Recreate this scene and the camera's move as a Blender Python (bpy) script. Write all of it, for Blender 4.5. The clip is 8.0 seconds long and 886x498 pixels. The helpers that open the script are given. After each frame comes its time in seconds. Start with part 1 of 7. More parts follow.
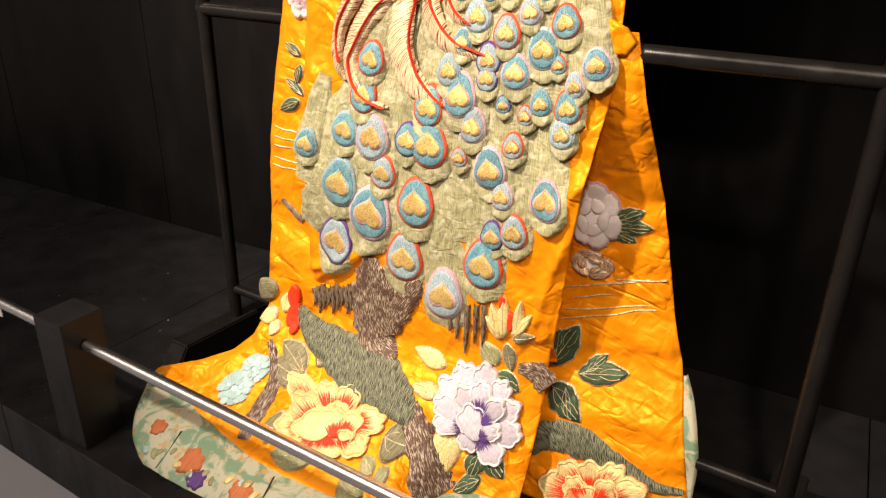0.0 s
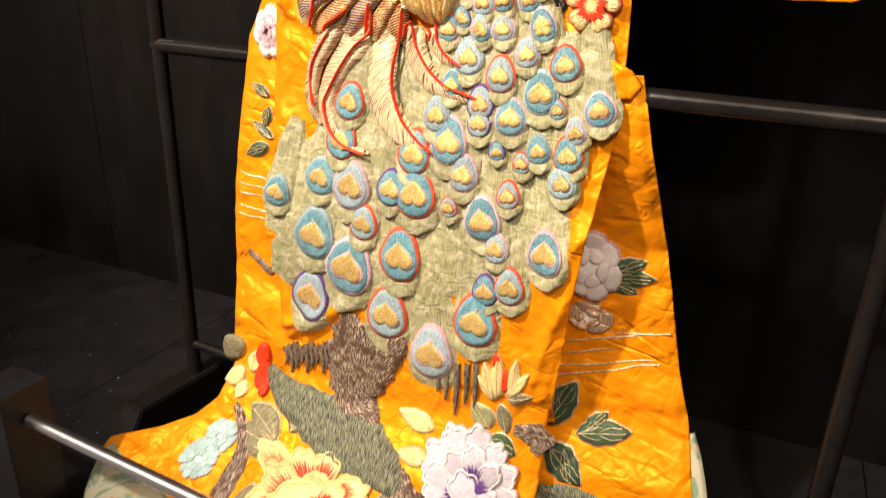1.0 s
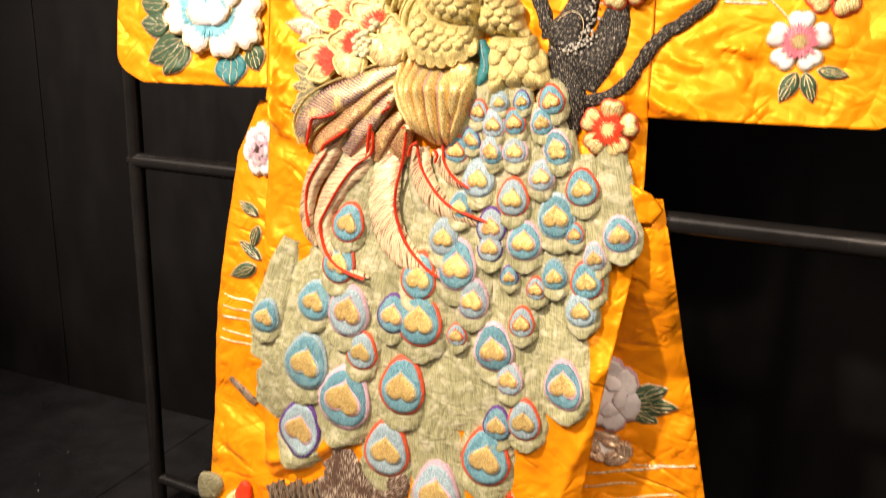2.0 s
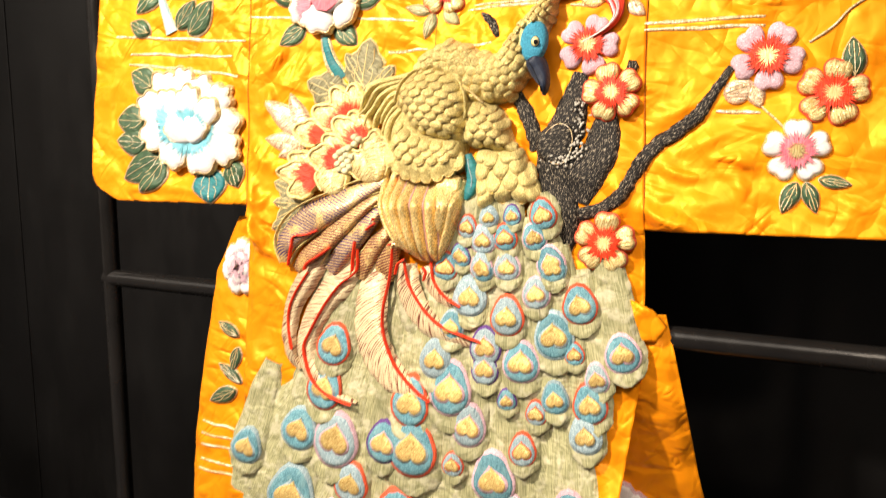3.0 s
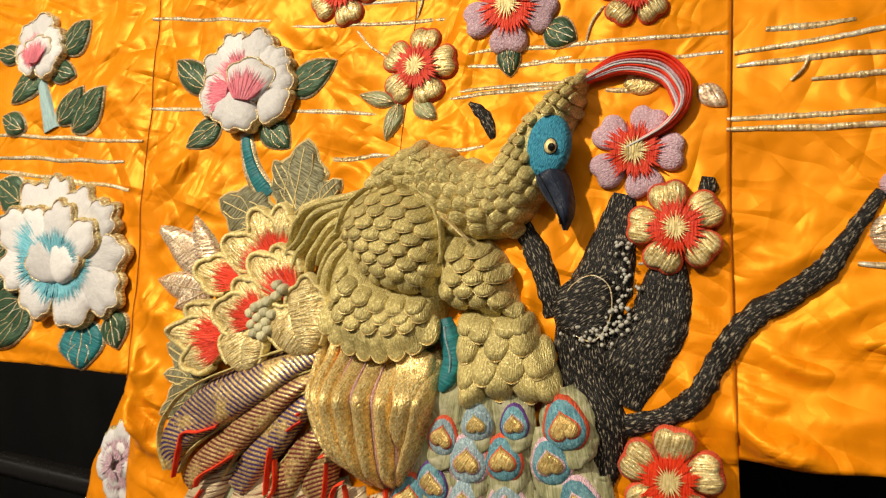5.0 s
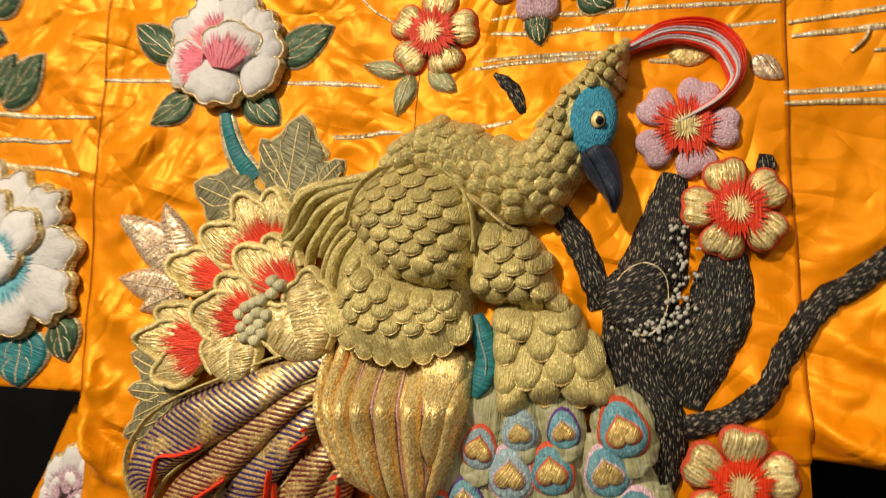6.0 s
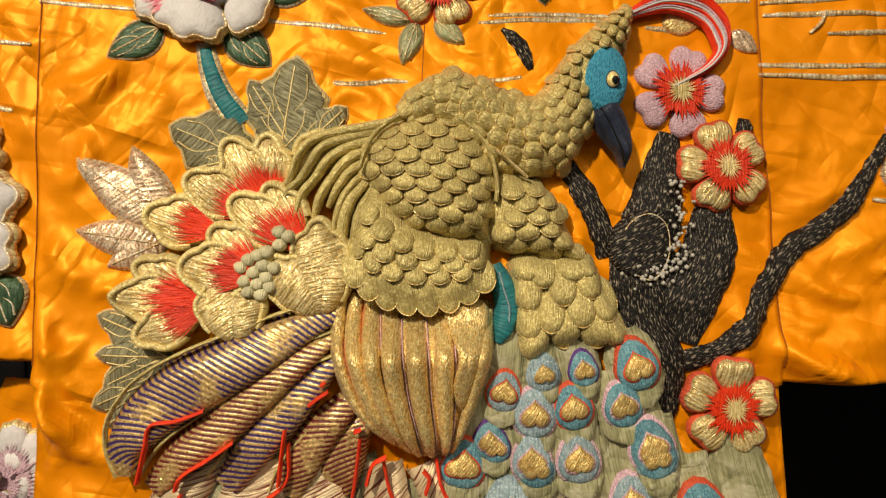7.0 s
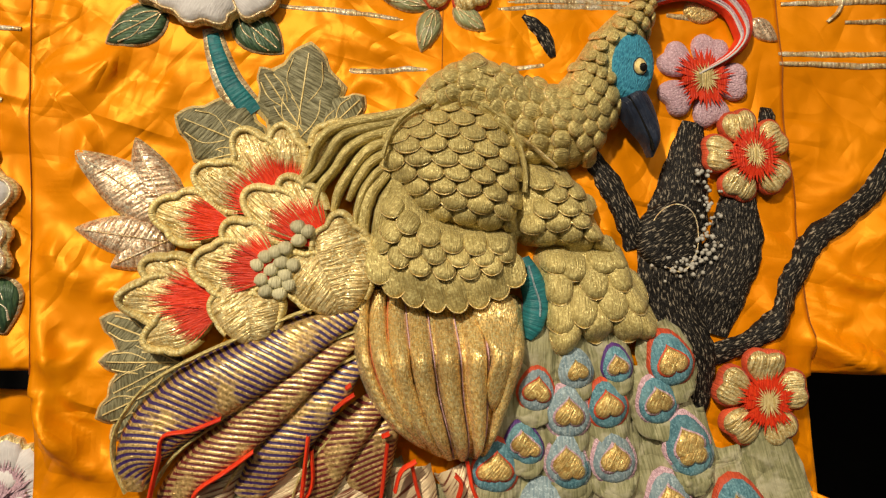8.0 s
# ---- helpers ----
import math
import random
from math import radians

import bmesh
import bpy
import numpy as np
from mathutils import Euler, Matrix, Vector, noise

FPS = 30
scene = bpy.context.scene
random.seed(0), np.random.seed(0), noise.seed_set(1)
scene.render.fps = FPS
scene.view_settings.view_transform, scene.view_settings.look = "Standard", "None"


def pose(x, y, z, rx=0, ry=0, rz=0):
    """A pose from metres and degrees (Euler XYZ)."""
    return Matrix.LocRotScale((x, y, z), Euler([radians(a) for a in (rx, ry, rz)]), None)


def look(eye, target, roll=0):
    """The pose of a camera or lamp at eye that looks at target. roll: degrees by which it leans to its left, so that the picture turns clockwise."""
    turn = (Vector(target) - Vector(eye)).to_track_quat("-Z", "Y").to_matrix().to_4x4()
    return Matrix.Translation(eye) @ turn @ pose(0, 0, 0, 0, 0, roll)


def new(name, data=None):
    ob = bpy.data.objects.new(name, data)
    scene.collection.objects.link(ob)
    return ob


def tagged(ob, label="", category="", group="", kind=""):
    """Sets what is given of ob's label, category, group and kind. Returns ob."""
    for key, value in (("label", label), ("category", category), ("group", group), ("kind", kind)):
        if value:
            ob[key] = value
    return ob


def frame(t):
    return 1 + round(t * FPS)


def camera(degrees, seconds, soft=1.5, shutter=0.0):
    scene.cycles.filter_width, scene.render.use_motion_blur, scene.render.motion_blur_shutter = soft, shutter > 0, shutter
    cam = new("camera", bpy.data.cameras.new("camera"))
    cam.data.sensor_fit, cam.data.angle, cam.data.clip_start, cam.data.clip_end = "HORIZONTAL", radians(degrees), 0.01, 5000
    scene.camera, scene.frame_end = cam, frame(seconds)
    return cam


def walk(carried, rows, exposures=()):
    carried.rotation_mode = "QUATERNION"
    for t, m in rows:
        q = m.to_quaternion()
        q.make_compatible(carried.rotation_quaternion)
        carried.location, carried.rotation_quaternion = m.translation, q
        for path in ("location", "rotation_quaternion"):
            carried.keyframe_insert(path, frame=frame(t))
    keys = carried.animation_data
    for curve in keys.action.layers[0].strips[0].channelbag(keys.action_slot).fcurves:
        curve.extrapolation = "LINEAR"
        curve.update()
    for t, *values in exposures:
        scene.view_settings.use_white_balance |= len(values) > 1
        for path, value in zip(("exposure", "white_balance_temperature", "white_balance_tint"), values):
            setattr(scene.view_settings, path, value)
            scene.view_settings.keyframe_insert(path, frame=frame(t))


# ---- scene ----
cam = camera(63.5, 8.0, 1.2, 0.5)
PATH = [
    (0, (0.64, -1.16, 1.091), (-0.255, 0.443, 0.299), 1.2),
    (0.5, (0.594, -1.128, 1.092), (-0.261, 0.506, 0.316), 1.5),
    (1, (0.522, -1.095, 1.101), (-0.255, 0.598, 0.375), 1.7),
    (1.5, (0.451, -1.067, 1.116), (-0.259, 0.69, 0.477), 1.7),
    (1.7, (0.428, -1.059, 1.119), (-0.267, 0.726, 0.546), 2.0),
    (2.8, (0.381, -1.009, 1.175), (-0.308, 0.843, 0.866), 0.7),
    (3, (0.379, -0.985, 1.182), (-0.306, 0.874, 0.909), 0.2),
    (3.5, (0.369, -0.892, 1.201), (-0.317, 0.98, 1.037), 0.4),
    (4, (0.342, -0.766, 1.229), (-0.371, 1.099, 1.112), 0.5),
    (4.5, (0.319, -0.667, 1.243), (-0.428, 1.188, 1.192), 0.5),
    (4.7, (0.309, -0.64, 1.248), (-0.445, 1.212, 1.206), 0.6),
    (5.8, (0.216, -0.563, 1.238), (-0.417, 1.334, 1.251), 0.8),
    (6, (0.174, -0.567, 1.23), (-0.332, 1.368, 1.226), 0.2),
    (6.5, (0.069, -0.594, 1.225), (-0.144, 1.395, 1.184), -0.2),
    (7, (-0.005, -0.593, 1.214), (0.051, 1.405, 1.126), 0.6),
    (7.5, (-0.041, -0.577, 1.202), (0.108, 1.415, 1.112), 0.5),
    (8, (-0.059, -0.566, 1.203), (0.117, 1.425, 1.133), -0.1),
]
walk(cam, [(t, look(eye, target, roll)) for t, eye, target, roll in PATH],
     [(0.0, 1.05, 6800, 20), (1.5, 1.06, 6800, 20), (3.0, 1.06, 6500, 15), (3.5, 0.90, 6500, 10), (4.0, 0.44, 6500, 10), (4.5, 0.12, 6500, 9), (6.0, -0.17, 6700, 10), (8.0, -0.28, 6850, 11)])

# ---------------------------------------------------------------- light
world = bpy.data.worlds.new("world")
scene.world = world
world.use_nodes = True
wn = world.node_tree.nodes["Background"]
wn.inputs[0].default_value = (0.9, 0.95, 1.0, 1)
wn.inputs[1].default_value = 0.01


def spot(name, at, target, watts, size, colour, angle):
    data = bpy.data.lights.new(name, "SPOT")
    data.energy, data.shadow_soft_size, data.color = watts, size, colour
    data.spot_size, data.spot_blend = radians(angle), 0.6
    ob = new(name, data)
    ob.matrix_world = look(at, target)
    return ob


spot("spotlight_lamp", (-0.92, -1.80, 2.62), (-0.48, 0.0, 1.46), 268, 0.06, (1.0, 0.88, 0.69), 62)
# second spot, unseen: fill added from the right for side panel and lower skirt
spot("spotlight_lamp", (1.05, -2.10, 2.62), (0.34, 0.02, 0.34), 84, 0.10, (1.0, 0.85, 0.64), 34)

# unseen overhead area light, added as soft fill and for the chrome bar's highlight
fill_data = bpy.data.lights.new("overhead_fill", "AREA")
fill_data.shape, fill_data.size, fill_data.size_y, fill_data.energy, fill_data.color = "RECTANGLE", 7.0, 2.4, 72, (1.0, 0.91, 0.76)
new("overhead_fill", fill_data).matrix_world = look((-2.3, -2.4, 2.78), (-2.3, -2.35, 0.0))


# ---------------------------------------------------------------- materials
def nodes_of(name):
    m = bpy.data.materials.new(name)
    m.use_nodes = True
    return m, m.node_tree, m.node_tree.nodes["Principled BSDF"]


def link(tree, a, b):
    tree.links.new(a, b)


def mixed(tree, fac, a, b):
    n = tree.nodes.new("ShaderNodeMix")
    n.data_type = "RGBA"
    n.inputs["A"].default_value, n.inputs["B"].default_value = (*a, 1), (*b, 1)
    if fac is not None:
        link(tree, fac, n.inputs["Factor"])
    return n


def noise_tex(tree, scale, detail=4, coords="Object", stretch=None, rough=0.6):
    c = tree.nodes.new("ShaderNodeTexCoord")
    n = tree.nodes.new("ShaderNodeTexNoise")
    n.inputs["Scale"].default_value, n.inputs["Detail"].default_value = scale, detail
    n.inputs["Roughness"].default_value = rough
    out = c.outputs[coords]
    if stretch:
        mp = tree.nodes.new("ShaderNodeMapping")
        mp.inputs["Scale"].default_value = stretch
        link(tree, out, mp.inputs[0])
        out = mp.outputs[0]
    link(tree, out, n.inputs["Vector"])
    return n


def ramp(tree, value, lo, hi):
    n = tree.nodes.new("ShaderNodeMapRange")
    n.inputs["From Min"].default_value, n.inputs["From Max"].default_value = lo, hi
    link(tree, value, n.inputs["Value"])
    return n.outputs[0]


def bumped(tree, bsdf, height, strength, distance):
    b = tree.nodes.new("ShaderNodeBump")
    b.inputs["Strength"].default_value, b.inputs["Distance"].default_value = strength, distance
    link(tree, height, b.inputs["Height"])
    old = bsdf.inputs["Normal"].links
    if old:
        link(tree, old[0].from_socket, b.inputs["Normal"])
    link(tree, b.outputs[0], bsdf.inputs["Normal"])


def plain(name, a, b, rough=0.5, metal=0.0, scale=30, bump=0.0, sheen=0.0, fine=400):
    m, t, p = nodes_of(name)
    n = noise_tex(t, scale)
    mx = mixed(t, ramp(t, n.outputs[0], 0.3, 0.7), a, b)
    link(t, mx.outputs["Result"], p.inputs["Base Color"])
    p.inputs["Roughness"].default_value, p.inputs["Metallic"].default_value = rough, metal
    p.inputs["Sheen Weight"].default_value = sheen
    p.inputs["Specular IOR Level"].default_value = 0.28
    if bump:
        f = noise_tex(t, fine, 3)
        bumped(t, p, f.outputs[0], bump, 0.001)
    return m


def worn(m, lo, hi, scale):
    """Patchy gloss on a painted surface."""
    t, p = m.node_tree, m.node_tree.nodes["Principled BSDF"]
    n = noise_tex(t, scale, 5, stretch=(1, 1, 0.35))
    link(t, ramp_to(t, ramp(t, n.outputs[0], 0.35, 0.7), lo, hi), p.inputs["Roughness"])


def satin(name, a, b):
    """Heavy silk satin: soft gloss, fine weave, pulled folds and sharp little creases."""
    m, t, p = nodes_of(name)
    big = noise_tex(t, 5, 3)
    mx = mixed(t, ramp(t, big.outputs[0], 0.3, 0.7), a, b)
    link(t, mx.outputs["Result"], p.inputs["Base Color"])
    p.inputs["Roughness"].default_value = 0.45
    p.inputs["Metallic"].default_value = 0.16
    p.inputs["Specular IOR Level"].default_value = 0.6
    p.inputs["Specular Tint"].default_value = (1.0, 0.74, 0.22, 1)
    p.inputs["Sheen Weight"].default_value = 0.05
    p.inputs["Sheen Roughness"].default_value = 0.4
    p.inputs["Sheen Tint"].default_value = (1.0, 0.75, 0.3, 1)
    for scale_by, grow, dist in ((4.0, (1.0, 1.0, 1.7), 0.018), (11, (0.8, 1.0, 1.5), 0.012), (25, (1.2, 1.0, 0.8), 0.005)):
        soft = noise_tex(t, scale_by, 1.6, stretch=grow, rough=0.4)
        soft.inputs["Distortion"].default_value = 0.6
        bumped(t, p, soft.outputs[0], 0.8, dist)
    # creases: thin valleys that run one way, come and go
    for scale_by, turn, grow, wide, dist in ((7, 22, (0.33, 1, 1.0), 0.14, 0.0085), (12, -48, (0.28, 1, 1.0), 0.12, 0.0056), (15, 78, (0.30, 1, 1.0), 0.12, 0.0042), (24, -15, (0.28, 1, 1.0), 0.11, 0.0030), (34, 50, (0.4, 1, 1.0), 0.12, 0.0016)):
        c = t.nodes.new("ShaderNodeTexCoord")
        spin = t.nodes.new("ShaderNodeMapping")
        spin.inputs["Rotation"].default_value = (0, radians(turn), 0)
        link(t, c.outputs["Object"], spin.inputs[0])
        pull = t.nodes.new("ShaderNodeMapping")
        pull.inputs["Scale"].default_value = grow
        link(t, spin.outputs[0], pull.inputs[0])
        fold = t.nodes.new("ShaderNodeTexNoise")
        fold.inputs["Scale"].default_value, fold.inputs["Detail"].default_value = scale_by, 1.5
        fold.inputs["Roughness"].default_value, fold.inputs["Distortion"].default_value = 0.4, 0.5
        link(t, pull.outputs[0], fold.inputs["Vector"])
        mid = t.nodes.new("ShaderNodeMath")
        mid.operation = "SUBTRACT"
        mid.inputs[1].default_value = 0.5
        link(t, fold.outputs[0], mid.inputs[0])
        keen = t.nodes.new("ShaderNodeMath")
        keen.operation = "ABSOLUTE"
        link(t, mid.outputs[0], keen.inputs[0])
        near = noise_tex(t, scale_by * 0.45 + turn * 0.003, 2)
        amount = t.nodes.new("ShaderNodeMath")
        amount.operation = "MULTIPLY"
        link(t, ramp(t, keen.outputs[0], 0.0, wide), amount.inputs[0])
        link(t, ramp(t, near.outputs[0], 0.42, 0.62), amount.inputs[1])
        bumped(t, p, amount.outputs[0], 0.9, dist)
    fine = noise_tex(t, 1400, 2, stretch=(1, 1, 3))
    bumped(t, p, fine.outputs[0], 0.1, 0.0006)
    return m


def thread(name, a, b, rough=0.45, metal=0.0, pitch=0.0011, depth=0.7, along="u", sheen=0.07, fleck=None, mix=(0.36, 0.64), sparkle=0.0, run=0.11, glint=None):
    """Embroidery: parallel stitches that run along the piece, with broken colour between them."""
    m, t, p = nodes_of(name)
    c = t.nodes.new("ShaderNodeTexCoord")
    mp = t.nodes.new("ShaderNodeMapping")
    s = 1.35 / pitch
    mp.inputs["Scale"].default_value = (s, s * run, 1) if along == "u" else (s * run, s, 1)
    link(t, c.outputs["UV"], mp.inputs[0])
    n = t.nodes.new("ShaderNodeTexNoise")
    n.inputs["Scale"].default_value, n.inputs["Detail"].default_value = 0.6, 2
    link(t, mp.outputs[0], n.inputs["Vector"])
    mx = mixed(t, ramp(t, n.outputs[0], *mix), a, b)
    col = mx.outputs["Result"]
    big = noise_tex(t, 60, 3)
    if fleck:
        m2 = mixed(t, ramp(t, big.outputs[0], 0.5, 0.62), (0, 0, 0), fleck)
        link(t, col, m2.inputs["A"])
        col = m2.outputs["Result"]
    spark = t.nodes.new("ShaderNodeTexVoronoi")
    spark.inputs["Scale"].default_value = 760
    sep = t.nodes.new("ShaderNodeSeparateColor")
    co = t.nodes.new("ShaderNodeTexCoord")
    link(t, co.outputs["Object"], spark.inputs["Vector"])
    link(t, spark.outputs["Color"], sep.inputs[0])
    # random cells recoloured: painted glints on metal threads, knot tones on silks
    if sparkle:
        m3 = mixed(t, ramp(t, sep.outputs[0], 0.6 if glint is None else 0.72, 1.3 if glint is None else 0.95), (0, 0, 0), glint or tuple(min(1.0, v * 1.6 + 0.08) for v in a))
        link(t, col, m3.inputs["A"])
        col = m3.outputs["Result"]
        link(t, ramp_to(t, sep.outputs[1], rough - sparkle, rough + 0.2), p.inputs["Roughness"])
    hsv = t.nodes.new("ShaderNodeHueSaturation")
    oi = t.nodes.new("ShaderNodeObjectInfo")
    link(t, ramp_to(t, oi.outputs["Random"], 0.82, 1.12), hsv.inputs["Value"])
    link(t, col, hsv.inputs["Color"])
    link(t, hsv.outputs[0], p.inputs["Base Color"])
    p.inputs["Roughness"].default_value, p.inputs["Metallic"].default_value = rough, metal
    p.inputs["Sheen Weight"].default_value = sheen
    p.inputs["Specular IOR Level"].default_value = 0.28
    bumped(t, p, n.outputs[0], depth, 0.0018)
    if sparkle:
        bumped(t, p, sep.outputs[2], 0.35, 0.0008)
    bumped(t, p, big.outputs[0], 0.5, 0.004)
    return m


def crinkled(m, scale_by, dist):
    """Crumpled cloth under the stitches."""
    t, p = m.node_tree, m.node_tree.nodes["Principled BSDF"]
    for k, g in ((1.0, (1.0, 1, 0.55)), (2.1, (0.6, 1, 1.0))):
        n = noise_tex(t, scale_by * k, 2, stretch=g, rough=0.5)
        n.inputs["Distortion"].default_value = 0.8
        mid = t.nodes.new("ShaderNodeMath")
        mid.operation = "SUBTRACT"
        mid.inputs[1].default_value = 0.5
        link(t, n.outputs[0], mid.inputs[0])
        keen = t.nodes.new("ShaderNodeMath")
        keen.operation = "ABSOLUTE"
        link(t, mid.outputs[0], keen.inputs[0])
        bumped(t, p, ramp(t, keen.outputs[0], 0.0, 0.2), 0.9, dist / k)


def couched(name, ground_a, ground_b, line, period=0.0042, slant=14.0, keep=(0.40, 0.52)):
    """Gold thread ground with fine coloured couching lines that come and go."""
    m, t, p = nodes_of(name)
    c = t.nodes.new("ShaderNodeTexCoord")
    mp = t.nodes.new("ShaderNodeMapping")
    mp.inputs["Rotation"].default_value = (0, 0, radians(slant))
    link(t, c.outputs["UV"], mp.inputs[0])
    w = t.nodes.new("ShaderNodeTexWave")
    w.inputs["Scale"].default_value = 0.314 / period
    w.inputs["Distortion"].default_value, w.inputs["Detail"].default_value = 2.6, 2
    w.inputs["Detail Scale"].default_value = 0.35
    link(t, mp.outputs[0], w.inputs["Vector"])
    gl = t.nodes.new("ShaderNodeTexVoronoi")
    gl.inputs["Scale"].default_value = 620
    co = t.nodes.new("ShaderNodeTexCoord")
    link(t, co.outputs["Object"], gl.inputs["Vector"])
    sep = t.nodes.new("ShaderNodeSeparateColor")
    link(t, gl.outputs["Color"], sep.inputs[0])
    ground_mix = mixed(t, sep.outputs[0], ground_a, ground_b)
    gaps = noise_tex(t, 38, 3)
    mul = t.nodes.new("ShaderNodeMath")
    mul.operation = "MULTIPLY"
    link(t, ramp(t, w.outputs["Fac"], 0.42, 0.58), mul.inputs[0])
    link(t, ramp(t, gaps.outputs[0], *keep), mul.inputs[1])
    mx = mixed(t, mul.outputs[0], (0, 0, 0), line)
    link(t, ground_mix.outputs["Result"], mx.inputs["A"])
    link(t, mx.outputs["Result"], p.inputs["Base Color"])
    inv = t.nodes.new("ShaderNodeMath")
    inv.operation = "SUBTRACT"
    inv.inputs[0].default_value = 0.5
    link(t, mul.outputs[0], inv.inputs[1])
    inv.use_clamp = True
    link(t, inv.outputs[0], p.inputs["Metallic"])
    link(t, ramp_to(t, sep.outputs[1], 0.24, 0.52), p.inputs["Roughness"])
    bumped(t, p, w.outputs["Fac"], 0.5, 0.0006)
    bumped(t, p, sep.outputs[2], 0.4, 0.0008)
    return m


def ramp_to(tree, value, lo, hi):
    n = tree.nodes.new("ShaderNodeMapRange")
    n.inputs["To Min"].default_value, n.inputs["To Max"].default_value = lo, hi
    link(tree, value, n.inputs["Value"])
    return n.outputs[0]


def brocade(name):
    """Pale green figured silk: woven cream and gold clouds on a ribbed ground."""
    m, t, p = nodes_of(name)
    cloud = noise_tex(t, 17, 4, rough=0.62)
    cloud.inputs["Distortion"].default_value = 1.2
    first = mixed(t, ramp(t, cloud.outputs[0], 0.46, 0.54), (0.17, 0.29, 0.19), (0.46, 0.46, 0.34))
    small = noise_tex(t, 40, 3)
    second = mixed(t, ramp(t, small.outputs[0], 0.60, 0.66), (0, 0, 0), (0.50, 0.33, 0.13))
    link(t, first.outputs["Result"], second.inputs["A"])
    link(t, second.outputs["Result"], p.inputs["Base Color"])
    p.inputs["Roughness"].default_value = 0.48
    fine = noise_tex(t, 900, 2, stretch=(1, 1, 4))
    bumped(t, p, fine.outputs[0], 0.4, 0.0008)
    bumped(t, p, ramp(t, cloud.outputs[0], 0.46, 0.54), 0.5, 0.0010)
    return m


SATIN = satin("orange_satin", (0.92, 0.305, 0.004), (0.83, 0.245, 0.003))
SAGE_LINING = brocade("green_brocade")
SEAM_DARK = plain("dark_seam_thread", (0.03, 0.035, 0.02), (0.05, 0.05, 0.03), 0.7)
BLACK_LACQUER = plain("black_lacquer", (0.006, 0.0055, 0.0055), (0.010, 0.009, 0.0085), 0.30, 0, 12, 0.08)
BLACK_PANEL = plain("black_painted_panel", (0.0025, 0.0023, 0.0023), (0.005, 0.0046, 0.0046), 0.5, 0, 3, 0.15, 0, 160)
BLACK_BOARD = plain("black_painted_board", (0.009, 0.009, 0.010), (0.017, 0.017, 0.019), 0.38, 0, 8, 0.2, 0, 120)
CHROME = plain("chrome", (0.92, 0.92, 0.93), (0.88, 0.88, 0.90), 0.27, 1.0, 40)
WHITE_CARD = plain("white_card", (0.75, 0.75, 0.74), (0.7, 0.7, 0.69), 0.6)
CARPET = plain("grey_carpet", (0.20, 0.20, 0.22), (0.33, 0.33, 0.36), 0.95, 0, 420, 0.8)
for dark in (BLACK_PANEL, BLACK_BOARD, BLACK_LACQUER):
    dark.node_tree.nodes["Principled BSDF"].inputs["Specular IOR Level"].default_value = 0.30 if dark is BLACK_LACQUER else 0.22
worn(BLACK_PANEL, 0.30, 0.62, 7)
worn(BLACK_BOARD, 0.24, 0.60, 9)
worn(BLACK_LACQUER, 0.16, 0.40, 14)
GALLERY_WALL = plain("grey_gallery_wall", (0.40, 0.39, 0.38), (0.46, 0.45, 0.44), 0.7, 0, 4, 0.1)
CEILING = plain("grey_ceiling", (0.45, 0.45, 0.44), (0.52, 0.52, 0.51), 0.8, 0, 6)


# ---------------------------------------------------------------- builders
def mesh_from(name, bm, mat, smooth=True):
    me = bpy.data.meshes.new(name)
    bm.normal_update()
    bm.to_mesh(me)
    bm.free()
    if smooth:
        me.polygons.foreach_set("use_smooth", [True] * len(me.polygons))
    me.materials.append(mat)
    return me


def part(name, bm, mat, parent=None, label="", smooth=True):
    ob = new(name, mesh_from(name, bm, mat, smooth))
    if parent is not None:
        ob.parent = parent
    if label:
        tagged(ob, label)
    return ob


def box_bm(x0, x1, y0, y1, z0, z1, bevel=0.0):
    bm = bmesh.new()
    bmesh.ops.create_cube(bm, size=1, matrix=Matrix.LocRotScale(((x0 + x1) / 2, (y0 + y1) / 2, (z0 + z1) / 2), None, (x1 - x0, y1 - y0, z1 - z0)))
    if bevel:
        bmesh.ops.bevel(bm, geom=bm.edges[:], offset=bevel, segments=2, affect="EDGES", profile=0.6)
    return bm


def tube_bm(a, b, r, n=20):
    a, b = Vector(a), Vector(b)
    bm = bmesh.new()
    q = (b - a).to_track_quat("Z", "Y").to_matrix().to_4x4()
    bmesh.ops.create_cone(bm, cap_ends=True, segments=n, radius1=r, radius2=r, depth=(b - a).length, matrix=Matrix.Translation((a + b) / 2) @ q)
    ends = [e for e in bm.edges if len(e.link_faces) == 2 and any(len(f.verts) > 4 for f in e.link_faces)]
    bmesh.ops.bevel(bm, geom=ends, offset=r * 0.25, segments=2, affect="EDGES")
    way = (b - a).normalized()
    for at in (a + way * r * 0.5, b - way * r * 0.5):
        bmesh.ops.bisect_plane(bm, geom=bm.verts[:] + bm.edges[:] + bm.faces[:], plane_co=at, plane_no=way)
    return bm


def sm(a, b, v):
    t = min(1.0, max(0.0, (v - a) / (b - a)))
    return t * t * (3 - 2 * t)


def empty(name, at, label, category, **more):
    ob = new(name)
    ob.location = at
    ob.empty_display_size = 0.1
    return tagged(ob, label, category, **more)


# ---------------------------------------------------------------- the setting
FLOOR = 0.05          # top of the display platform
CARPET_Z = -0.10
LEAN_EDGE = -0.055    # the platform's front edge runs slightly towards the room on the one side


def edge_y(x):
    return -0.487 + LEAN_EDGE * x


tagged(part("ground", box_bm(-5, 5, -6.0, 1.0, -0.2, CARPET_Z), CARPET, smooth=False), "grey speckled carpet of the exhibition room", kind="structure")

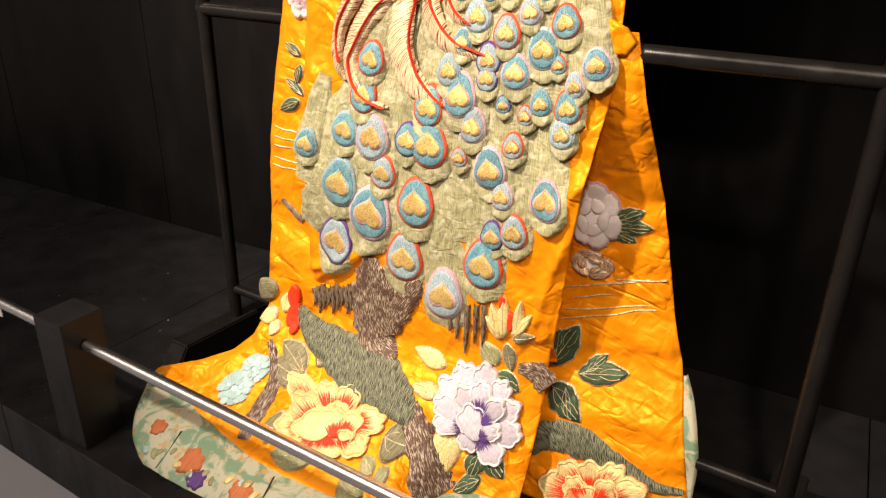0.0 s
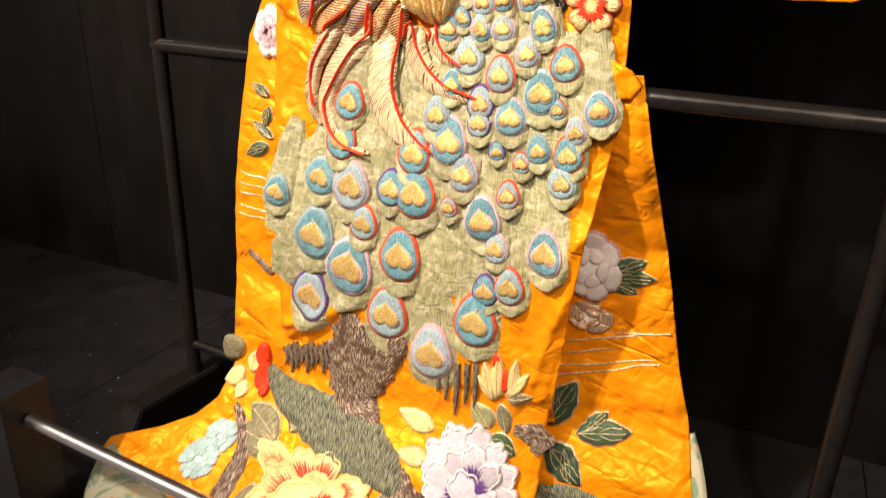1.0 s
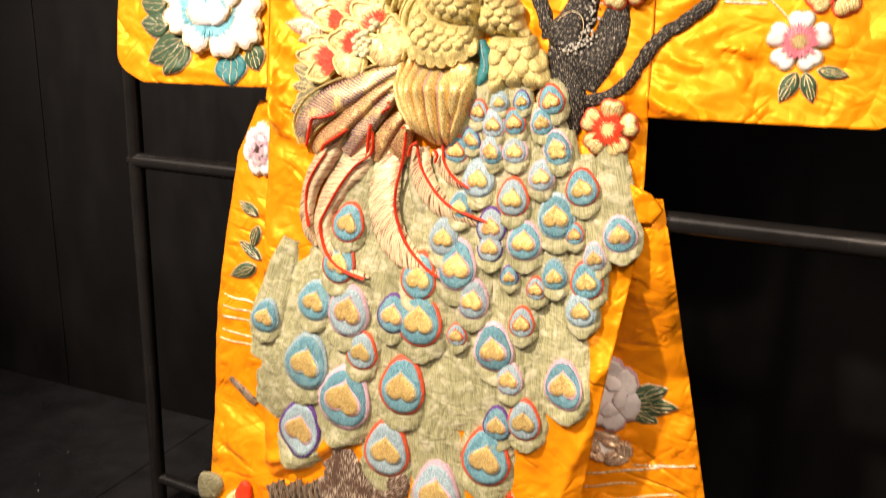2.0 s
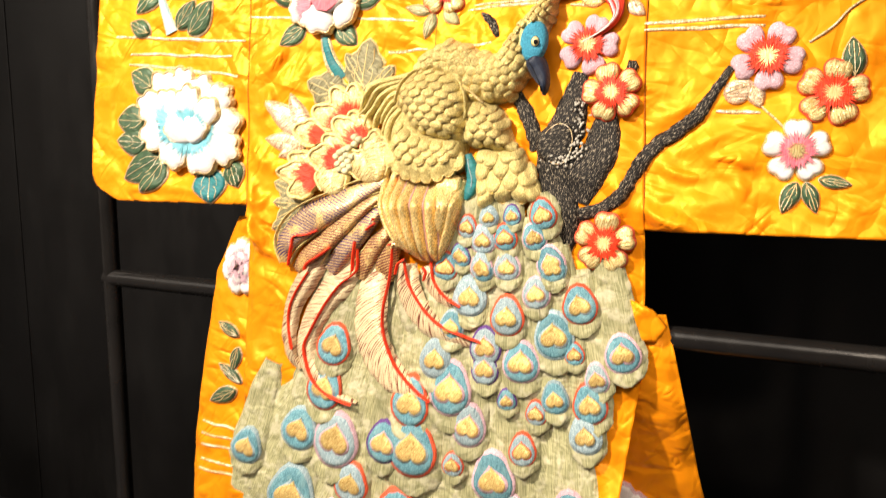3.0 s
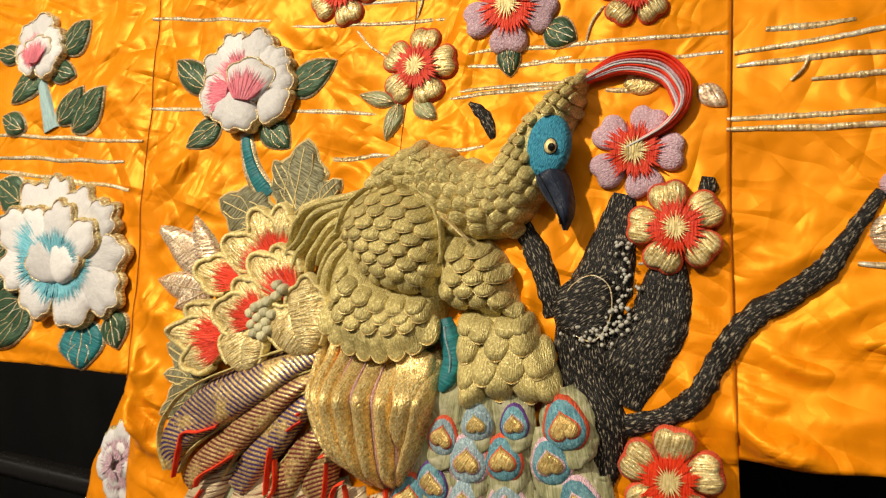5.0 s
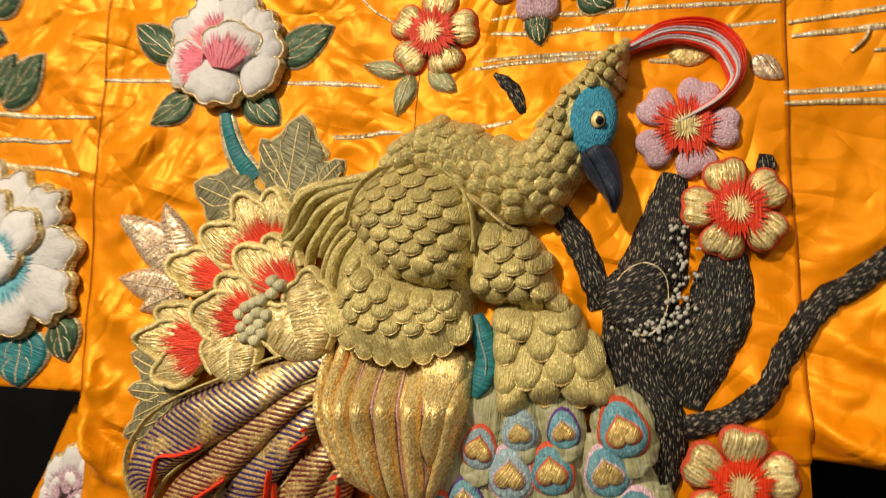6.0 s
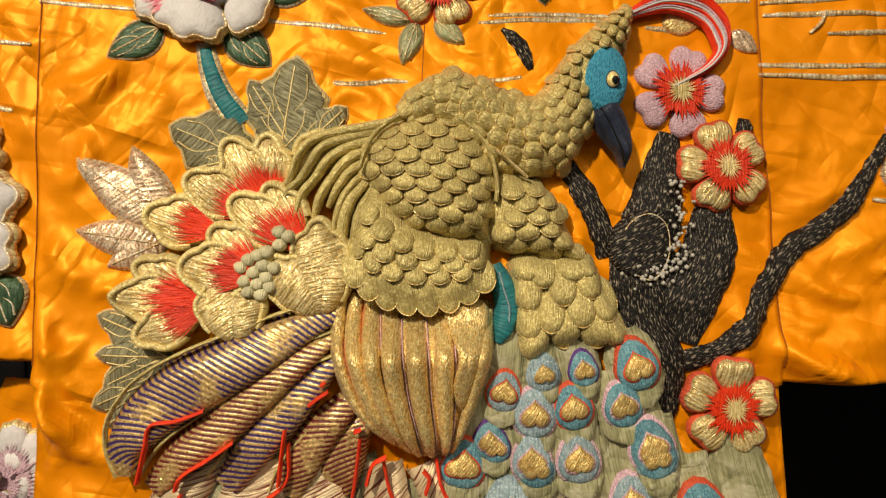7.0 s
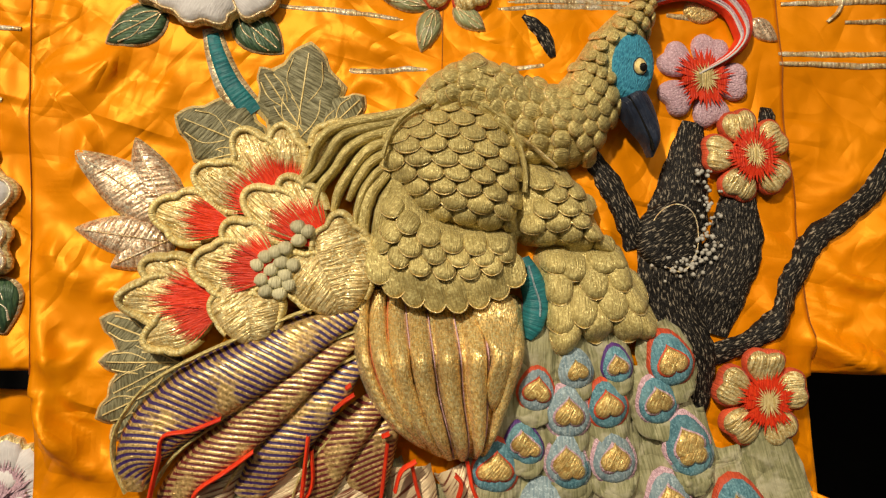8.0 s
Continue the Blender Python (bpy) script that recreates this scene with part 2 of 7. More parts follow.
plat = tagged(new("platform"), "low black painted display platform made of boards", "platform", kind="structure")
for i, x in enumerate(np.arange(-0.97 - 0.91 * 3, 4.5, 0.91)):
    bm = bmesh.new()
    x0, x1 = x + 0.0012, x + 0.91 - 0.0012
    lo = [bm.verts.new((a, b, CARPET_Z)) for a, b in ((x0, edge_y(x0)), (x1, edge_y(x1)), (x1, 0.6), (x0, 0.6))]
    hi = [bm.verts.new((v.co.x, v.co.y, FLOOR)) for v in lo]
    bm.faces.new(hi)
    bm.faces.new(lo[::-1])
    for k in range(4):
        bm.faces.new((lo[k], lo[(k + 1) % 4], hi[(k + 1) % 4], hi[k]))
    bmesh.ops.bevel(bm, geom=bm.edges[:], offset=0.002, segments=1, affect="EDGES")
    part("board", bm, BLACK_BOARD, plat, smooth=False)

wall = tagged(new("wall_north"), "black painted panel wall behind the display", kind="structure")
for x in np.arange(-0.66 - 0.91 * 4, 4.6, 0.91):
    part("panel", box_bm(x + 0.0015, x + 0.91 - 0.0015, 0.60, 0.66, CARPET_Z, 2.8, 0.003), BLACK_PANEL, wall, smooth=False)
tagged(part("wall_west", box_bm(-4.4, -4.3, -6, 0.6, CARPET_Z, 2.8), GALLERY_WALL, smooth=False), "plain grey wall of the exhibition room", kind="structure")
tagged(part("wall_east", box_bm(4.5, 4.6, -6, 0.6, CARPET_Z, 2.8), GALLERY_WALL, smooth=False), "plain grey wall of the exhibition room", kind="structure")
tagged(part("wall_south", box_bm(-4.4, 4.6, -6.1, -6.0, CARPET_Z, 2.8), GALLERY_WALL, smooth=False), "plain grey wall of the exhibition room", kind="structure")
tagged(part("ceiling", box_bm(-4.4, 4.6, -6.1, 0.66, 2.8, 2.9), CEILING, smooth=False), "plain grey ceiling of the exhibition room", kind="structure")

# barrier: square black posts with a chrome bar between them
def barrier_post(x):
    y = edge_y(x)
    ob = empty("barrier_post", (x, y + 0.06, FLOOR), "square black painted wooden barrier post on the platform edge", "post", group="barrier posts")
    part("shaft", box_bm(-0.042, 0.049, -0.048, 0.048, 0, 0.310, 0.003), BLACK_BOARD, ob, smooth=False)
    return ob


barrier_post(-0.695)
barrier_post(1.55)
for xa, xb in ((-2.6, -0.737), (-0.646, 1.508)):
    tagged(part("barrier_rail", tube_bm((xa, edge_y(xa) + 0.06, 0.295), (xb, edge_y(xb) + 0.06, 0.295), 0.0122), CHROME), "polished chrome barrier bar between black posts", "rail", "barrier bars")

def foot_bm(x):
    """A flat runner with sloping ends."""
    bm = bmesh.new()
    side = [(-0.235, 0.0), (-0.235, 0.022), (-0.19, 0.085), (0.19, 0.085), (0.235, 0.022), (0.235, 0.0)]
    a = [bm.verts.new((x - 0.032, y, z)) for y, z in side]
    b = [bm.verts.new((x + 0.032, y, z)) for y, z in side]
    bm.faces.new(a)
    bm.faces.new(b[::-1])
    for k in range(6):
        bm.faces.new((a[k], a[(k + 1) % 6], b[(k + 1) % 6], b[k])[::-1])
    bmesh.ops.bevel(bm, geom=bm.edges[:], offset=0.004, segments=2, affect="EDGES")
    bmesh.ops.recalc_face_normals(bm, faces=bm.faces[:])
    return bm


# lint on the black boards
lint = bmesh.new()
for k in range(46):
    lx = random.uniform(-1.5, -0.3)
    ly = random.uniform(edge_y(lx) + 0.02, 0.3)
    bmesh.ops.create_icosphere(lint, subdivisions=1, radius=random.uniform(0.0004, 0.0012), matrix=Matrix.Translation((lx, ly, FLOOR + 0.0006)) @ Matrix.Diagonal((random.uniform(0.7, 3), 1, 0.4, 1)))
tagged(part("lint", lint, WHITE_CARD), "specks of pale lint on the black platform boards", "lint", kind="stuff")

# kimono rack
rack = empty("kimono_rack", (0, 0.033, FLOOR), "black lacquered wooden kimono rack with round rails", "rack")
rack.rotation_euler = (0, 0, -0.066)
RY = 0.0
for x in (-0.70, 0.69):
    part("pole", tube_bm((x, RY, 0.08), (x, RY, 1.60), 0.016), BLACK_LACQUER, rack)
    part("foot", foot_bm(x), BLACK_LACQUER, rack, smooth=False)
part("rail", tube_bm((-0.715, RY, 0.885), (0.705, RY, 0.880), 0.0165), BLACK_LACQUER, rack)
part("rail", tube_bm((-0.70, RY, 0.166), (0.69, RY, 0.166), 0.012), BLACK_LACQUER, rack)
part("rail", tube_bm((-0.80, RY + 0.075, 1.56), (0.79, RY + 0.075, 1.56), 0.017), BLACK_LACQUER, rack)
for x in (-0.70, 0.69):
    part("bracket", tube_bm((x, RY - 0.01, 1.56), (x, RY + 0.09, 1.56), 0.012), BLACK_LACQUER, rack)
tagged(part("label_card", box_bm(-1.03, -0.985, edge_y(-1) + 0.058, edge_y(-1) + 0.060, 0.254, 0.284, 0.0006), WHITE_CARD, smooth=False), "small blank white card hanging under the barrier bar", "card")


# ---------------------------------------------------------------- the kimono
kimono = empty("kimono", (0, 0, FLOOR), "orange satin ceremonial kimono with padded peacock embroidery on a rack", "kimono")


# pulled folds of the satin: two ends, half width, height
FOLDS = (
    (0.296, 1.105, 0.390, 1.076, 0.0108, 0.0115),
    (0.318, 1.170, 0.377, 1.142, 0.0095, 0.0069),
    (0.298, 1.214, 0.362, 1.252, 0.0095, 0.0058),
    (0.376, 1.173, 0.434, 1.162, 0.0081, 0.0069),
    (0.385, 1.159, 0.426, 1.130, 0.0095, 0.0069),
    (0.302, 1.139, 0.337, 1.123, 0.0081, 0.0058),
    (0.336, 1.190, 0.410, 1.203, 0.0108, 0.0069),
    (-0.322, 1.083, -0.270, 1.008, 0.0108, 0.0104),
    (-0.319, 1.137, -0.281, 1.052, 0.0081, 0.0069),
    (-0.313, 1.191, -0.278, 1.152, 0.0095, 0.0058),
    (-0.575, 1.123, -0.391, 1.105, 0.0108, 0.0058),
    (-0.320, 1.316, -0.247, 1.349, 0.0081, 0.0058),
    (-0.400, 1.296, -0.352, 1.232, 0.0081, 0.0046),
    (-0.315, 1.073, -0.288, 1.030, 0.0095, 0.0104),
)
MORE_FOLDS = (
    (-0.314, 1.107, -0.284, 1.098, 0.0081, 0.0058),
    (-0.311, 1.233, -0.278, 1.274, 0.0081, 0.0069),
    (-0.318, 1.300, -0.258, 1.333, 0.0095, 0.0069),
    (-0.270, 1.158, -0.244, 1.140, 0.0081, 0.0069),
    (0.118, 1.201, 0.145, 1.164, 0.0081, 0.0069),
    (0.257, 1.153, 0.278, 1.088, 0.0095, 0.0069),
    (0.298, 1.106, 0.363, 1.086, 0.0108, 0.0092),
    (0.255, 1.191, 0.298, 1.172, 0.0081, 0.0058),
    (-0.083, 1.313, -0.045, 1.318, 0.0081, 0.0058),
    (-0.330, 0.408, -0.173, 0.499, 0.0135, 0.0138),
    (-0.324, 0.382, -0.117, 0.531, 0.0108, 0.0115),
    (0.242, 0.616, 0.287, 0.744, 0.0135, 0.0115),
    (0.269, 0.557, 0.306, 0.840, 0.0162, 0.0115),
    (0.223, 0.453, 0.272, 0.622, 0.0108, 0.0092),
    (0.170, 0.376, 0.234, 0.456, 0.0108, 0.0069),
)


def wrinkle(x, z):
    v = noise.noise((x * 5, z * 4, 1.3)) * 0.006 + noise.noise((x * 13 + 4, z * 9, 7.1)) * 0.003
    crease = abs(noise.noise((x * 8 + z * 4, z * 11 - x * 3, 4.2)))
    v += (0.0016 + 0.0050 * sm(0.28, 0.40, x)) * noise.noise((x * 4 + z * 2, z * 22 - x * 3, 8.3))
    for xa, za, xb, zb, w, h in FOLDS + MORE_FOLDS:
        if abs(x - (xa + xb) / 2) > abs(xb - xa) / 2 + 0.04 or abs(z - (za + zb) / 2) > abs(zb - za) / 2 + 0.04:
            continue
        dx, dz = xb - xa, zb - za
        ln = math.hypot(dx, dz)
        t = ((x - xa) * dx + (z - za) * dz) / ln ** 2
        d = ((z - za) * dx - (x - xa) * dz) / ln + 0.006 * math.sin(t * 4 + xa * 40)
        v -= h * math.exp(-(d / w) ** 2) * sm(-0.15, 0.25, t) * sm(1.15, 0.7, t)
    return v + 0.007 * crease + 0.0016 * noise.noise((x * 34, z * 30, 2.2))


def front_y(x, z):
    base = -0.052 * sm(1.15, 0.55, z) + 0.055 * max(0.0, z - 1.1) / 0.4
    reach = 0.33 - 0.20 * sm(-0.05, 0.2, x)
    return base - reach * max(0.0, (0.33 - z) / 0.28) ** 1.6 + wrinkle(x, z)


def back_y(x, z):
    return 0.062 - 0.074 * sm(0.66, 0.88, z) - 0.03 * sm(0.6, 0.33, z) - 0.045 * sm(0.36, 0.25, z) - 0.08 * max(0.0, (0.3 - z) / 0.28) ** 1.6 + wrinkle(x + 3, z)


def lerp_table(tab, v):
    for (a, p), (b, q) in zip(tab, tab[1:]):
        if (a - v) * (b - v) <= 0:
            return p + (q - p) * (v - a) / (b - a)
    return tab[0][1] if abs(v - tab[0][0]) < abs(v - tab[-1][0]) else tab[-1][1]


def sheet(name, depth, left, right, z0, z1, nx, nz, mat, thick=0.006, label="", fold=0.012):
    """A hanging cloth panel between two edge curves, with thickness and rolled edges."""
    bm = bmesh.new()
    rows_f, rows_b = [], []
    for j in range(nz + 1):
        z = z0 + (z1 - z0) * j / nz
        a, b = left(z), right(z)
        rf, rb = [], []
        for i in range(nx + 1):
            u = i / nx
            x = a + (b - a) * u
            d = min(u, 1 - u) * (b - a)
            roll = fold * math.exp(-((d / 0.012) ** 2)) * (1.0 if z < 1.075 else 0.1)
            y = depth(x, z) + roll * 0.6
            rf.append(bm.verts.new((x, y, z - FLOOR)))
            rb.append(bm.verts.new((x, depth(x, z) + thick + roll * 0.2, z - FLOOR)))
        rows_f.append(rf)
        rows_b.append(rb)
    for j in range(nz):
        for i in range(nx):
            f, g = rows_f[j], rows_f[j + 1]
            bm.faces.new((f[i], f[i + 1], g[i + 1], g[i]))
            f, g = rows_b[j], rows_b[j + 1]
            bm.faces.new((f[i + 1], f[i], g[i], g[i + 1]))
        f, g, p, q = rows_f[j], rows_f[j + 1], rows_b[j], rows_b[j + 1]
        bm.faces.new((p[0], f[0], g[0], q[0]))
        bm.faces.new((f[nx], p[nx], q[nx], g[nx]))
    for i in range(nx):
        f, p = rows_f[0], rows_b[0]
        bm.faces.new((p[i], p[i + 1], f[i + 1], f[i]))
        f, p = rows_f[nz], rows_b[nz]
        bm.faces.new((f[i], f[i + 1], p[i + 1], p[i]))
    return part(name, bm, mat, kimono, label)


LEFT_PANEL = ((1.60, -0.345), (1.40, -0.335), (1.09, -0.322), (0.52, -0.324), (0.42, -0.315))
RIGHT_PANEL = ((1.60, 0.29), (1.30, 0.292), (1.08, 0.302), (0.99, 0.307), (0.87, 0.307), (0.645, 0.28), (0.39, 0.256), (0.137, 0.252), (0.05, 0.252))
LEFT_LOW = ((1.07, -0.370), (0.976, -0.412), (0.69, -0.445), (0.50, -0.458), (0.42, -0.448), (0.30, -0.445), (0.235, -0.455), (0.20, -0.49), (0.17, -0.56), (0.14, -0.66), (0.12, -0.66), (0.05, -0.50))
RIGHT_OUT = ((0.97, 0.334), (0.93, 0.345), (0.85, 0.364), (0.73, 0.386), (0.47, 0.447), (0.39, 0.475), (0.13, 0.543), (0.05, 0.56))



def skirt_y(x, z):
    """The robe under the back panel: behind it higher up, flush with it towards the hem."""
    return front_y(x, z) + 0.034 * sm(0.36, 0.52, z)


def panel_y(x, z):
    """The back panel: in front, tucked into the skirt at its lower end."""
    return front_y(x, z) - 0.0012 * sm(0.38, 0.43, z) + 0.03 * sm(0.40, 0.34, z)


sheet("back_panel", panel_y, lambda z: lerp_table(LEFT_PANEL, z), lambda z: lerp_table(RIGHT_PANEL, z), 0.34, 1.60, 180, 360, SATIN, label="orange satin back panel carrying the bird motif")
sheet("trailing_skirt", skirt_y, lambda z: lerp_table(LEFT_LOW, z), lambda z: min(0.25, lerp_table(RIGHT_PANEL, z)), 0.055, 1.07, 130, 200, SATIN, label="spread orange satin skirt with a trailing hem")
sheet("side_panel", back_y, lambda z: 0.20, lambda z: lerp_table(RIGHT_OUT, z), 0.055, 0.965, 70, 180, SATIN, label="orange satin side panel hanging behind")
sheet("sleeve", front_y, lambda z: -0.66 + 0.07 * max(0, (1.14 - z) / 0.045) ** 2 * 0.9, lambda z: lerp_table(LEFT_PANEL, z) + 0.001, 1.093, 1.60, 100, 150, SATIN, label="orange satin sleeve with blossoms")
sheet("sleeve", front_y, lambda z: lerp_table(RIGHT_PANEL, z) - 0.001, lambda z: 0.64 - 0.07 * max(0, (1.12 - z) / 0.045) ** 2 * 0.9, 1.077, 1.60, 110, 160, SATIN, label="orange satin sleeve with blossoms")
fold_bm = bmesh.new()
last = None
for x in np.arange(-0.655, 0.636, 0.03):
    y0 = front_y(x, 1.598)
    yr = 0.033 - 0.066 * x + 0.075
    ring = [fold_bm.verts.new(v) for v in [(x, y0, 1.598 - FLOOR), (x, y0 + 0.002, 1.625 - FLOOR), (x, yr - 0.012, 1.637 - FLOOR), (x, yr + 0.014, 1.634 - FLOOR), (x, yr + 0.03, 1.61 - FLOOR), (x, yr + 0.034, 1.50 - FLOOR), (x, yr + 0.03, 1.16 - FLOOR)]]
    if last:
        for k in range(6):
            fold_bm.faces.new((last[k], ring[k], ring[k + 1], last[k + 1]))
    last = ring
part("shoulder_fold", fold_bm, SATIN, kimono, "orange satin folded over the top rail")

# ---------------------------------------------------------------- embroidery materials
SAGE = thread("sage_gold_thread", (0.63, 0.515, 0.205), (0.40, 0.31, 0.10), 0.40, 0.22, 0.0007, 0.8, sparkle=0.12)
SAGE_PALE = thread("pale_sage_thread", (0.38, 0.365, 0.205), (0.215, 0.215, 0.105), 0.55, 0.05, 0.0013, 0.6, fleck=(0.43, 0.41, 0.27), run=0.06)
crinkled(SAGE_PALE, 16, 0.0034)
SAGE_DARK = thread("grey_green_thread", (0.33, 0.31, 0.18), (0.12, 0.11, 0.055), 0.5, 0.1, 0.0013, 1.0, along="v")
GOLD = thread("gold_thread", (0.94, 0.70, 0.30), (0.56, 0.35, 0.09), 0.36, 0.5, 0.0009, 0.7, sparkle=0.24, run=0.3)
GOLD_PALE = thread("pale_gold_thread", (0.88, 0.68, 0.32), (0.42, 0.27, 0.07), 0.42, 0.35, 0.0015, 1.0, sparkle=0.22)
GOLD_LINE = thread("couched_gold_thread", (0.78, 0.58, 0.32), (0.40, 0.24, 0.10), 0.36, 0.35, 0.0022, along="v", fleck=(0.75, 0.66, 0.52), sparkle=0.2)
SILVER_GOLD = thread("rose_gold_leaf_thread", (0.86, 0.64, 0.44), (0.38, 0.22, 0.12), 0.34, 0.5, 0.0022, 1.0, along="v", sparkle=0.2)
HEART = thread("antique_gold_thread", (0.76, 0.53, 0.20), (0.50, 0.30, 0.08), 0.40, 0.45, 0.0010, sparkle=0.12)
RED = thread("red_thread", (0.85, 0.055, 0.010), (0.68, 0.026, 0.006), 0.5, 0, 0.0011)
BLUE = thread("peacock_blue_thread", (0.12, 0.285, 0.345), (0.055, 0.17, 0.225), 0.55, 0, 0.0014, fleck=(0.15, 0.30, 0.34), sparkle=0.05)
SKY = thread("turquoise_thread", (0.06, 0.36, 0.52), (0.015, 0.17, 0.30), 0.6, 0, 0.0008, 1.0, run=0.3)
STEEL = thread("grey_blue_thread", (0.30, 0.39, 0.42), (0.17, 0.26, 0.31), 0.5, 0, 0.0012, sparkle=0.05)
TEAL = thread("teal_thread", (0.02, 0.22, 0.24), (0.01, 0.12, 0.14), 0.5, 0, 0.0022, along="v")
LILAC = thread("lilac_thread", (0.66, 0.43, 0.49), (0.50, 0.31, 0.38), 0.6, 0, 0.0009, 1.0, run=0.5, sparkle=0.05)
PURPLE = thread("purple_thread", (0.13, 0.05, 0.25), (0.07, 0.03, 0.15), 0.5, 0, 0.0012)
WHITE = thread("white_padding_silk", (0.78, 0.76, 0.75), (0.68, 0.65, 0.65), 0.5, 0, 0.0007, 0.3)
LILAC_WHITE = thread("lilac_white_silk", (0.64, 0.60, 0.66), (0.45, 0.40, 0.50), 0.5, 0, 0.0008, 0.5)
STAMEN = thread("pale_cream_green_thread", (0.74, 0.69, 0.44), (0.56, 0.52, 0.31), 0.5, 0.05, 0.0008)
FRINGE = thread("olive_brown_thread", (0.24, 0.18, 0.12), (0.06, 0.04, 0.03), 0.5, 0.1, 0.0012, 1.0, mix=(0.44, 0.60))
CREAM = thread("cream_thread", (0.82, 0.68, 0.34), (0.66, 0.49, 0.18), 0.45, 0.2, 0.0012)
CREAM_GOLD = thread("cream_gold_thread", (0.90, 0.73, 0.32), (0.66, 0.49, 0.16), 0.42, 0.2, 0.0010, along="v", sparkle=0.12)
PINK = thread("pink_silk", (0.78, 0.24, 0.29), (0.68, 0.12, 0.18), 0.5, 0, 0.0014, 0.4)
CYAN = thread("cyan_silk", (0.26, 0.60, 0.69), (0.12, 0.44, 0.56), 0.5, 0, 0.0014, 0.4)
PALE_CYAN = thread("pale_cyan_thread", (0.45, 0.63, 0.62), (0.32, 0.50, 0.52), 0.5, 0, 0.0014)
LEAF = thread("dark_green_thread", (0.065, 0.125, 0.060), (0.022, 0.055, 0.028), 0.42, 0.1, 0.0014)
LEAF_PALE = thread("pale_green_thread", (0.36, 0.38, 0.20), (0.25, 0.27, 0.13), 0.45, 0.1, 0.0014)
NAVY = thread("navy_thread", (0.020, 0.030, 0.055), (0.010, 0.014, 0.030), 0.45, 0, 0.0013)
BARK = thread("black_silver_thread", (0.007, 0.006, 0.006), (0.42, 0.36, 0.27), 0.5, 0.2, 0.0010, 0.9, sheen=0.0, mix=(0.54, 0.68), run=0.22, sparkle=0.08, glint=(0.02, 0.018, 0.015))
BARK_BROWN = thread("brown_silver_thread", (0.085, 0.045, 0.030), (0.50, 0.41, 0.31), 0.45, 0.2, 0.0014, 1.0, mix=(0.47, 0.62), run=0.13, fleck=(0.10, 0.055, 0.036))
MOSS = thread("moss_thread", (0.25, 0.27, 0.17), (0.03, 0.03, 0.025), 0.5, 0.1, 0.0011, 1.0, along="v", run=0.12, mix=(0.42, 0.57))
FAN_PURPLE = couched("gold_purple_striped_thread", (0.80, 0.57, 0.24), (0.36, 0.22, 0.07), (0.045, 0.02, 0.11), 0.0043, -55.0, (0.36, 0.46))
FAN_BROWN = couched("gold_russet_striped_thread", (0.80, 0.57, 0.24), (0.36, 0.22, 0.07), (0.13, 0.018, 0.020), 0.0040, -46.0, (0.36, 0.46))
PLUME = thread("cream_russet_thread", (0.68, 0.55, 0.34), (0.18, 0.05, 0.028), 0.42, 0.2, 0.0019, 1.0, along="v", run=0.09, mix=(0.51, 0.62))
BLACK_BEAD = plain("black_bead", (0.008, 0.008, 0.008), (0.012, 0.012, 0.012), 0.08)
KNOT = plain("white_knot_thread", (0.55, 0.53, 0.47), (0.40, 0.38, 0.33), 0.6, 0, 200, 0.4)
PINK_RUST = thread("rust_silk", (0.62, 0.20, 0.07), (0.50, 0.14, 0.05), 0.5, 0, 0.0014, 0.4)
SEAM = plain("brown_seam_thread", (0.35, 0.10, 0.006), (0.26, 0.07, 0.004), 0.6, 0, 90)


# ---------------------------------------------------------------- embroidery builders
def height_at(lift, x, z):
    return lift(x, z) if callable(lift) else lift


def raw_part(name, verts, faces, uvs, mat, parent, label=""):
    me = bpy.data.meshes.new(name)
    me.from_pydata(verts, [], faces)
    layer = me.uv_layers.new(name="UVMap")
    idx = np.empty(len(me.loops), dtype=np.int32)
    me.loops.foreach_get("vertex_index", idx)
    layer.data.foreach_set("uv", np.array(uvs, dtype=np.float32)[idx].ravel())
    me.polygons.foreach_set("use_smooth", [True] * len(me.polygons))
    me.materials.append(mat)
    ob = new(name, me)
    ob.parent = parent
    if label:
        tagged(ob, label)
    return ob


def pad(name, outline, h, mat, parent, lift=0.002, layer=front_y, axis=0.0, label="", rings=4, core=None, rough=0.0005, puff=4.0, under=0.006):
    """A padded patch: a domed cushion over an outline of (x, z), draped on the cloth. axis: degrees of the stitches from upright."""
    n = len(outline)
    cx, cz = core or (sum(p[0] for p in outline) / n, sum(p[1] for p in outline) / n)
    ca, sa = math.cos(radians(axis)), math.sin(radians(axis))
    verts, uvs, faces = [], [], []

    def add(x, z, w):
        if rough:
            w += rough * noise.noise((x * 90, z * 90, 3.0))
        verts.append((x, layer(x, z) - w, z - FLOOR))
        u, v = x - cx, z - cz
        uvs.append((u * ca - v * sa + cx, u * sa + v * ca + cz))

    for x, z in outline:
        add(x, z, height_at(lift, x, z) - under)
    for k in range(rings):
        r = 1 - (k / rings) ** 1.3
        w = h * math.sqrt(max(0.0, 1 - r ** puff))
        for x, z in outline:
            px, pz = cx + (x - cx) * r, cz + (z - cz) * r
            add(px, pz, height_at(lift, px, pz) + w)
    add(cx, cz, height_at(lift, cx, cz) + h)
    for k in range(rings):
        for i in range(n):
            a, b = k * n + i, k * n + (i + 1) % n
            faces.append((a, b, b + n, a + n))
    last = len(verts) - 1
    for i in range(n):
        faces.append((rings * n + i, rings * n + (i + 1) % n, last))
    return raw_part(name, verts, faces, uvs, mat, parent, label)


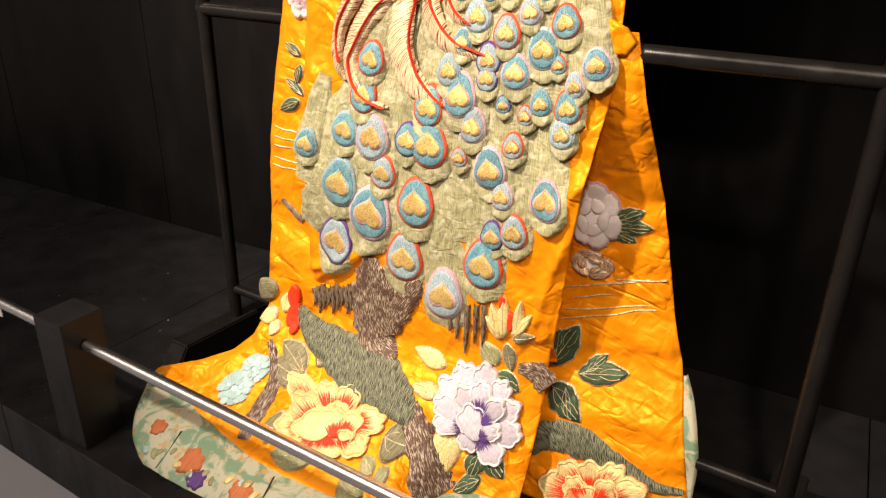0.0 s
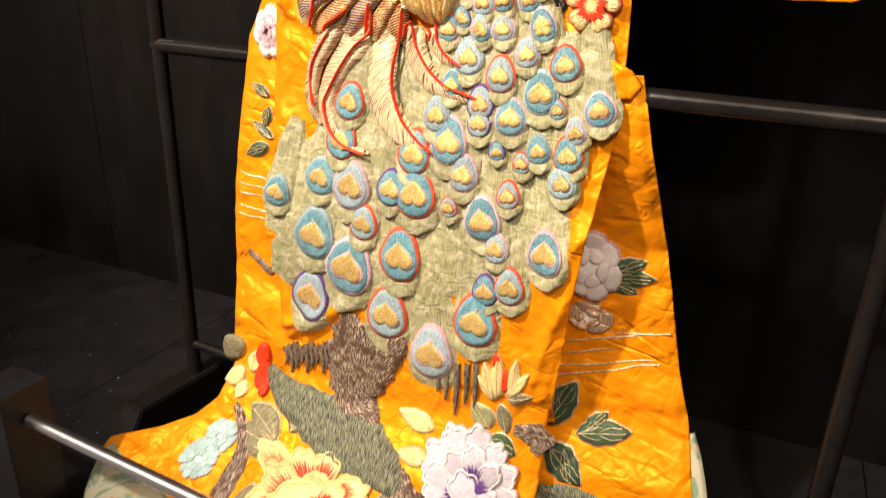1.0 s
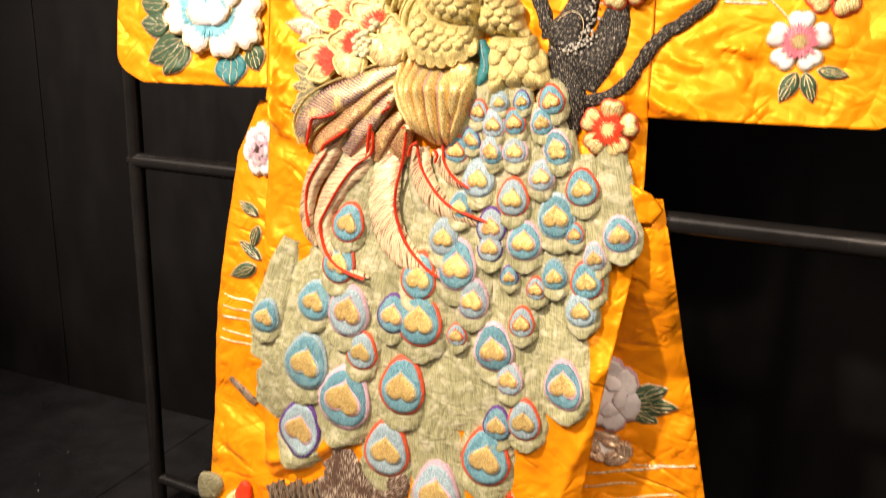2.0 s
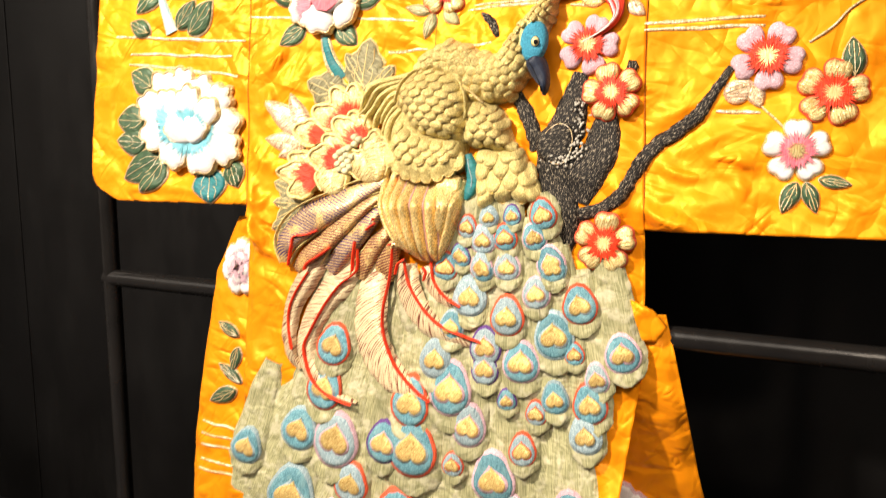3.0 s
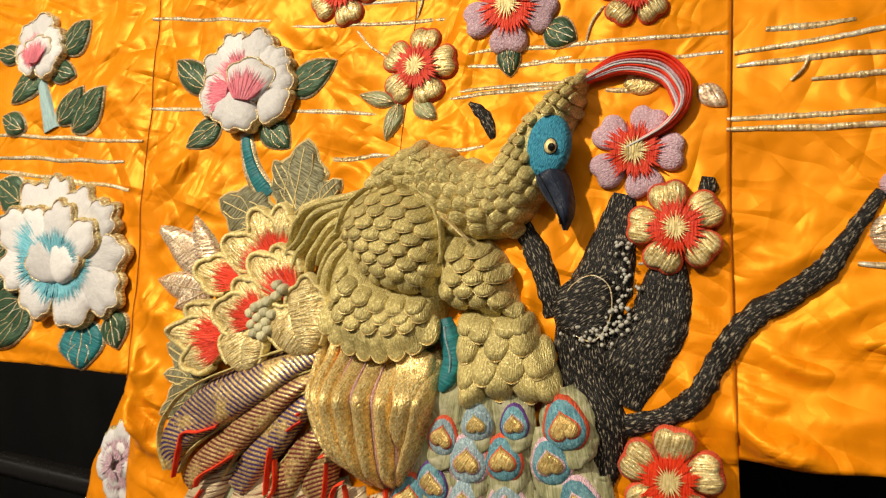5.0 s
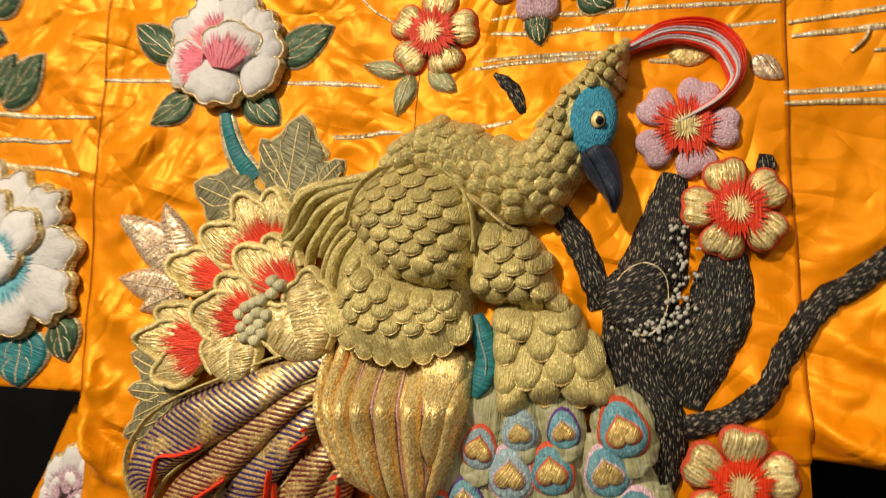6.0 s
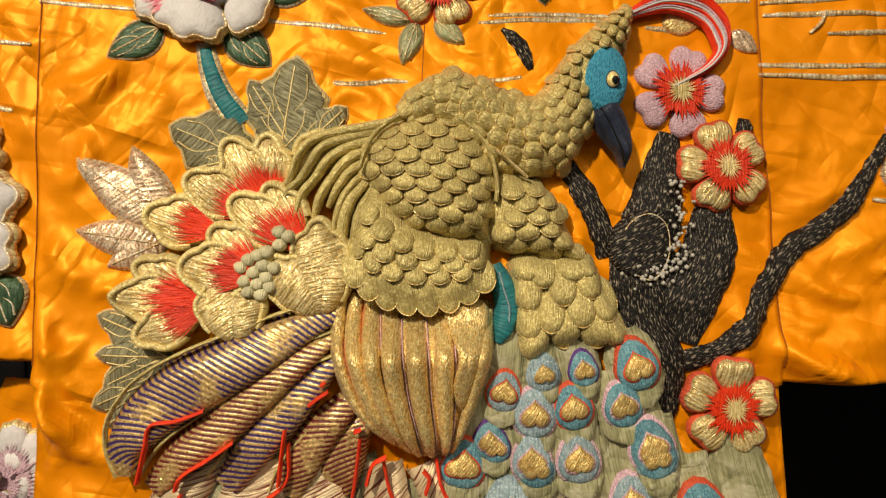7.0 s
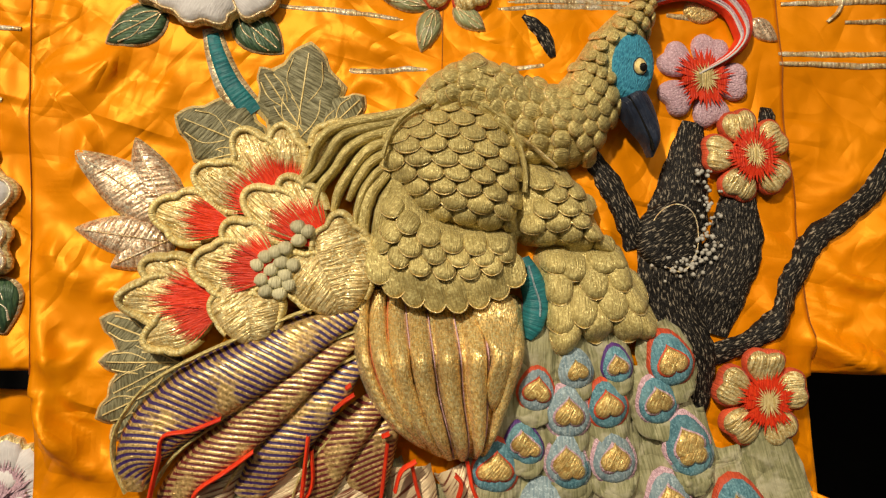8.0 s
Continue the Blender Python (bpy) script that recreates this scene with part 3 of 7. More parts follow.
def stitch_fan(name, x, z, lean, r, width, n, mat, parent, lift, layer=front_y, flat=None):
    """Loose long stitches that spread from a foot at (x, z)."""
    verts, uvs, faces = [], [], []
    for k in range(n):
        t = 2 * k / (n - 1) - 1
        hw = width / n * 0.95
        ln = r * (1 - 0.28 * t * t) * random.uniform(0.78, 1.06)
        row = [(width * 0.3 * t - hw * 0.5, 0.0), (width * 0.3 * t + hw * 0.5, 0.0), (width * 0.75 * t + hw, ln * 0.6), (width * t, ln), (width * 0.75 * t - hw, ln * 0.6)]
        b = len(verts)
        for i, (px, pz) in enumerate(turned(row, x, z, lean)):
            if flat:
                pz = flat[0] + (pz - flat[0]) * flat[1]
            verts.append((px, layer(px, pz) - height_at(lift, px, pz) - 0.0006 * (i == 3) - 0.0003 * (k % 3), pz - FLOOR))
            uvs.append(row[i])
        faces.append((b, b + 1, b + 2, b + 3, b + 4))
    return raw_part(name, verts, faces, uvs, mat, parent)


def spline(pts, steps):
    """Points along a smooth curve through pts (tuples of any length)."""
    pts = [np.array(p, dtype=float) for p in pts]
    ext = [2 * pts[0] - pts[1]] + pts + [2 * pts[-1] - pts[-2]]
    out = []
    for i in range(len(pts) - 1):
        a, b, c, d = ext[i:i + 4]
        for s in range(steps):
            t = s / steps
            out.append(0.5 * (2 * b + (c - a) * t + (2 * a - 5 * b + 4 * c - d) * t * t + (3 * b - a - 3 * c + d) * t ** 3))
    out.append(pts[-1])
    return out


def ribbon(name, pts, h, mat, parent, lift=0.002, layer=front_y, label="", steps=6, ragged=0.0, shear=0.0, flat=2.0, across=8, tilt=0.0):
    """A padded band along a curve of (x, z, width)."""
    cur = spline(pts, steps)
    verts, uvs, faces = [], [], []
    run, m, shift = 0.0, across + 1, pts[0][0] * 3.7
    for i, p in enumerate(cur):
        q0, q1 = cur[max(0, i - 1)], cur[min(len(cur) - 1, i + 1)]
        d = np.array([q1[0] - q0[0], q1[1] - q0[1]])
        d /= np.linalg.norm(d) + 1e-9
        nx, nz = -d[1], d[0]
        if i:
            run += math.hypot(p[0] - cur[i - 1][0], p[1] - cur[i - 1][1])
        wl = wr = max(0.0004, p[2] / 2)
        if ragged:
            wl *= 1 + ragged * noise.noise((p[0] * 120, p[1] * 120, 0.0))
            wr *= 1 + ragged * noise.noise((p[0] * 120, p[1] * 120, 9.0))
        tip = min(1.0, 3.0 * min(i, len(cur) - 1 - i) / (len(cur) - 1) + 0.35)
        for k in range(m):
            s = 2 * k / across - 1
            o = s * (wl if s < 0 else wr)
            x, z = p[0] + nx * o, p[1] + nz * o
            up = h * tip * math.sqrt(max(0.0, 1 - abs(s) ** flat)) if abs(s) < 0.999 else -0.005
            up += tilt * s * tip
            verts.append((x, layer(x, z) - height_at(lift, x, z) - up, z - FLOOR))
            uvs.append((o + shift, run + shear * o))
    for i in range(len(cur) - 1):
        for k in range(across):
            a = i * m + k
            faces.append((a, a + 1, a + m + 1, a + m))
    return raw_part(name, verts, faces, uvs, mat, parent, label)


def cord(name, pts, width, mat, parent, lift=0.003, layer=front_y, label="", h=None, steps=5):
    return ribbon(name, [(x, z, width) for x, z in pts], h or width * 0.6, mat, parent, lift, layer, label, steps, across=4)


def turned(pts, x, z, angle):
    """Local (u across, v up) points placed at (x, z), leaning clockwise by angle degrees."""
    c, s = math.cos(radians(angle)), math.sin(radians(angle))
    return [(x + u * c + v * s, z - u * s + v * c) for u, v in pts]


def drop_shape(r, tip=0.45, n=22, squash=1.0):
    out = []
    for i in range(n):
        a = 2 * math.pi * i / n
        k = r * (1 + tip * max(0.0, math.cos(a)) ** 5)
        out.append((k * math.sin(a) * squash, k * math.cos(a)))
    return out


def heart_shape(r, n=28):
    """A heart standing on its lobes, point upwards."""
    out = []
    for i in range(n):
        a = 2 * math.pi * i / n
        u = math.sin(a) ** 3 * 16
        v = 13 * math.cos(a) - 3.4 * math.cos(2 * a) - 1.6 * math.cos(3 * a) - 0.6 * math.cos(4 * a)
        out.append((-u * r / 15.0, -(v + 1.5) * r / 13.5))
    return out


def petal_shape(r, width, lobes=1, depth=0.1, n=26):
    """A broad petal that starts at the origin and ends at v = r, narrow at its foot, with a notched or lobed rim."""
    out = []
    for i in range(n):
        a = 2 * math.pi * i / n
        u, v = math.sin(a), math.cos(a)
        d = a if a < math.pi else a - 2 * math.pi
        rim = max(0.0, v + 0.25) ** 0.5
        wob = 1 + depth * rim * (abs(math.cos(lobes * d)) - 0.5 if lobes > 1 else -math.exp(-(d / 0.35) ** 2))
        wid = width * (1 - 0.42 * ((1 - v) / 2) ** 1.6)
        out.append((u * wid * wob, r * (0.5 + 0.5 * v * wob)))
    return out


def leaf_shape(length, width, n=24, teeth=0.0):
    out = []
    for i in range(n):
        a = 2 * math.pi * i / n
        v = 0.5 - 0.5 * math.cos(a)
        side = 1 if a < math.pi else -1
        u = side * width * (math.sin(math.pi * v ** 0.8) ** 0.8 if 0 < v < 1 else 0) * (1 + teeth * math.sin(v * 22))
        out.append((u, length * v))
    return out


# ---------------------------------------------------------------- motif builders
RING_RED = thread("dusty_red_thread", (0.72, 0.10, 0.035), (0.50, 0.07, 0.03), 0.5, 0, 0.0011)
RINGS = {"r": RING_RED, "l": LILAC, "c": STEEL, "n": PURPLE}


def tail_feather(x, z, r, lean=0.0, ring="r", body=BLUE, tall=1.0):
    """A sage feather with a ringed eye: ring, blue disc and a gold heart."""
    r *= 0.94
    length = max(r * 1.6, min(0.15, 1.125 - z))
    if x > 0.14 and z > 0.97:
        length = min(length, r * 1.9)
    hang = 0.003 + 0.013 * sm(0.40, 1.05, z)
    lean += math.degrees(math.atan2(0.06 - x, 1.45 - z)) * 0.6
    up = turned([(0, -r * 1.75 * tall), (0, -r * 1.25), (0, 0), (0, length * 0.6), (0, length)], x, z, lean)
    wid = (r * 0.7, r * 2.1, r * 2.65, r * 2.2, r * 1.2)
    ob = ribbon("tail_feather", [(a, b, w) for (a, b), w in zip(up, wid)], 0.0032, SAGE_PALE, kimono, lambda px, pz: hang + 0.009 * math.exp(-max(0.0, pz - z + 1.6 * r) / 0.035) - 0.004, panel_y, "pale sage tail feather with a ringed eye", 6, 0.12, 0.9, 3.0, 8)
    point = random.uniform(0.34, 0.55)
    thick = min(1.0, r / 0.022)
    dx, dz = turned([(0, r * 0.22)], 0, 0, lean)[0]
    wide = random.uniform(0.94, 1.06)
    pad("ring", turned(drop_shape(r * 1.04, point, squash=wide), x, z, lean), 0.0014, RINGS[ring], ob, hang + 0.0050, panel_y, lean, rings=3)
    pad("disc", turned(drop_shape(r * 0.955, point - 0.02, squash=wide), x, z, lean), 0.0022 + 0.0012 * thick, body, ob, hang + 0.0052, panel_y, lean, rings=4)
    inner = LILAC if ring in "ln" else (RING_RED if ring == "r" and r < 0.022 else STEEL)
    pad("heart_edge", turned(heart_shape(r * 0.70), x + dx, z + dz, lean + random.uniform(-8, 8)), 0.0012, inner, ob, hang + 0.0078 + 0.0008 * thick, panel_y, lean, rings=3)
    pad("heart", turned(heart_shape(r * 0.62), x + dx, z + dz, lean + random.uniform(-8, 8)), 0.0024, HEART, ob, hang + 0.0084 + 0.0008 * thick, panel_y, lean + 35, rings=4)
    return ob


def blossom(x, z, r, turn=0.0, petal=GOLD_PALE, edge=RING_RED, heart=RED, lift=0.003, layer=front_y, label="gold plum blossom outlined in red"):
    """Five padded petals round a stitched centre with pale rays."""
    ob = pad("blossom", turned(drop_shape(r * 0.40, 0.0, 20), x, z, 0), 0.0015, heart, kimono, lift + 0.0065, layer, 0, label)
    for k in range(5):
        a = turn + 72 * k
        shape = petal_shape(r * 0.73, r * 0.42, 1, 0.24)
        place = turned([(0, r * 0.25)], x, z, a)[0]
        if edge is not None:
            rim = pad("petal_edge", turned(petal_shape(r * 0.80, r * 0.465, 1, 0.16), *turned([(0, r * 0.22)], x, z, a)[0], a), 0.003, edge, ob, lift, layer, a, rings=3)
        pad("petal", turned(shape, *place, a), 0.0052, petal, ob, lift + 0.0015, layer, a + 8, rings=5, puff=3.4)
    for name, n, near, far, half, mat, up in (("red_stitches", 60, 0.22, 0.64, 0.030, heart, 0.0092), ("ray_stitching", 30, 0.0, 0.34, 0.016, CREAM, 0.0112)):
        verts, uvs, faces = [], [], []
        for k in range(n):
            a, ln = 2 * math.pi * k / n + random.uniform(-0.06, 0.06), far * random.uniform(0.72, 1.06)
            for t, s in ((near, -0.6), (near, 0.6), ((near + ln) / 2, 1), (ln, 0), ((near + ln) / 2, -1)):
                px = x + math.sin(a) * r * t + math.cos(a) * s * r * half
                pz = z + math.cos(a) * r * t - math.sin(a) * s * r * half
                verts.append((px, layer(px, pz) - height_at(lift, px, pz) - up - 0.0003 * (k % 3) + 0.002 * max(0.0, t - 0.35), pz - FLOOR))
                uvs.append((px, pz))
            faces.append(tuple(range(5 * k, 5 * k + 5)))
        raw_part(name, verts, faces, uvs, mat, ob)
    return ob


def leaf(x, z, length, width, lean, mat=LEAF, edge=GOLD_LINE, lift=0.002, layer=front_y, label="dark green leaf edged in gold", veins=3, parent=None, teeth=0.0):
    """A flat stitched leaf from its foot at (x, z), with a gold edge and veins."""
    ob = pad("leaf", turned(leaf_shape(length * 1.02, width * 1.03, 24 if not teeth else 44, teeth), x, z, lean), 0.0022, edge, parent or kimono, lift, layer, lean, label, 3)
    foot = turned([(0, length * 0.03)], x, z, lean)[0]
    pad("blade", turned(leaf_shape(length * 0.96, width * 0.93, 24 if not teeth else 44, teeth), *foot, lean), 0.0036, mat, ob, lift + 0.0006, layer, lean + 20, rings=4)
    cord("vein", turned([(0, length * 0.06), (0, length * 0.5), (0, length * 0.9)], x, z, lean), 0.0021, edge, ob, lift + 0.0037, layer, steps=3)
    for k in range(min(veins, 2)):
        v = 0.08 + 0.30 * k
        for s in (-1, 1):
            cord("vein", turned([(0, length * v), (s * width * 0.40, length * (v + 0.24)), (s * width * (0.44 - 0.3 * v), length * (v + 0.46))], x, z, lean), 0.0017, edge, ob, lift + 0.0034, layer, steps=3)
    return ob


def peony(x, z, r, rings=((11, 1.0), (9, 0.76), (6, 0.5), (3, 0.28)), petal=WHITE, base=PINK, edge=None, lift=0.003, layer=front_y, squash=0.9, turn=0.0, label="padded peony", base_size=0.55, lobes=5, rim=None):
    """Rings of ruffled padded petals, each with a darker foot."""
    ob = pad("peony", turned(drop_shape(r * 0.5, 0, 18), x, z, 0), 0.003, base, kimono, lift, layer, 0, label)
    for j, (n, size) in enumerate(rings):
        for k in range(n):
            a = turn + 360 * k / n + 17 * j + random.uniform(-7, 7)
            s = r * size * random.uniform(0.92, 1.06)
            wid = s * math.sin(math.pi / n) * (1.0 if n > 4 else 0.72)
            up = lift + 0.0025 + 0.0035 * j
            def fit(pts):
                return [(px, z + (pz - z) * squash) for px, pz in turned(pts, x, z, a)]
            if edge is not None:
                pad("petal_edge", fit([(u, v + s * 0.30) for u, v in petal_shape(s * 0.76, wid * 1.1, lobes, 0.14, 30)]), 0.003, edge, ob, up - 0.001, layer, a, rings=3)
            pad("petal", fit([(u, v + s * 0.30) for u, v in petal_shape(s * 0.70, wid, lobes, 0.14, 30)]), 0.0052, petal, ob, up, layer, a, rings=5, puff=3.0)
            if rim is not None:
                edge_of = [(u, v + s * 0.30) for u, v in petal_shape(s * 0.72, wid * 1.03, lobes, 0.14, 30)]
                cord("petal_rim", fit(edge_of[-9:] + edge_of[:10]), s * 0.075, rim, ob, up + 0.0022, layer, h=0.0034, steps=2)
            if base is not None:
                fx, fz = turned([(0, s * 0.22)], x, z, a)[0]
                stitch_fan("petal_foot", fx, fz, a, s * base_size, wid * 0.72, 9, base, ob, up + 0.0064, layer, (z, squash))
    return ob


def petal_flower(petals, petal, base, edge, rim, label, layer=front_y, lift=0.003, lobes=4, axis=8, puff=0.0062, cord_width=0.0062, squash=1.0):
    """A flower laid petal by petal, back to front. Each: foot, tip, width, reach of the coloured stitches from its foot."""
    cx, cz = sum(p[0] for p in petals) / len(petals), sum(p[1] for p in petals) / len(petals)
    ob = pad("peony", turned(drop_shape(0.02, 0, 18), cx, cz, 0), 0.003, base, kimono, lift, layer, 0, label)
    for j, (fx, fz, tx, tz, wide, reach) in enumerate(petals):
        # laid out on the flat cloth, then lowered to the height that the sloping cloth gives it
        fv, tv = cz + (fz - cz) / squash, cz + (tz - cz) / squash
        a, ln = math.degrees(math.atan2(tx - fx, tv - fv)), math.hypot(tx - fx, tv - fv)
        up = lift + 0.001 + 0.0013 * j
        n = lobes + (j % 2 if lobes > 2 else 0)
        deep = random.uniform(0.14, 0.24)

        def fit(shape):
            return [(px, cz + (pv - cz) * squash) for px, pv in turned(shape, fx, fv, a)]

        pad("petal_edge", fit(petal_shape(ln * 1.05, wide * 0.54, n, deep, 40)), 0.002, edge, ob, up - 0.001, layer, a, rings=3)
        pad("petal", fit(petal_shape(ln, wide * 0.5, n, deep, 40)), puff, petal, ob, up, layer, a + axis, rings=6, puff=3.0)
        shape = petal_shape(ln * 1.0, wide * 0.49, n, deep, 40)
        cord("petal_rim", fit(shape[-12:] + shape[:13]), cord_width, rim, ob, up + 0.0016, layer, h=cord_width * 0.62, steps=2)
        if reach:
            if base in (PINK, CYAN):
                pad("petal_tint", fit([(u, v + ln * 0.03) for u, v in petal_shape(ln * reach * 0.84, wide * 0.36, 1, 0.05, 30)]), puff * 0.55, base, ob, up + puff * 0.5, layer, a, rings=5, puff=3.0)
            sx, sv = turned([(0, ln * 0.06)], fx, fv, a)[0]
            stitch_fan("petal_foot", sx, sv, a, ln * reach, wide * 0.42, 25, base, ob, up + puff + 0.0006, layer, (cz, squash))
    return ob


def petal_rim(length, width, x, z, angle, mat, parent, lift):
    """A raised, scalloped cord round the free edge of a petal."""
    shape = petal_shape(length, width, 3, 0.16, 40)
    return cord("petal_rim", turned(shape[-13:] + shape[:14], x, z, angle), 0.0070, mat, parent, lift, front_y, h=0.0044, steps=2)


def gold_line(x0, z0, x1, z1, width=0.0088, layer=front_y, lift=0.0008):
    """A couched gold line that wavers and thickens."""
    n = max(3, int(abs(x1 - x0) / 0.035))
    pts = []
    for i in range(n + 1):
        t = i / n
        k = width * (0.55 + 0.6 * abs(noise.noise((x0 * 31 + t * 9, z0 * 17, 2.0))) + 0.3 * math.sin(math.pi * t))
        pts.append((x0 + (x1 - x0) * t, z0 + (z1 - z0) * t + 0.0040 * noise.noise((x0 * 9 + t * 7, z0 * 40, 5.0)), k))
    return ribbon("gold_line", pts, 0.0008, GOLD_LINE, kimono, lift, layer, "wavering line of couched gold thread", 5, 0.5, across=4)


def scale_shape(w, l, n=14):
    """A U-shaped feather scale, open end up."""
    out = []
    for i in range(n):
        a = 2 * math.pi * i / n
        u, v = math.sin(a), math.cos(a)
        out.append((w * 0.5 * (abs(u) ** 0.75) * (1 if u > 0 else -1), l * 0.5 * (abs(v) ** 0.9) * (1 if v > 0 else -1) ))
    return out

# gold lines on the shoulders, sleeves and lower panels
gold_line(-0.351, 1.506, -0.162, 1.483)
gold_line(-0.157, 1.475, 0.039, 1.464)
gold_line(-0.132, 1.497, 0.037, 1.487)
gold_line(-0.337, 1.396, -0.232, 1.387)
gold_line(-0.148, 1.383, -0.035, 1.372)
gold_line(-0.088, 1.329, -0.015, 1.329)
gold_line(-0.005, 1.331, 0.084, 1.336)
gold_line(0.037, 1.384, 0.163, 1.388)
gold_line(0.043, 1.391, 0.163, 1.391)
gold_line(0.047, 1.427, 0.289, 1.427)
gold_line(0.051, 1.414, 0.162, 1.415)
gold_line(0.11, 1.415, 0.285, 1.409)
gold_line(-0.616, 1.379, -0.341, 1.358)
gold_line(-0.577, 1.347, -0.365, 1.334)
gold_line(-0.58, 1.33, -0.352, 1.301)
gold_line(0.186, 1.382, 0.224, 1.38)
gold_line(0.294, 1.411, 0.438, 1.417)
gold_line(0.296, 1.398, 0.410, 1.397)
gold_line(0.352, 1.380, 0.438, 1.384)
gold_line(0.289, 1.351, 0.437, 1.351)
gold_line(0.289, 1.342, 0.437, 1.339)
gold_line(0.384, 1.233, 0.437, 1.231)
gold_line(0.318, 1.426, 0.383, 1.426)
gold_line(-0.426, 0.714, -0.352, 0.705, 0.005, skirt_y)
gold_line(-0.428, 0.694, -0.352, 0.69, 0.005, skirt_y)
gold_line(-0.428, 0.674, -0.352, 0.671, 0.005, skirt_y)
gold_line(-0.43, 0.647, -0.352, 0.641, 0.005, skirt_y)
gold_line(-0.433, 0.63, -0.353, 0.626, 0.005, skirt_y)
gold_line(0.238, 0.476, 0.395, 0.527, 0.005, back_y)
gold_line(0.253, 0.458, 0.338, 0.485, 0.005, back_y)
gold_line(0.245, 0.432, 0.404, 0.477, 0.005, back_y)
gold_line(0.239, 0.41, 0.415, 0.473, 0.005, back_y)
gold_line(0.328, 0.511, 0.425, 0.531, 0.005, back_y)

# old tree: trunk and boughs in black and silver thread
ribbon("bough", [(0.117, 1.262, 0.019), (0.135, 1.232, 0.025), (0.145, 1.21, 0.025), (0.154, 1.184, 0.027)], 0.006, BARK, kimono, 0.002, front_y, "black and silver embroidered bough", ragged=0.25)
ribbon("trunk", [(0.208, 1.289, 0.024), (0.2, 1.249, 0.044), (0.191, 1.211, 0.059), (0.179, 1.179, 0.059), (0.181, 1.137, 0.053), (0.196, 1.097, 0.0472), (0.199, 1.061, 0.0312), (0.197, 1.033, 0.0122)], 0.008, BARK, kimono, 0.002, front_y, "black and silver embroidered tree trunk", ragged=0.12)
ribbon("trunk", [(0.249, 1.249, 0.01), (0.245, 1.218, 0.04), (0.239, 1.182, 0.055), (0.22, 1.15, 0.0622), (0.208, 1.114, 0.046)], 0.007, BARK, kimono, 0.003, front_y, "black and silver embroidered tree trunk", ragged=0.12)
ribbon("bough", [(0.199, 1.09, 0.021), (0.229, 1.099, 0.021), (0.251, 1.108, 0.02), (0.272, 1.126, 0.022), (0.288, 1.157, 0.022), (0.309, 1.187, 0.023), (0.336, 1.206, 0.021), (0.362, 1.228, 0.02), (0.377, 1.252, 0.016), (0.4, 1.289, 0.01)], 0.006, BARK, kimono, 0.002, front_y, "black and silver embroidered bough", ragged=0.3)
ribbon("bough", [(0.276, 1.303, 0.013), (0.274, 1.29, 0.017), (0.268, 1.278, 0.013)], 0.005, BARK, kimono, 0.002, front_y, "black stub of a bough", ragged=0.4)
ribbon("bough", [(0.0617, 1.3779, 0.0059), (0.0735, 1.3684, 0.0136), (0.0818, 1.3555, 0.0137), (0.0862, 1.3424, 0.0068)], 0.004, BARK, kimono, 0.001, front_y, "black and silver embroidered twig", ragged=0.4)
ribbon("bough", [(0.208, 1.087, 0.021), (0.204, 1.066, 0.018), (0.2, 1.044, 0.007)], 0.005, BARK, kimono, 0.001, front_y, "black and silver embroidered bough", ragged=0.3)
burl = pad("burl", turned(drop_shape(0.028, 0.3, 20), 0.179, 1.19, 25), 0.006, BARK, kimono, 0.008, front_y, 60, "round black burl on the trunk")
cord("burl_outline", [(0.161, 1.179), (0.165, 1.206), (0.184, 1.219), (0.2, 1.209), (0.201, 1.183), (0.188, 1.164), (0.17, 1.169)], 0.0016, GOLD_LINE, burl, 0.012, front_y, "")
knots = bmesh.new()
for k in range(95):
    t = random.random()
    kx, kz = spline([(0.205, 1.246), (0.211, 1.212), (0.204, 1.173), (0.17, 1.169)], 40)[int(t * 120)]
    kx += random.gauss(0, 0.006)
    kz += random.gauss(0, 0.006)
    rr = random.uniform(0.0012, 0.0024)
    bmesh.ops.create_icosphere(knots, subdivisions=1, radius=rr, matrix=Matrix.Translation((kx, front_y(kx, kz) - 0.0125, kz - FLOOR)))
tagged(part("french_knot", knots, KNOT, kimono, "scattered white french knots on the trunk"), kind="stuff")

# lower tree in brown and moss thread
ribbon("trunk", [(-0.1482, 0.4892, 0.0324), (-0.1465, 0.4459, 0.0852), (-0.1449, 0.3935, 0.1177), (-0.1377, 0.3346, 0.1285), (-0.1248, 0.2957, 0.1034), (-0.0757, 0.2741, 0.0218)], 0.008, BARK_BROWN, kimono, 0.006, front_y, "brown and silver embroidered trunk", ragged=0.3)
ribbon("moss", [(-0.3448, 0.3183, 0.0170), (-0.3068, 0.2857, 0.0497), (-0.2235, 0.2621, 0.0728), (-0.1326, 0.2483, 0.0979), (-0.0474, 0.2269, 0.0684), (0.0092, 0.1994, 0.0238)], 0.006, MOSS, kimono, 0.008, front_y, "grey green mossy bank", ragged=0.25, shear=0.5)
ribbon("trunk", [(-0.0070, 0.2128, 0.0339), (0.0342, 0.1771, 0.0464), (0.0677, 0.1387, 0.0538), (0.1035, 0.0892, 0.0634)], 0.006, BARK_BROWN, kimono, 0.004, front_y, "brown and silver embroidered trunk", ragged=0.4)
ribbon("moss", [(-0.308, 0.373, 0.0114), (-0.301, 0.353, 0.0104), (-0.306, 0.332, 0.0020)], 0.003, FRINGE, kimono, 0.006, front_y, "ragged brown bark fringe", ragged=0.3)
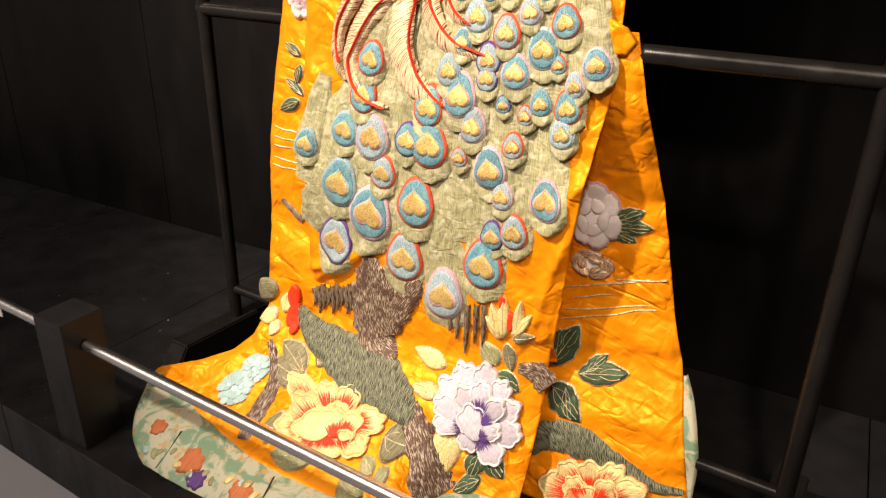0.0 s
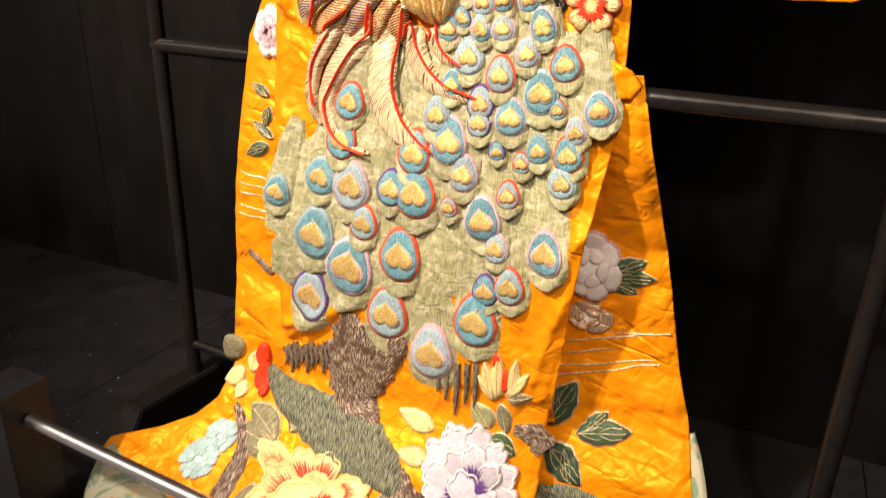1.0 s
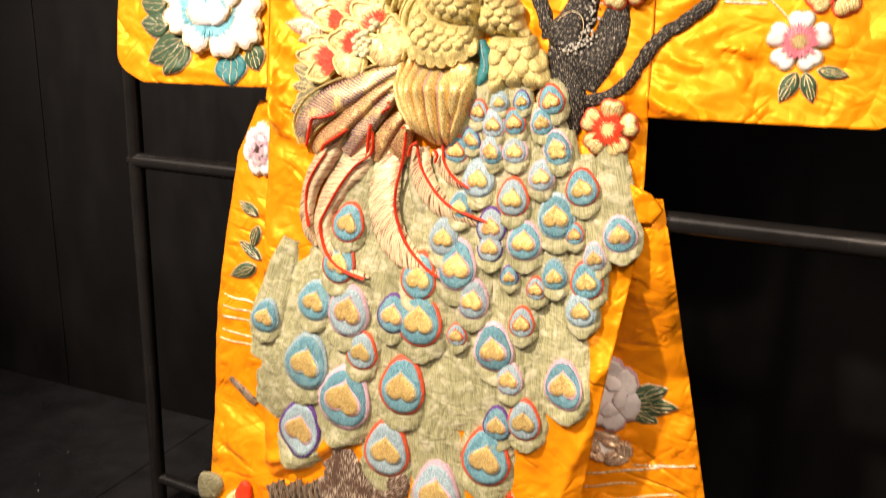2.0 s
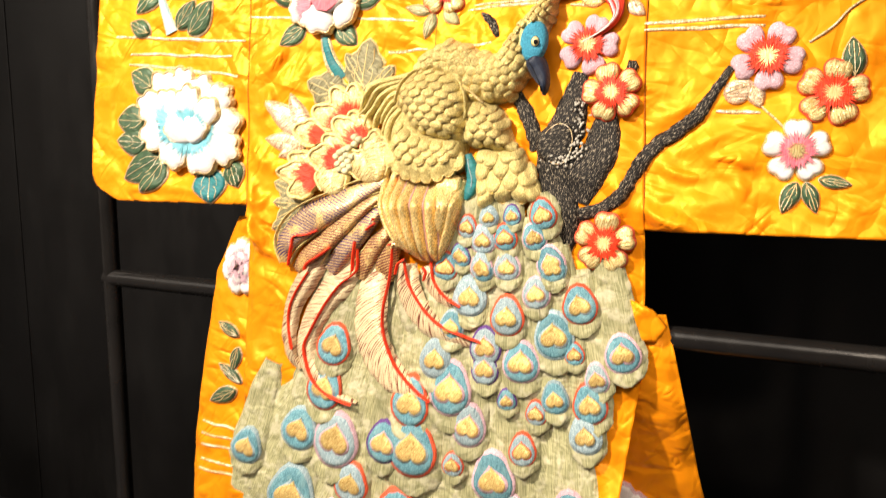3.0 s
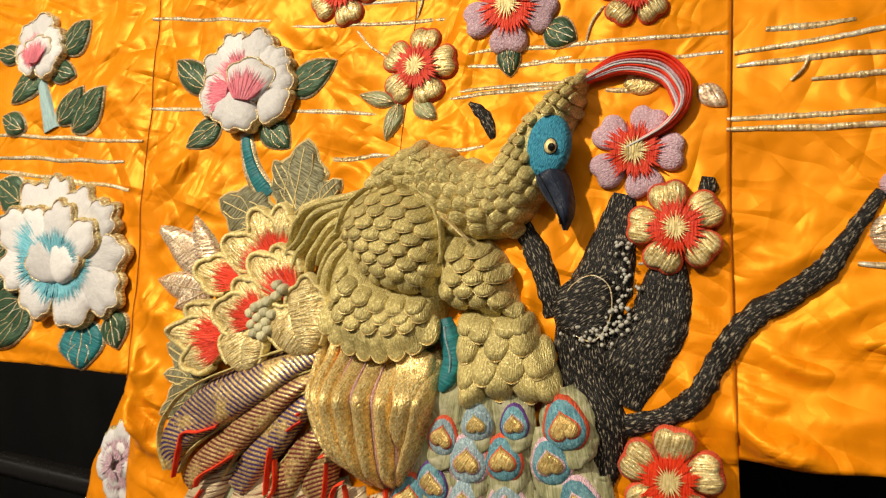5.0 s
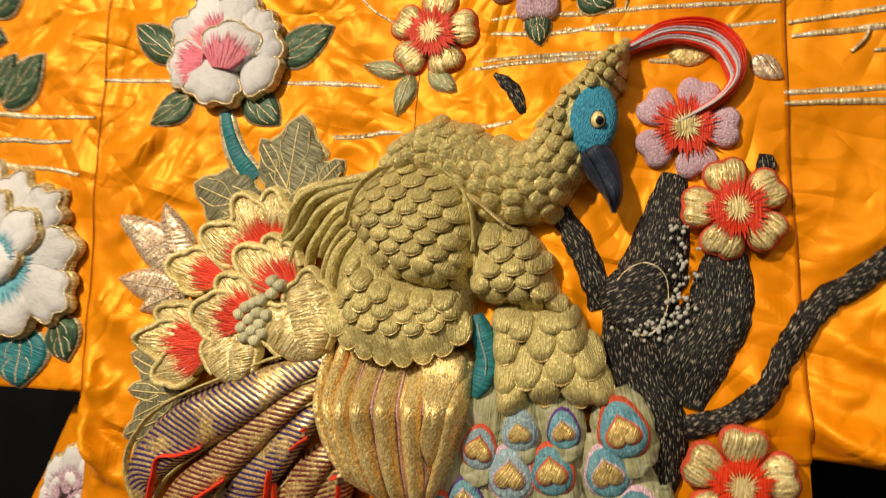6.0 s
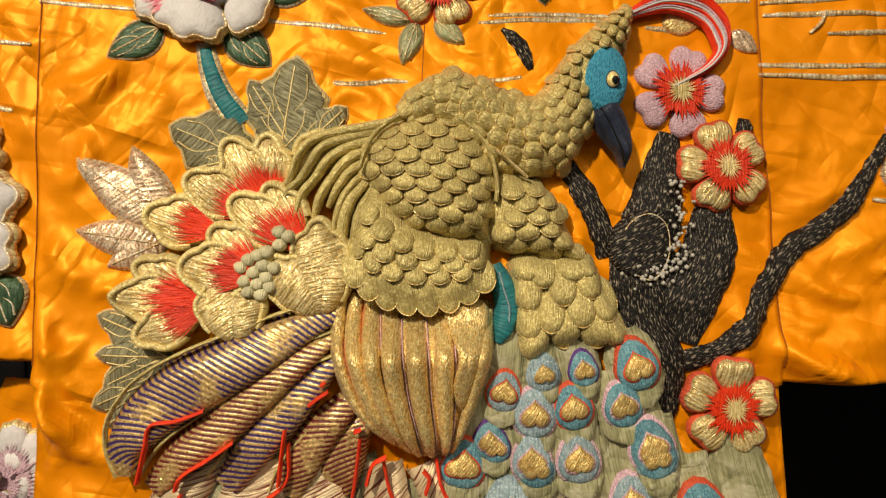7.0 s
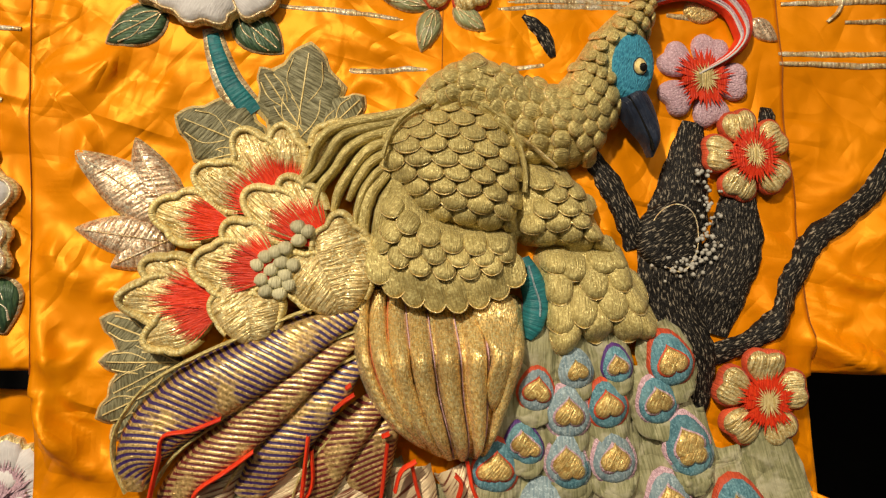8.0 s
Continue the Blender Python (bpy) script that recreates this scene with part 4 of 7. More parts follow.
ribbon("moss", [(-0.294, 0.382, 0.0114), (-0.289, 0.343, 0.0102), (-0.292, 0.316, 0.0019)], 0.003, FRINGE, kimono, 0.006, front_y, "ragged brown bark fringe", ragged=0.3)
ribbon("moss", [(-0.281, 0.391, 0.0114), (-0.276, 0.353, 0.0102), (-0.28, 0.328, 0.0020)], 0.003, FRINGE, kimono, 0.006, front_y, "ragged brown bark fringe", ragged=0.3)
ribbon("moss", [(-0.269, 0.383, 0.0114), (-0.262, 0.362, 0.0097), (-0.267, 0.342, 0.0020)], 0.003, FRINGE, kimono, 0.006, front_y, "ragged brown bark fringe", ragged=0.3)
ribbon("moss", [(-0.256, 0.392, 0.0108), (-0.25, 0.353, 0.0097), (-0.255, 0.324, 0.0020)], 0.003, FRINGE, kimono, 0.006, front_y, "ragged brown bark fringe", ragged=0.3)
ribbon("moss", [(-0.243, 0.401, 0.0108), (-0.238, 0.362, 0.0097), (-0.242, 0.337, 0.0026)], 0.003, FRINGE, kimono, 0.006, front_y, "ragged brown bark fringe", ragged=0.3)
ribbon("moss", [(-0.232, 0.393, 0.0108), (-0.225, 0.372, 0.0102), (-0.229, 0.351, 0.0026)], 0.003, FRINGE, kimono, 0.006, front_y, "ragged brown bark fringe", ragged=0.3)
ribbon("moss", [(-0.219, 0.402, 0.0104), (-0.213, 0.362, 0.0098), (-0.217, 0.333, 0.0020)], 0.003, FRINGE, kimono, 0.006, front_y, "ragged brown bark fringe", ragged=0.3)
ribbon("moss", [(-0.207, 0.41, 0.0108), (-0.201, 0.372, 0.0097), (-0.205, 0.346, 0.0020)], 0.003, FRINGE, kimono, 0.006, front_y, "ragged brown bark fringe", ragged=0.3)
ribbon("moss", [(-0.195, 0.403, 0.0104), (-0.188, 0.381, 0.0097), (-0.192, 0.36, 0.0020)], 0.003, FRINGE, kimono, 0.006, front_y, "ragged brown bark fringe", ragged=0.3)
ribbon("moss", [(-0.183, 0.411, 0.0102), (-0.177, 0.372, 0.0097), (-0.181, 0.342, 0.0020)], 0.003, FRINGE, kimono, 0.006, front_y, "ragged brown bark fringe", ragged=0.3)
ribbon("moss", [(-0.0973, 0.3329, 0.0408), (-0.0756, 0.3928, 0.0595), (-0.0441, 0.4403, 0.0471), (-0.0256, 0.4665, 0.0128)], 0.005, BARK_BROWN, kimono, 0.007, front_y, "ragged brown bark fringe", ragged=0.5)
ribbon("moss", [(0.062, 0.436, 0.0129), (0.061, 0.389, 0.0098), (0.06, 0.36, 0.0026)], 0.003, FRINGE, kimono, 0.006, front_y, "ragged brown bark fringe", ragged=0.5)
ribbon("moss", [(0.08, 0.441, 0.0128), (0.08, 0.378, 0.0098), (0.079, 0.332, 0.0020)], 0.003, FRINGE, kimono, 0.006, front_y, "ragged brown bark fringe", ragged=0.5)
ribbon("moss", [(0.099, 0.446, 0.0124), (0.099, 0.394, 0.0092), (0.098, 0.359, 0.0026)], 0.003, FRINGE, kimono, 0.006, front_y, "ragged brown bark fringe", ragged=0.5)
ribbon("moss", [(0.116, 0.451, 0.0122), (0.116, 0.395, 0.0097), (0.116, 0.356, 0.0020)], 0.003, FRINGE, kimono, 0.006, front_y, "ragged brown bark fringe", ragged=0.5)
ribbon("moss", [(0.047, 0.432, 0.0128), (0.046, 0.393, 0.0097), (0.044, 0.373, 0.0026)], 0.003, FRINGE, kimono, 0.006, front_y, "ragged brown bark fringe", ragged=0.5)
ribbon("twig", [(-0.401, 0.237, 0.0124), (-0.356, 0.204, 0.0224), (-0.333, 0.173, 0.0408), (-0.335, 0.137, 0.0478), (-0.331, 0.106, 0.0336)], 0.005, BARK_BROWN, kimono, 0.003, front_y, "brown embroidered twig", ragged=0.3)
ribbon("twig", [(-0.414, 0.552, 0.01), (-0.38, 0.528, 0.0172), (-0.358, 0.51, 0.0194)], 0.003, FRINGE, kimono, 0.003, skirt_y, "brown embroidered twig", ragged=0.4)
ribbon("moss", [(0.221, 0.145, 0.037), (0.262, 0.186, 0.0614), (0.327, 0.192, 0.0698), (0.4, 0.177, 0.0446), (0.469, 0.162, 0.0234), (0.53, 0.167, 0.0064)], 0.006, MOSS, kimono, 0.003, back_y, "grey green mossy bank", ragged=0.3, shear=0.6)
ribbon("moss", [(0.194, 0.331, 0.024), (0.229, 0.33, 0.0478), (0.255, 0.308, 0.0506)], 0.004, BARK_BROWN, kimono, 0.002, front_y, "ragged brown bark fringe", ragged=0.5)

# green brocade hem, padded and rolled out over the platform
hem = ribbon("hem", [(-0.645, 0.130, 0.02), (-0.595, 0.100, 0.06), (-0.50, 0.078, 0.075), (-0.40, 0.066, 0.07), (-0.26, 0.062, 0.06), (-0.08, 0.062, 0.056), (0.12, 0.064, 0.056), (0.25, 0.064, 0.05)], 0.03, SAGE_LINING, kimono, 0.004, front_y, "padded pale green brocade hem lining", 8)
for hx, hz, hr, hm in ((-0.40, 0.074, 0.03, PINK_RUST), (-0.36, 0.062, 0.022, PURPLE), (-0.53, 0.092, 0.02, PINK_RUST), (-0.25, 0.07, 0.026, PINK_RUST), (-0.06, 0.07, 0.026, PINK_RUST)):
    pad("woven_flower", [(hx + hr * (1 + 0.12 * math.cos(7 * a) + 0.10 * math.cos(3 * a + hx * 90)) * math.sin(a), hz + hr * 0.42 * (1 + 0.12 * math.cos(7 * a) + 0.10 * math.cos(3 * a + hx * 90)) * math.cos(a)) for a in np.arange(0, 6.28, 0.26)], 0.0012, hm, hem, 0.0345, front_y, rings=2)
for k in range(34):
    hx, hz = random.uniform(-0.53, 0.05), random.uniform(0.060, 0.078)
    pad("woven_sprig", turned(leaf_shape(random.uniform(0.012, 0.024), 0.004), hx, hz, random.uniform(60, 120)), 0.0008, (GOLD_PALE, LEAF_PALE, CREAM, PALE_CYAN)[k % 4], hem, 0.0345, front_y, rings=2)
for sx in (-0.47, -0.20):
    cord("hem_seam", [(sx, 0.098), (sx + 0.004, 0.075), (sx + 0.002, 0.055)], 0.0025, SEAM_DARK, hem, 0.0335, front_y)
ribbon("lining_edge", [(0.485, 0.36, 0.01), (0.505, 0.30, 0.026), (0.525, 0.23, 0.03), (0.535, 0.15, 0.02)], 0.004, SAGE_LINING, kimono, -0.012, back_y, "pale green lining showing behind the side panel")
pad("sleeve_flap", [(0.29, 0.985), (0.32, 0.972), (0.338, 0.952), (0.326, 0.932), (0.30, 0.93)], 0.004, SATIN, kimono, 0.008, back_y, 0, "small folded flap of orange satin")

# peonies, chrysanthemums and buds
leaf(-0.525, 1.287, 0.0542, 0.0256, -60.1, LEAF, layer=front_y, label="dark green leaf edged in gold")
leaf(-0.542, 1.23, 0.0601, 0.0287, -87.1, LEAF, layer=front_y, label="dark green leaf edged in gold")
leaf(-0.536, 1.193, 0.0651, 0.025, -86.5, LEAF, layer=front_y, label="dark green leaf edged in gold")
leaf(-0.502, 1.172, 0.089, 0.0293, -117.4, LEAF, layer=front_y, label="dark green leaf edged in gold")
leaf(-0.495, 1.165, 0.0739, 0.0268, -140.5, LEAF, layer=front_y, label="dark green leaf edged in gold")
leaf(-0.401, 1.151, 0.0581, 0.0329, 176.1, TEAL, layer=front_y, label="teal leaf edged in gold")
leaf(-0.361, 1.163, 0.0461, 0.0238, 155.7, LEAF, layer=front_y, label="dark green leaf edged in gold")
leaf(-0.248, 1.41, 0.0686, 0.0183, -53.3, LEAF, layer=front_y, label="dark green leaf edged in gold")
leaf(-0.148, 1.403, 0.0653, 0.0201, 62.7, LEAF, layer=front_y, label="dark green leaf edged in gold")
leaf(-0.228, 1.376, 0.0547, 0.0177, -120.8, LEAF, layer=front_y, label="dark green leaf edged in gold")
leaf(-0.176, 1.375, 0.0511, 0.0177, 130.2, LEAF, layer=front_y, label="dark green leaf edged in gold")
leaf(-0.488, 1.476, 0.0559, 0.0227, 45.7, LEAF, layer=front_y, label="dark green leaf edged in gold")
leaf(-0.567, 1.479, 0.0471, 0.0146, -77.7, LEAF, layer=front_y, label="dark green leaf edged in gold")
leaf(-0.516, 1.459, 0.0692, 0.0214, -127.4, LEAF, layer=front_y, label="dark green leaf edged in gold")
leaf(-0.511, 1.459, 0.0497, 0.0165, 105.2, LEAF, layer=front_y, label="dark green leaf edged in gold")
leaf(-0.479, 1.383, 0.0582, 0.0195, 34.5, LEAF, layer=front_y, label="dark green leaf edged in gold")
leaf(-0.457, 1.373, 0.0723, 0.0238, 40.5, LEAF, layer=front_y, label="dark green leaf edged in gold")
leaf(-0.535, 1.379, 0.0528, 0.0165, -65.4, LEAF, layer=front_y, label="dark green leaf edged in gold")
leaf(-0.017, 1.383, 0.0434, 0.0085, -75.3, LEAF_PALE, layer=front_y, label="pale green leaf edged in gold")
leaf(-0.012, 1.383, 0.0398, 0.0104, -162.5, LEAF_PALE, layer=front_y, label="pale green leaf edged in gold")
leaf(0.003, 1.384, 0.0328, 0.0098, 127.6, LEAF_PALE, layer=front_y, label="pale green leaf edged in gold")
leaf(0.095, 1.434, 0.0334, 0.0122, 171.4, LEAF, layer=front_y, label="dark green leaf edged in gold")
leaf(0.13, 1.446, 0.0344, 0.0159, 115.8, LEAF, layer=front_y, label="dark green leaf edged in gold")
leaf(0.483, 1.145, 0.0422, 0.0116, -157.7, LEAF, layer=front_y, label="dark green leaf edged in gold")
leaf(0.492, 1.145, 0.0405, 0.0098, 159.8, LEAF, layer=front_y, label="dark green leaf edged in gold")
leaf(0.506, 1.148, 0.0375, 0.0085, 99.2, LEAF, layer=front_y, label="dark green leaf edged in gold")
leaf(0.54, 1.27, 0.0502, 0.0134, -5.7, LEAF, layer=front_y, label="dark green leaf edged in gold")
leaf(0.422, 1.266, 0.032, 0.011, -110.1, SILVER_GOLD, layer=front_y, label="rose gold stitched leaf")
leaf(0.425, 1.266, 0.0314, 0.011, 157.5, SILVER_GOLD, layer=front_y, label="rose gold stitched leaf")
leaf(-0.214, 1.202, 0.0966, 0.0195, -53.8, SILVER_GOLD, layer=front_y, label="rose gold stitched leaf", veins=0)
leaf(-0.216, 1.193, 0.0838, 0.0183, -23.2, SILVER_GOLD, layer=front_y, label="rose gold stitched leaf", veins=0)
leaf(-0.218, 1.189, 0.0748, 0.0159, -81.5, SILVER_GOLD, layer=front_y, label="rose gold stitched leaf", veins=0)
leaf(-0.218, 1.193, 0.051, 0.0146, -115.6, SILVER_GOLD, layer=front_y, label="rose gold stitched leaf", veins=0)
leaf(-0.127, 1.261, 0.0899, 0.0348, 8.3, SAGE_DARK, layer=front_y, label="grey green stitched leaf", edge=CREAM, veins=2, teeth=0.14)
leaf(-0.118, 1.274, 0.0657, 0.0189, -33.2, SAGE_DARK, layer=front_y, label="grey green stitched leaf", edge=CREAM, veins=2, teeth=0.14)
leaf(-0.109, 1.27, 0.053, 0.0189, 45.8, SAGE_DARK, layer=front_y, label="grey green stitched leaf", edge=CREAM, veins=2, teeth=0.14)
leaf(-0.149, 1.26, 0.0758, 0.0293, -67.5, SAGE_DARK, layer=front_y, label="grey green stitched leaf", edge=CREAM, veins=2, teeth=0.14)
leaf(-0.149, 1.265, 0.0504, 0.0165, -103.8, SAGE_DARK, layer=front_y, label="grey green stitched leaf", edge=CREAM, veins=2, teeth=0.14)
leaf(-0.211, 1.107, 0.0656, 0.0201, -68.5, SAGE_DARK, layer=front_y, label="grey green stitched leaf", edge=CREAM, veins=2, teeth=0.14)
leaf(-0.207, 1.098, 0.065, 0.0177, -89.1, SAGE_DARK, layer=front_y, label="grey green stitched leaf", edge=CREAM, veins=2, teeth=0.14)
leaf(-0.215, 1.098, 0.0559, 0.0226, -116.6, SAGE_DARK, layer=front_y, label="grey green stitched leaf", edge=CREAM, veins=2, teeth=0.14)
leaf(-0.22, 1.081, 0.0582, 0.0201, -114.4, SAGE_DARK, layer=front_y, label="grey green stitched leaf", edge=CREAM, veins=2, teeth=0.14)
leaf(-0.211, 1.076, 0.0627, 0.0177, -123.9, SAGE_DARK, layer=front_y, label="grey green stitched leaf", edge=CREAM, veins=2, teeth=0.14)
ribbon("stem", [(-0.193, 1.361, 0.019), (-0.188, 1.34, 0.024), (-0.178, 1.315, 0.029), (-0.163, 1.294, 0.032)], 0.003, GOLD_LINE, kimono, 0.001, front_y, "gold edge of the stem")
ribbon("stem", [(-0.192, 1.356, 0.012), (-0.187, 1.338, 0.015), (-0.177, 1.315, 0.018), (-0.16, 1.292, 0.021)], 0.003, TEAL, kimono, 0.0025, front_y, "teal stem edged in gold thread")
ribbon("stem", [(-0.522, 1.447, 0.01), (-0.509, 1.419, 0.017), (-0.491, 1.378, 0.026)], 0.003, PALE_CYAN, kimono, 0.002, front_y, "pale stem edged in gold thread")
petal_flower(((-0.447, 1.231, -0.519, 1.306, 0.067, 0.56), (-0.438, 1.234, -0.469, 1.315, 0.057, 0.56), (-0.433, 1.235, -0.414, 1.302, 0.058, 0.54), (-0.422, 1.224, -0.366, 1.279, 0.059, 0.54), (-0.416, 1.217, -0.342, 1.229, 0.054, 0.45), (-0.420, 1.210, -0.345, 1.174, 0.065, 0.45), (-0.429, 1.206, -0.397, 1.147, 0.072, 0.56), (-0.443, 1.206, -0.491, 1.166, 0.077, 0.54), (-0.454, 1.216, -0.536, 1.208, 0.067, 0.56), (-0.456, 1.227, -0.541, 1.264, 0.063, 0.6), (-0.435, 1.217, -0.495, 1.275, 0.052, 0.45), (-0.430, 1.217, -0.440, 1.285, 0.053, 0.54), (-0.423, 1.213, -0.383, 1.261, 0.050, 0.54), (-0.427, 1.196, -0.475, 1.234, 0.055, 0), (-0.427, 1.192, -0.410, 1.238, 0.057, 0)), WHITE, CYAN, GOLD_PALE, GOLD_LINE, "padded white and blue peony", lobes=3, puff=0.0075, cord_width=0.0028)
petal_flower(((-0.202, 1.413, -0.253, 1.446, 0.049, 0.6), (-0.198, 1.420, -0.227, 1.469, 0.047, 0.6), (-0.190, 1.420, -0.184, 1.472, 0.048, 0.35), (-0.177, 1.418, -0.152, 1.448, 0.043, 0.3), (-0.173, 1.410, -0.138, 1.414, 0.046, 0), (-0.209, 1.403, -0.253, 1.404, 0.056, 0.8), (-0.172, 1.401, -0.145, 1.379, 0.049, 0), (-0.196, 1.406, -0.209, 1.365, 0.071, 0), (-0.190, 1.391, -0.183, 1.438, 0.069, 0.8)), WHITE, PINK, GOLD_PALE, GOLD_LINE, "padded white and pink peony", lobes=3, puff=0.0075, cord_width=0.0030)
petal_flower(((-0.526, 1.479, -0.570, 1.487, 0.042, 0.5), (-0.526, 1.483, -0.559, 1.516, 0.042, 0.5), (-0.522, 1.484, -0.527, 1.530, 0.043, 0.3), (-0.516, 1.482, -0.495, 1.506, 0.040, 0.3), (-0.515, 1.476, -0.484, 1.478, 0.039, 0.2), (-0.519, 1.474, -0.495, 1.452, 0.041, 0), (-0.525, 1.475, -0.546, 1.458, 0.043, 0.6), (-0.519, 1.460, -0.522, 1.498, 0.051, 0.85)), WHITE, PINK, GOLD_PALE, GOLD_LINE, "small padded white and pink peony", lobes=3, puff=0.0055, cord_width=0.0026)
petal_flower(((0.132, 0.226, 0.043, 0.271, 0.054, 0.49), (0.134, 0.231, 0.075, 0.307, 0.055, 0.42), (0.137, 0.232, 0.128, 0.320, 0.053, 0.42), (0.143, 0.228, 0.174, 0.296, 0.050, 0.49), (0.148, 0.222, 0.207, 0.259, 0.055, 0.49), (0.152, 0.209, 0.223, 0.207, 0.055, 0.42), (0.148, 0.198, 0.193, 0.155, 0.053, 0.49), (0.141, 0.197, 0.124, 0.171, 0.051, 0.36), (0.129, 0.210, 0.059, 0.211, 0.052, 0.49), (0.132, 0.215, 0.049, 0.243, 0.048, 0.42), (0.139, 0.224, 0.088, 0.271, 0.045, 0.55), (0.141, 0.224, 0.129, 0.289, 0.047, 0.61), (0.147, 0.218, 0.176, 0.265, 0.044, 0.49), (0.152, 0.196, 0.181, 0.219, 0.041, 0.49), (0.149, 0.188, 0.115, 0.246, 0.057, 0)), LILAC_WHITE, PURPLE, LILAC, WHITE, "white and purple padded peony", lobes=3, lift=0.004, squash=0.89)
leaf(0.043, 0.292, 0.08, 0.0182, -77.0, CREAM_GOLD, layer=front_y, label="cream stitched leaf")
leaf(0.048, 0.242, 0.0663, 0.0146, -84.8, CREAM_GOLD, layer=front_y, label="cream stitched leaf")
leaf(0.094, 0.184, 0.0434, 0.0196, -128.5, CREAM_GOLD, layer=front_y, label="cream stitched leaf")
leaf(0.094, 0.184, 0.0614, 0.0196, 167.8, CREAM_GOLD, layer=front_y, label="cream stitched leaf")
leaf(0.151, 0.322, 0.0595, 0.0232, -40.9, LEAF_PALE, layer=front_y, label="pale green leaf edged in gold")
leaf(0.148, 0.303, 0.0579, 0.0255, 108.1, LEAF, layer=front_y, label="dark green leaf edged in gold")
leaf(0.154, 0.161, 0.0454, 0.0234, -172.4, LEAF, layer=front_y, label="dark green leaf edged in gold")
leaf(0.159, 0.162, 0.0632, 0.0222, 124.7, LEAF, layer=front_y, label="dark green leaf edged in gold")
leaf(0.169, 0.116, 0.047, 0.0178, -113.8, LEAF, layer=front_y, label="dark green leaf edged in gold")
leaf(-0.016, 0.125, 0.0399, 0.0117, -67.9, LEAF_PALE, layer=front_y, label="pale green leaf edged in gold")
leaf(-0.145, 0.121, 0.1039, 0.0181, -97.7, LEAF_PALE, layer=front_y, label="pale green leaf edged in gold")
leaf(-0.075, 0.109, 0.0608, 0.0187, 99.5, LEAF_PALE, layer=front_y, label="pale green leaf edged in gold")
leaf(0.009, 0.133, 0.0276, 0.014, -136.5, LEAF_PALE, layer=front_y, label="pale green leaf edged in gold")
leaf(-0.271, 0.212, 0.0977, 0.0250, -70.3, SAGE_DARK, layer=front_y, label="sage stitched leaf", veins=1)
leaf(-0.251, 0.225, 0.0548, 0.0250, 14.8, SAGE_DARK, layer=front_y, label="sage stitched leaf", veins=1)
leaf(-0.031, 0.172, 0.0626, 0.0289, 98.3, SAGE_DARK, layer=front_y, label="sage stitched leaf", veins=1)
leaf(-0.265, 0.204, 0.1032, 0.0251, -86.7, SAGE_DARK, layer=front_y, label="sage stitched leaf", veins=1)
leaf(-0.253, 0.135, 0.047, 0.0213, -92.4, SAGE_DARK, layer=front_y, label="sage stitched leaf", veins=1)
petal_flower(((-0.174, 0.164, -0.298, 0.204, 0.061, 0.86), (-0.159, 0.171, -0.215, 0.208, 0.071, 0.86), (-0.140, 0.174, -0.144, 0.221, 0.063, 0.86), (-0.122, 0.171, -0.047, 0.194, 0.076, 0.86), (-0.121, 0.162, -0.057, 0.148, 0.066, 0.61), (-0.143, 0.155, -0.121, 0.129, 0.073, 0.58), (-0.169, 0.152, -0.204, 0.125, 0.062, 0.58), (-0.180, 0.158, -0.267, 0.145, 0.059, 0.72), (-0.161, 0.159, -0.258, 0.186, 0.067, 0.86), (-0.129, 0.163, -0.159, 0.194, 0.062, 0.72), (-0.115, 0.163, -0.106, 0.191, 0.057, 0.72), (-0.125, 0.156, -0.146, 0.190, 0.054, 0.58), (-0.150, 0.148, -0.201, 0.176, 0.118, 0), (-0.104, 0.156, -0.105, 0.170, 0.041, 0)), CREAM, RED, PINK_RUST, CREAM_GOLD, "cream peony with red feet to its petals", lobes=3, lift=0.004, squash=0.51)
petal_flower(((0.365, 0.099, 0.266, 0.093, 0.067, 0.86), (0.364, 0.104, 0.297, 0.140, 0.062, 0.86), (0.369, 0.106, 0.355, 0.167, 0.060, 0.72), (0.374, 0.107, 0.415, 0.177, 0.060, 0.86), (0.382, 0.099, 0.462, 0.156, 0.064, 0.72), (0.370, 0.086, 0.319, 0.123, 0.055, 0.86), (0.380, 0.090, 0.404, 0.151, 0.052, 0.86), (0.377, 0.071, 0.365, 0.124, 0.116, 0)), CREAM, RED, PINK_RUST, CREAM_GOLD, "cream peony with red feet to its petals", back_y, lobes=3, lift=0.004)
peony(0.278, 0.628, 0.0521, ((7, 1.0), (5, 0.6)), petal=WHITE, base=None, edge=LILAC, label="lilac and white peony half hidden by a fold", squash=1.2, layer=back_y)
peony(0.284, 0.534, 0.0437, ((5, 1.0), (3, 0.6)), petal=SILVER_GOLD, base=None, label="rose gold stitched blossom", squash=0.6, layer=back_y)
leaf(0.309, 0.621, 0.0685, 0.0194, 61.2, LEAF, layer=back_y, label="dark green leaf edged in gold", teeth=0.06, veins=4)
leaf(0.31, 0.616, 0.0784, 0.0194, 84.1, LEAF, layer=back_y, label="dark green leaf edged in gold", teeth=0.06, veins=4)
leaf(0.31, 0.611, 0.0531, 0.0151, 109.8, LEAF, layer=back_y, label="dark green leaf edged in gold", teeth=0.06, veins=4)
leaf(0.237, 0.317, 0.1002, 0.0276, 24.8, LEAF, layer=back_y, label="dark green leaf edged in gold", teeth=0.06, veins=4)
leaf(0.291, 0.316, 0.1009, 0.0232, 76.2, LEAF, layer=back_y, label="dark green leaf edged in gold", teeth=0.06, veins=4)
leaf(0.246, 0.287, 0.0896, 0.0289, 125.5, LEAF, layer=back_y, label="dark green leaf edged in gold", teeth=0.06, veins=4)
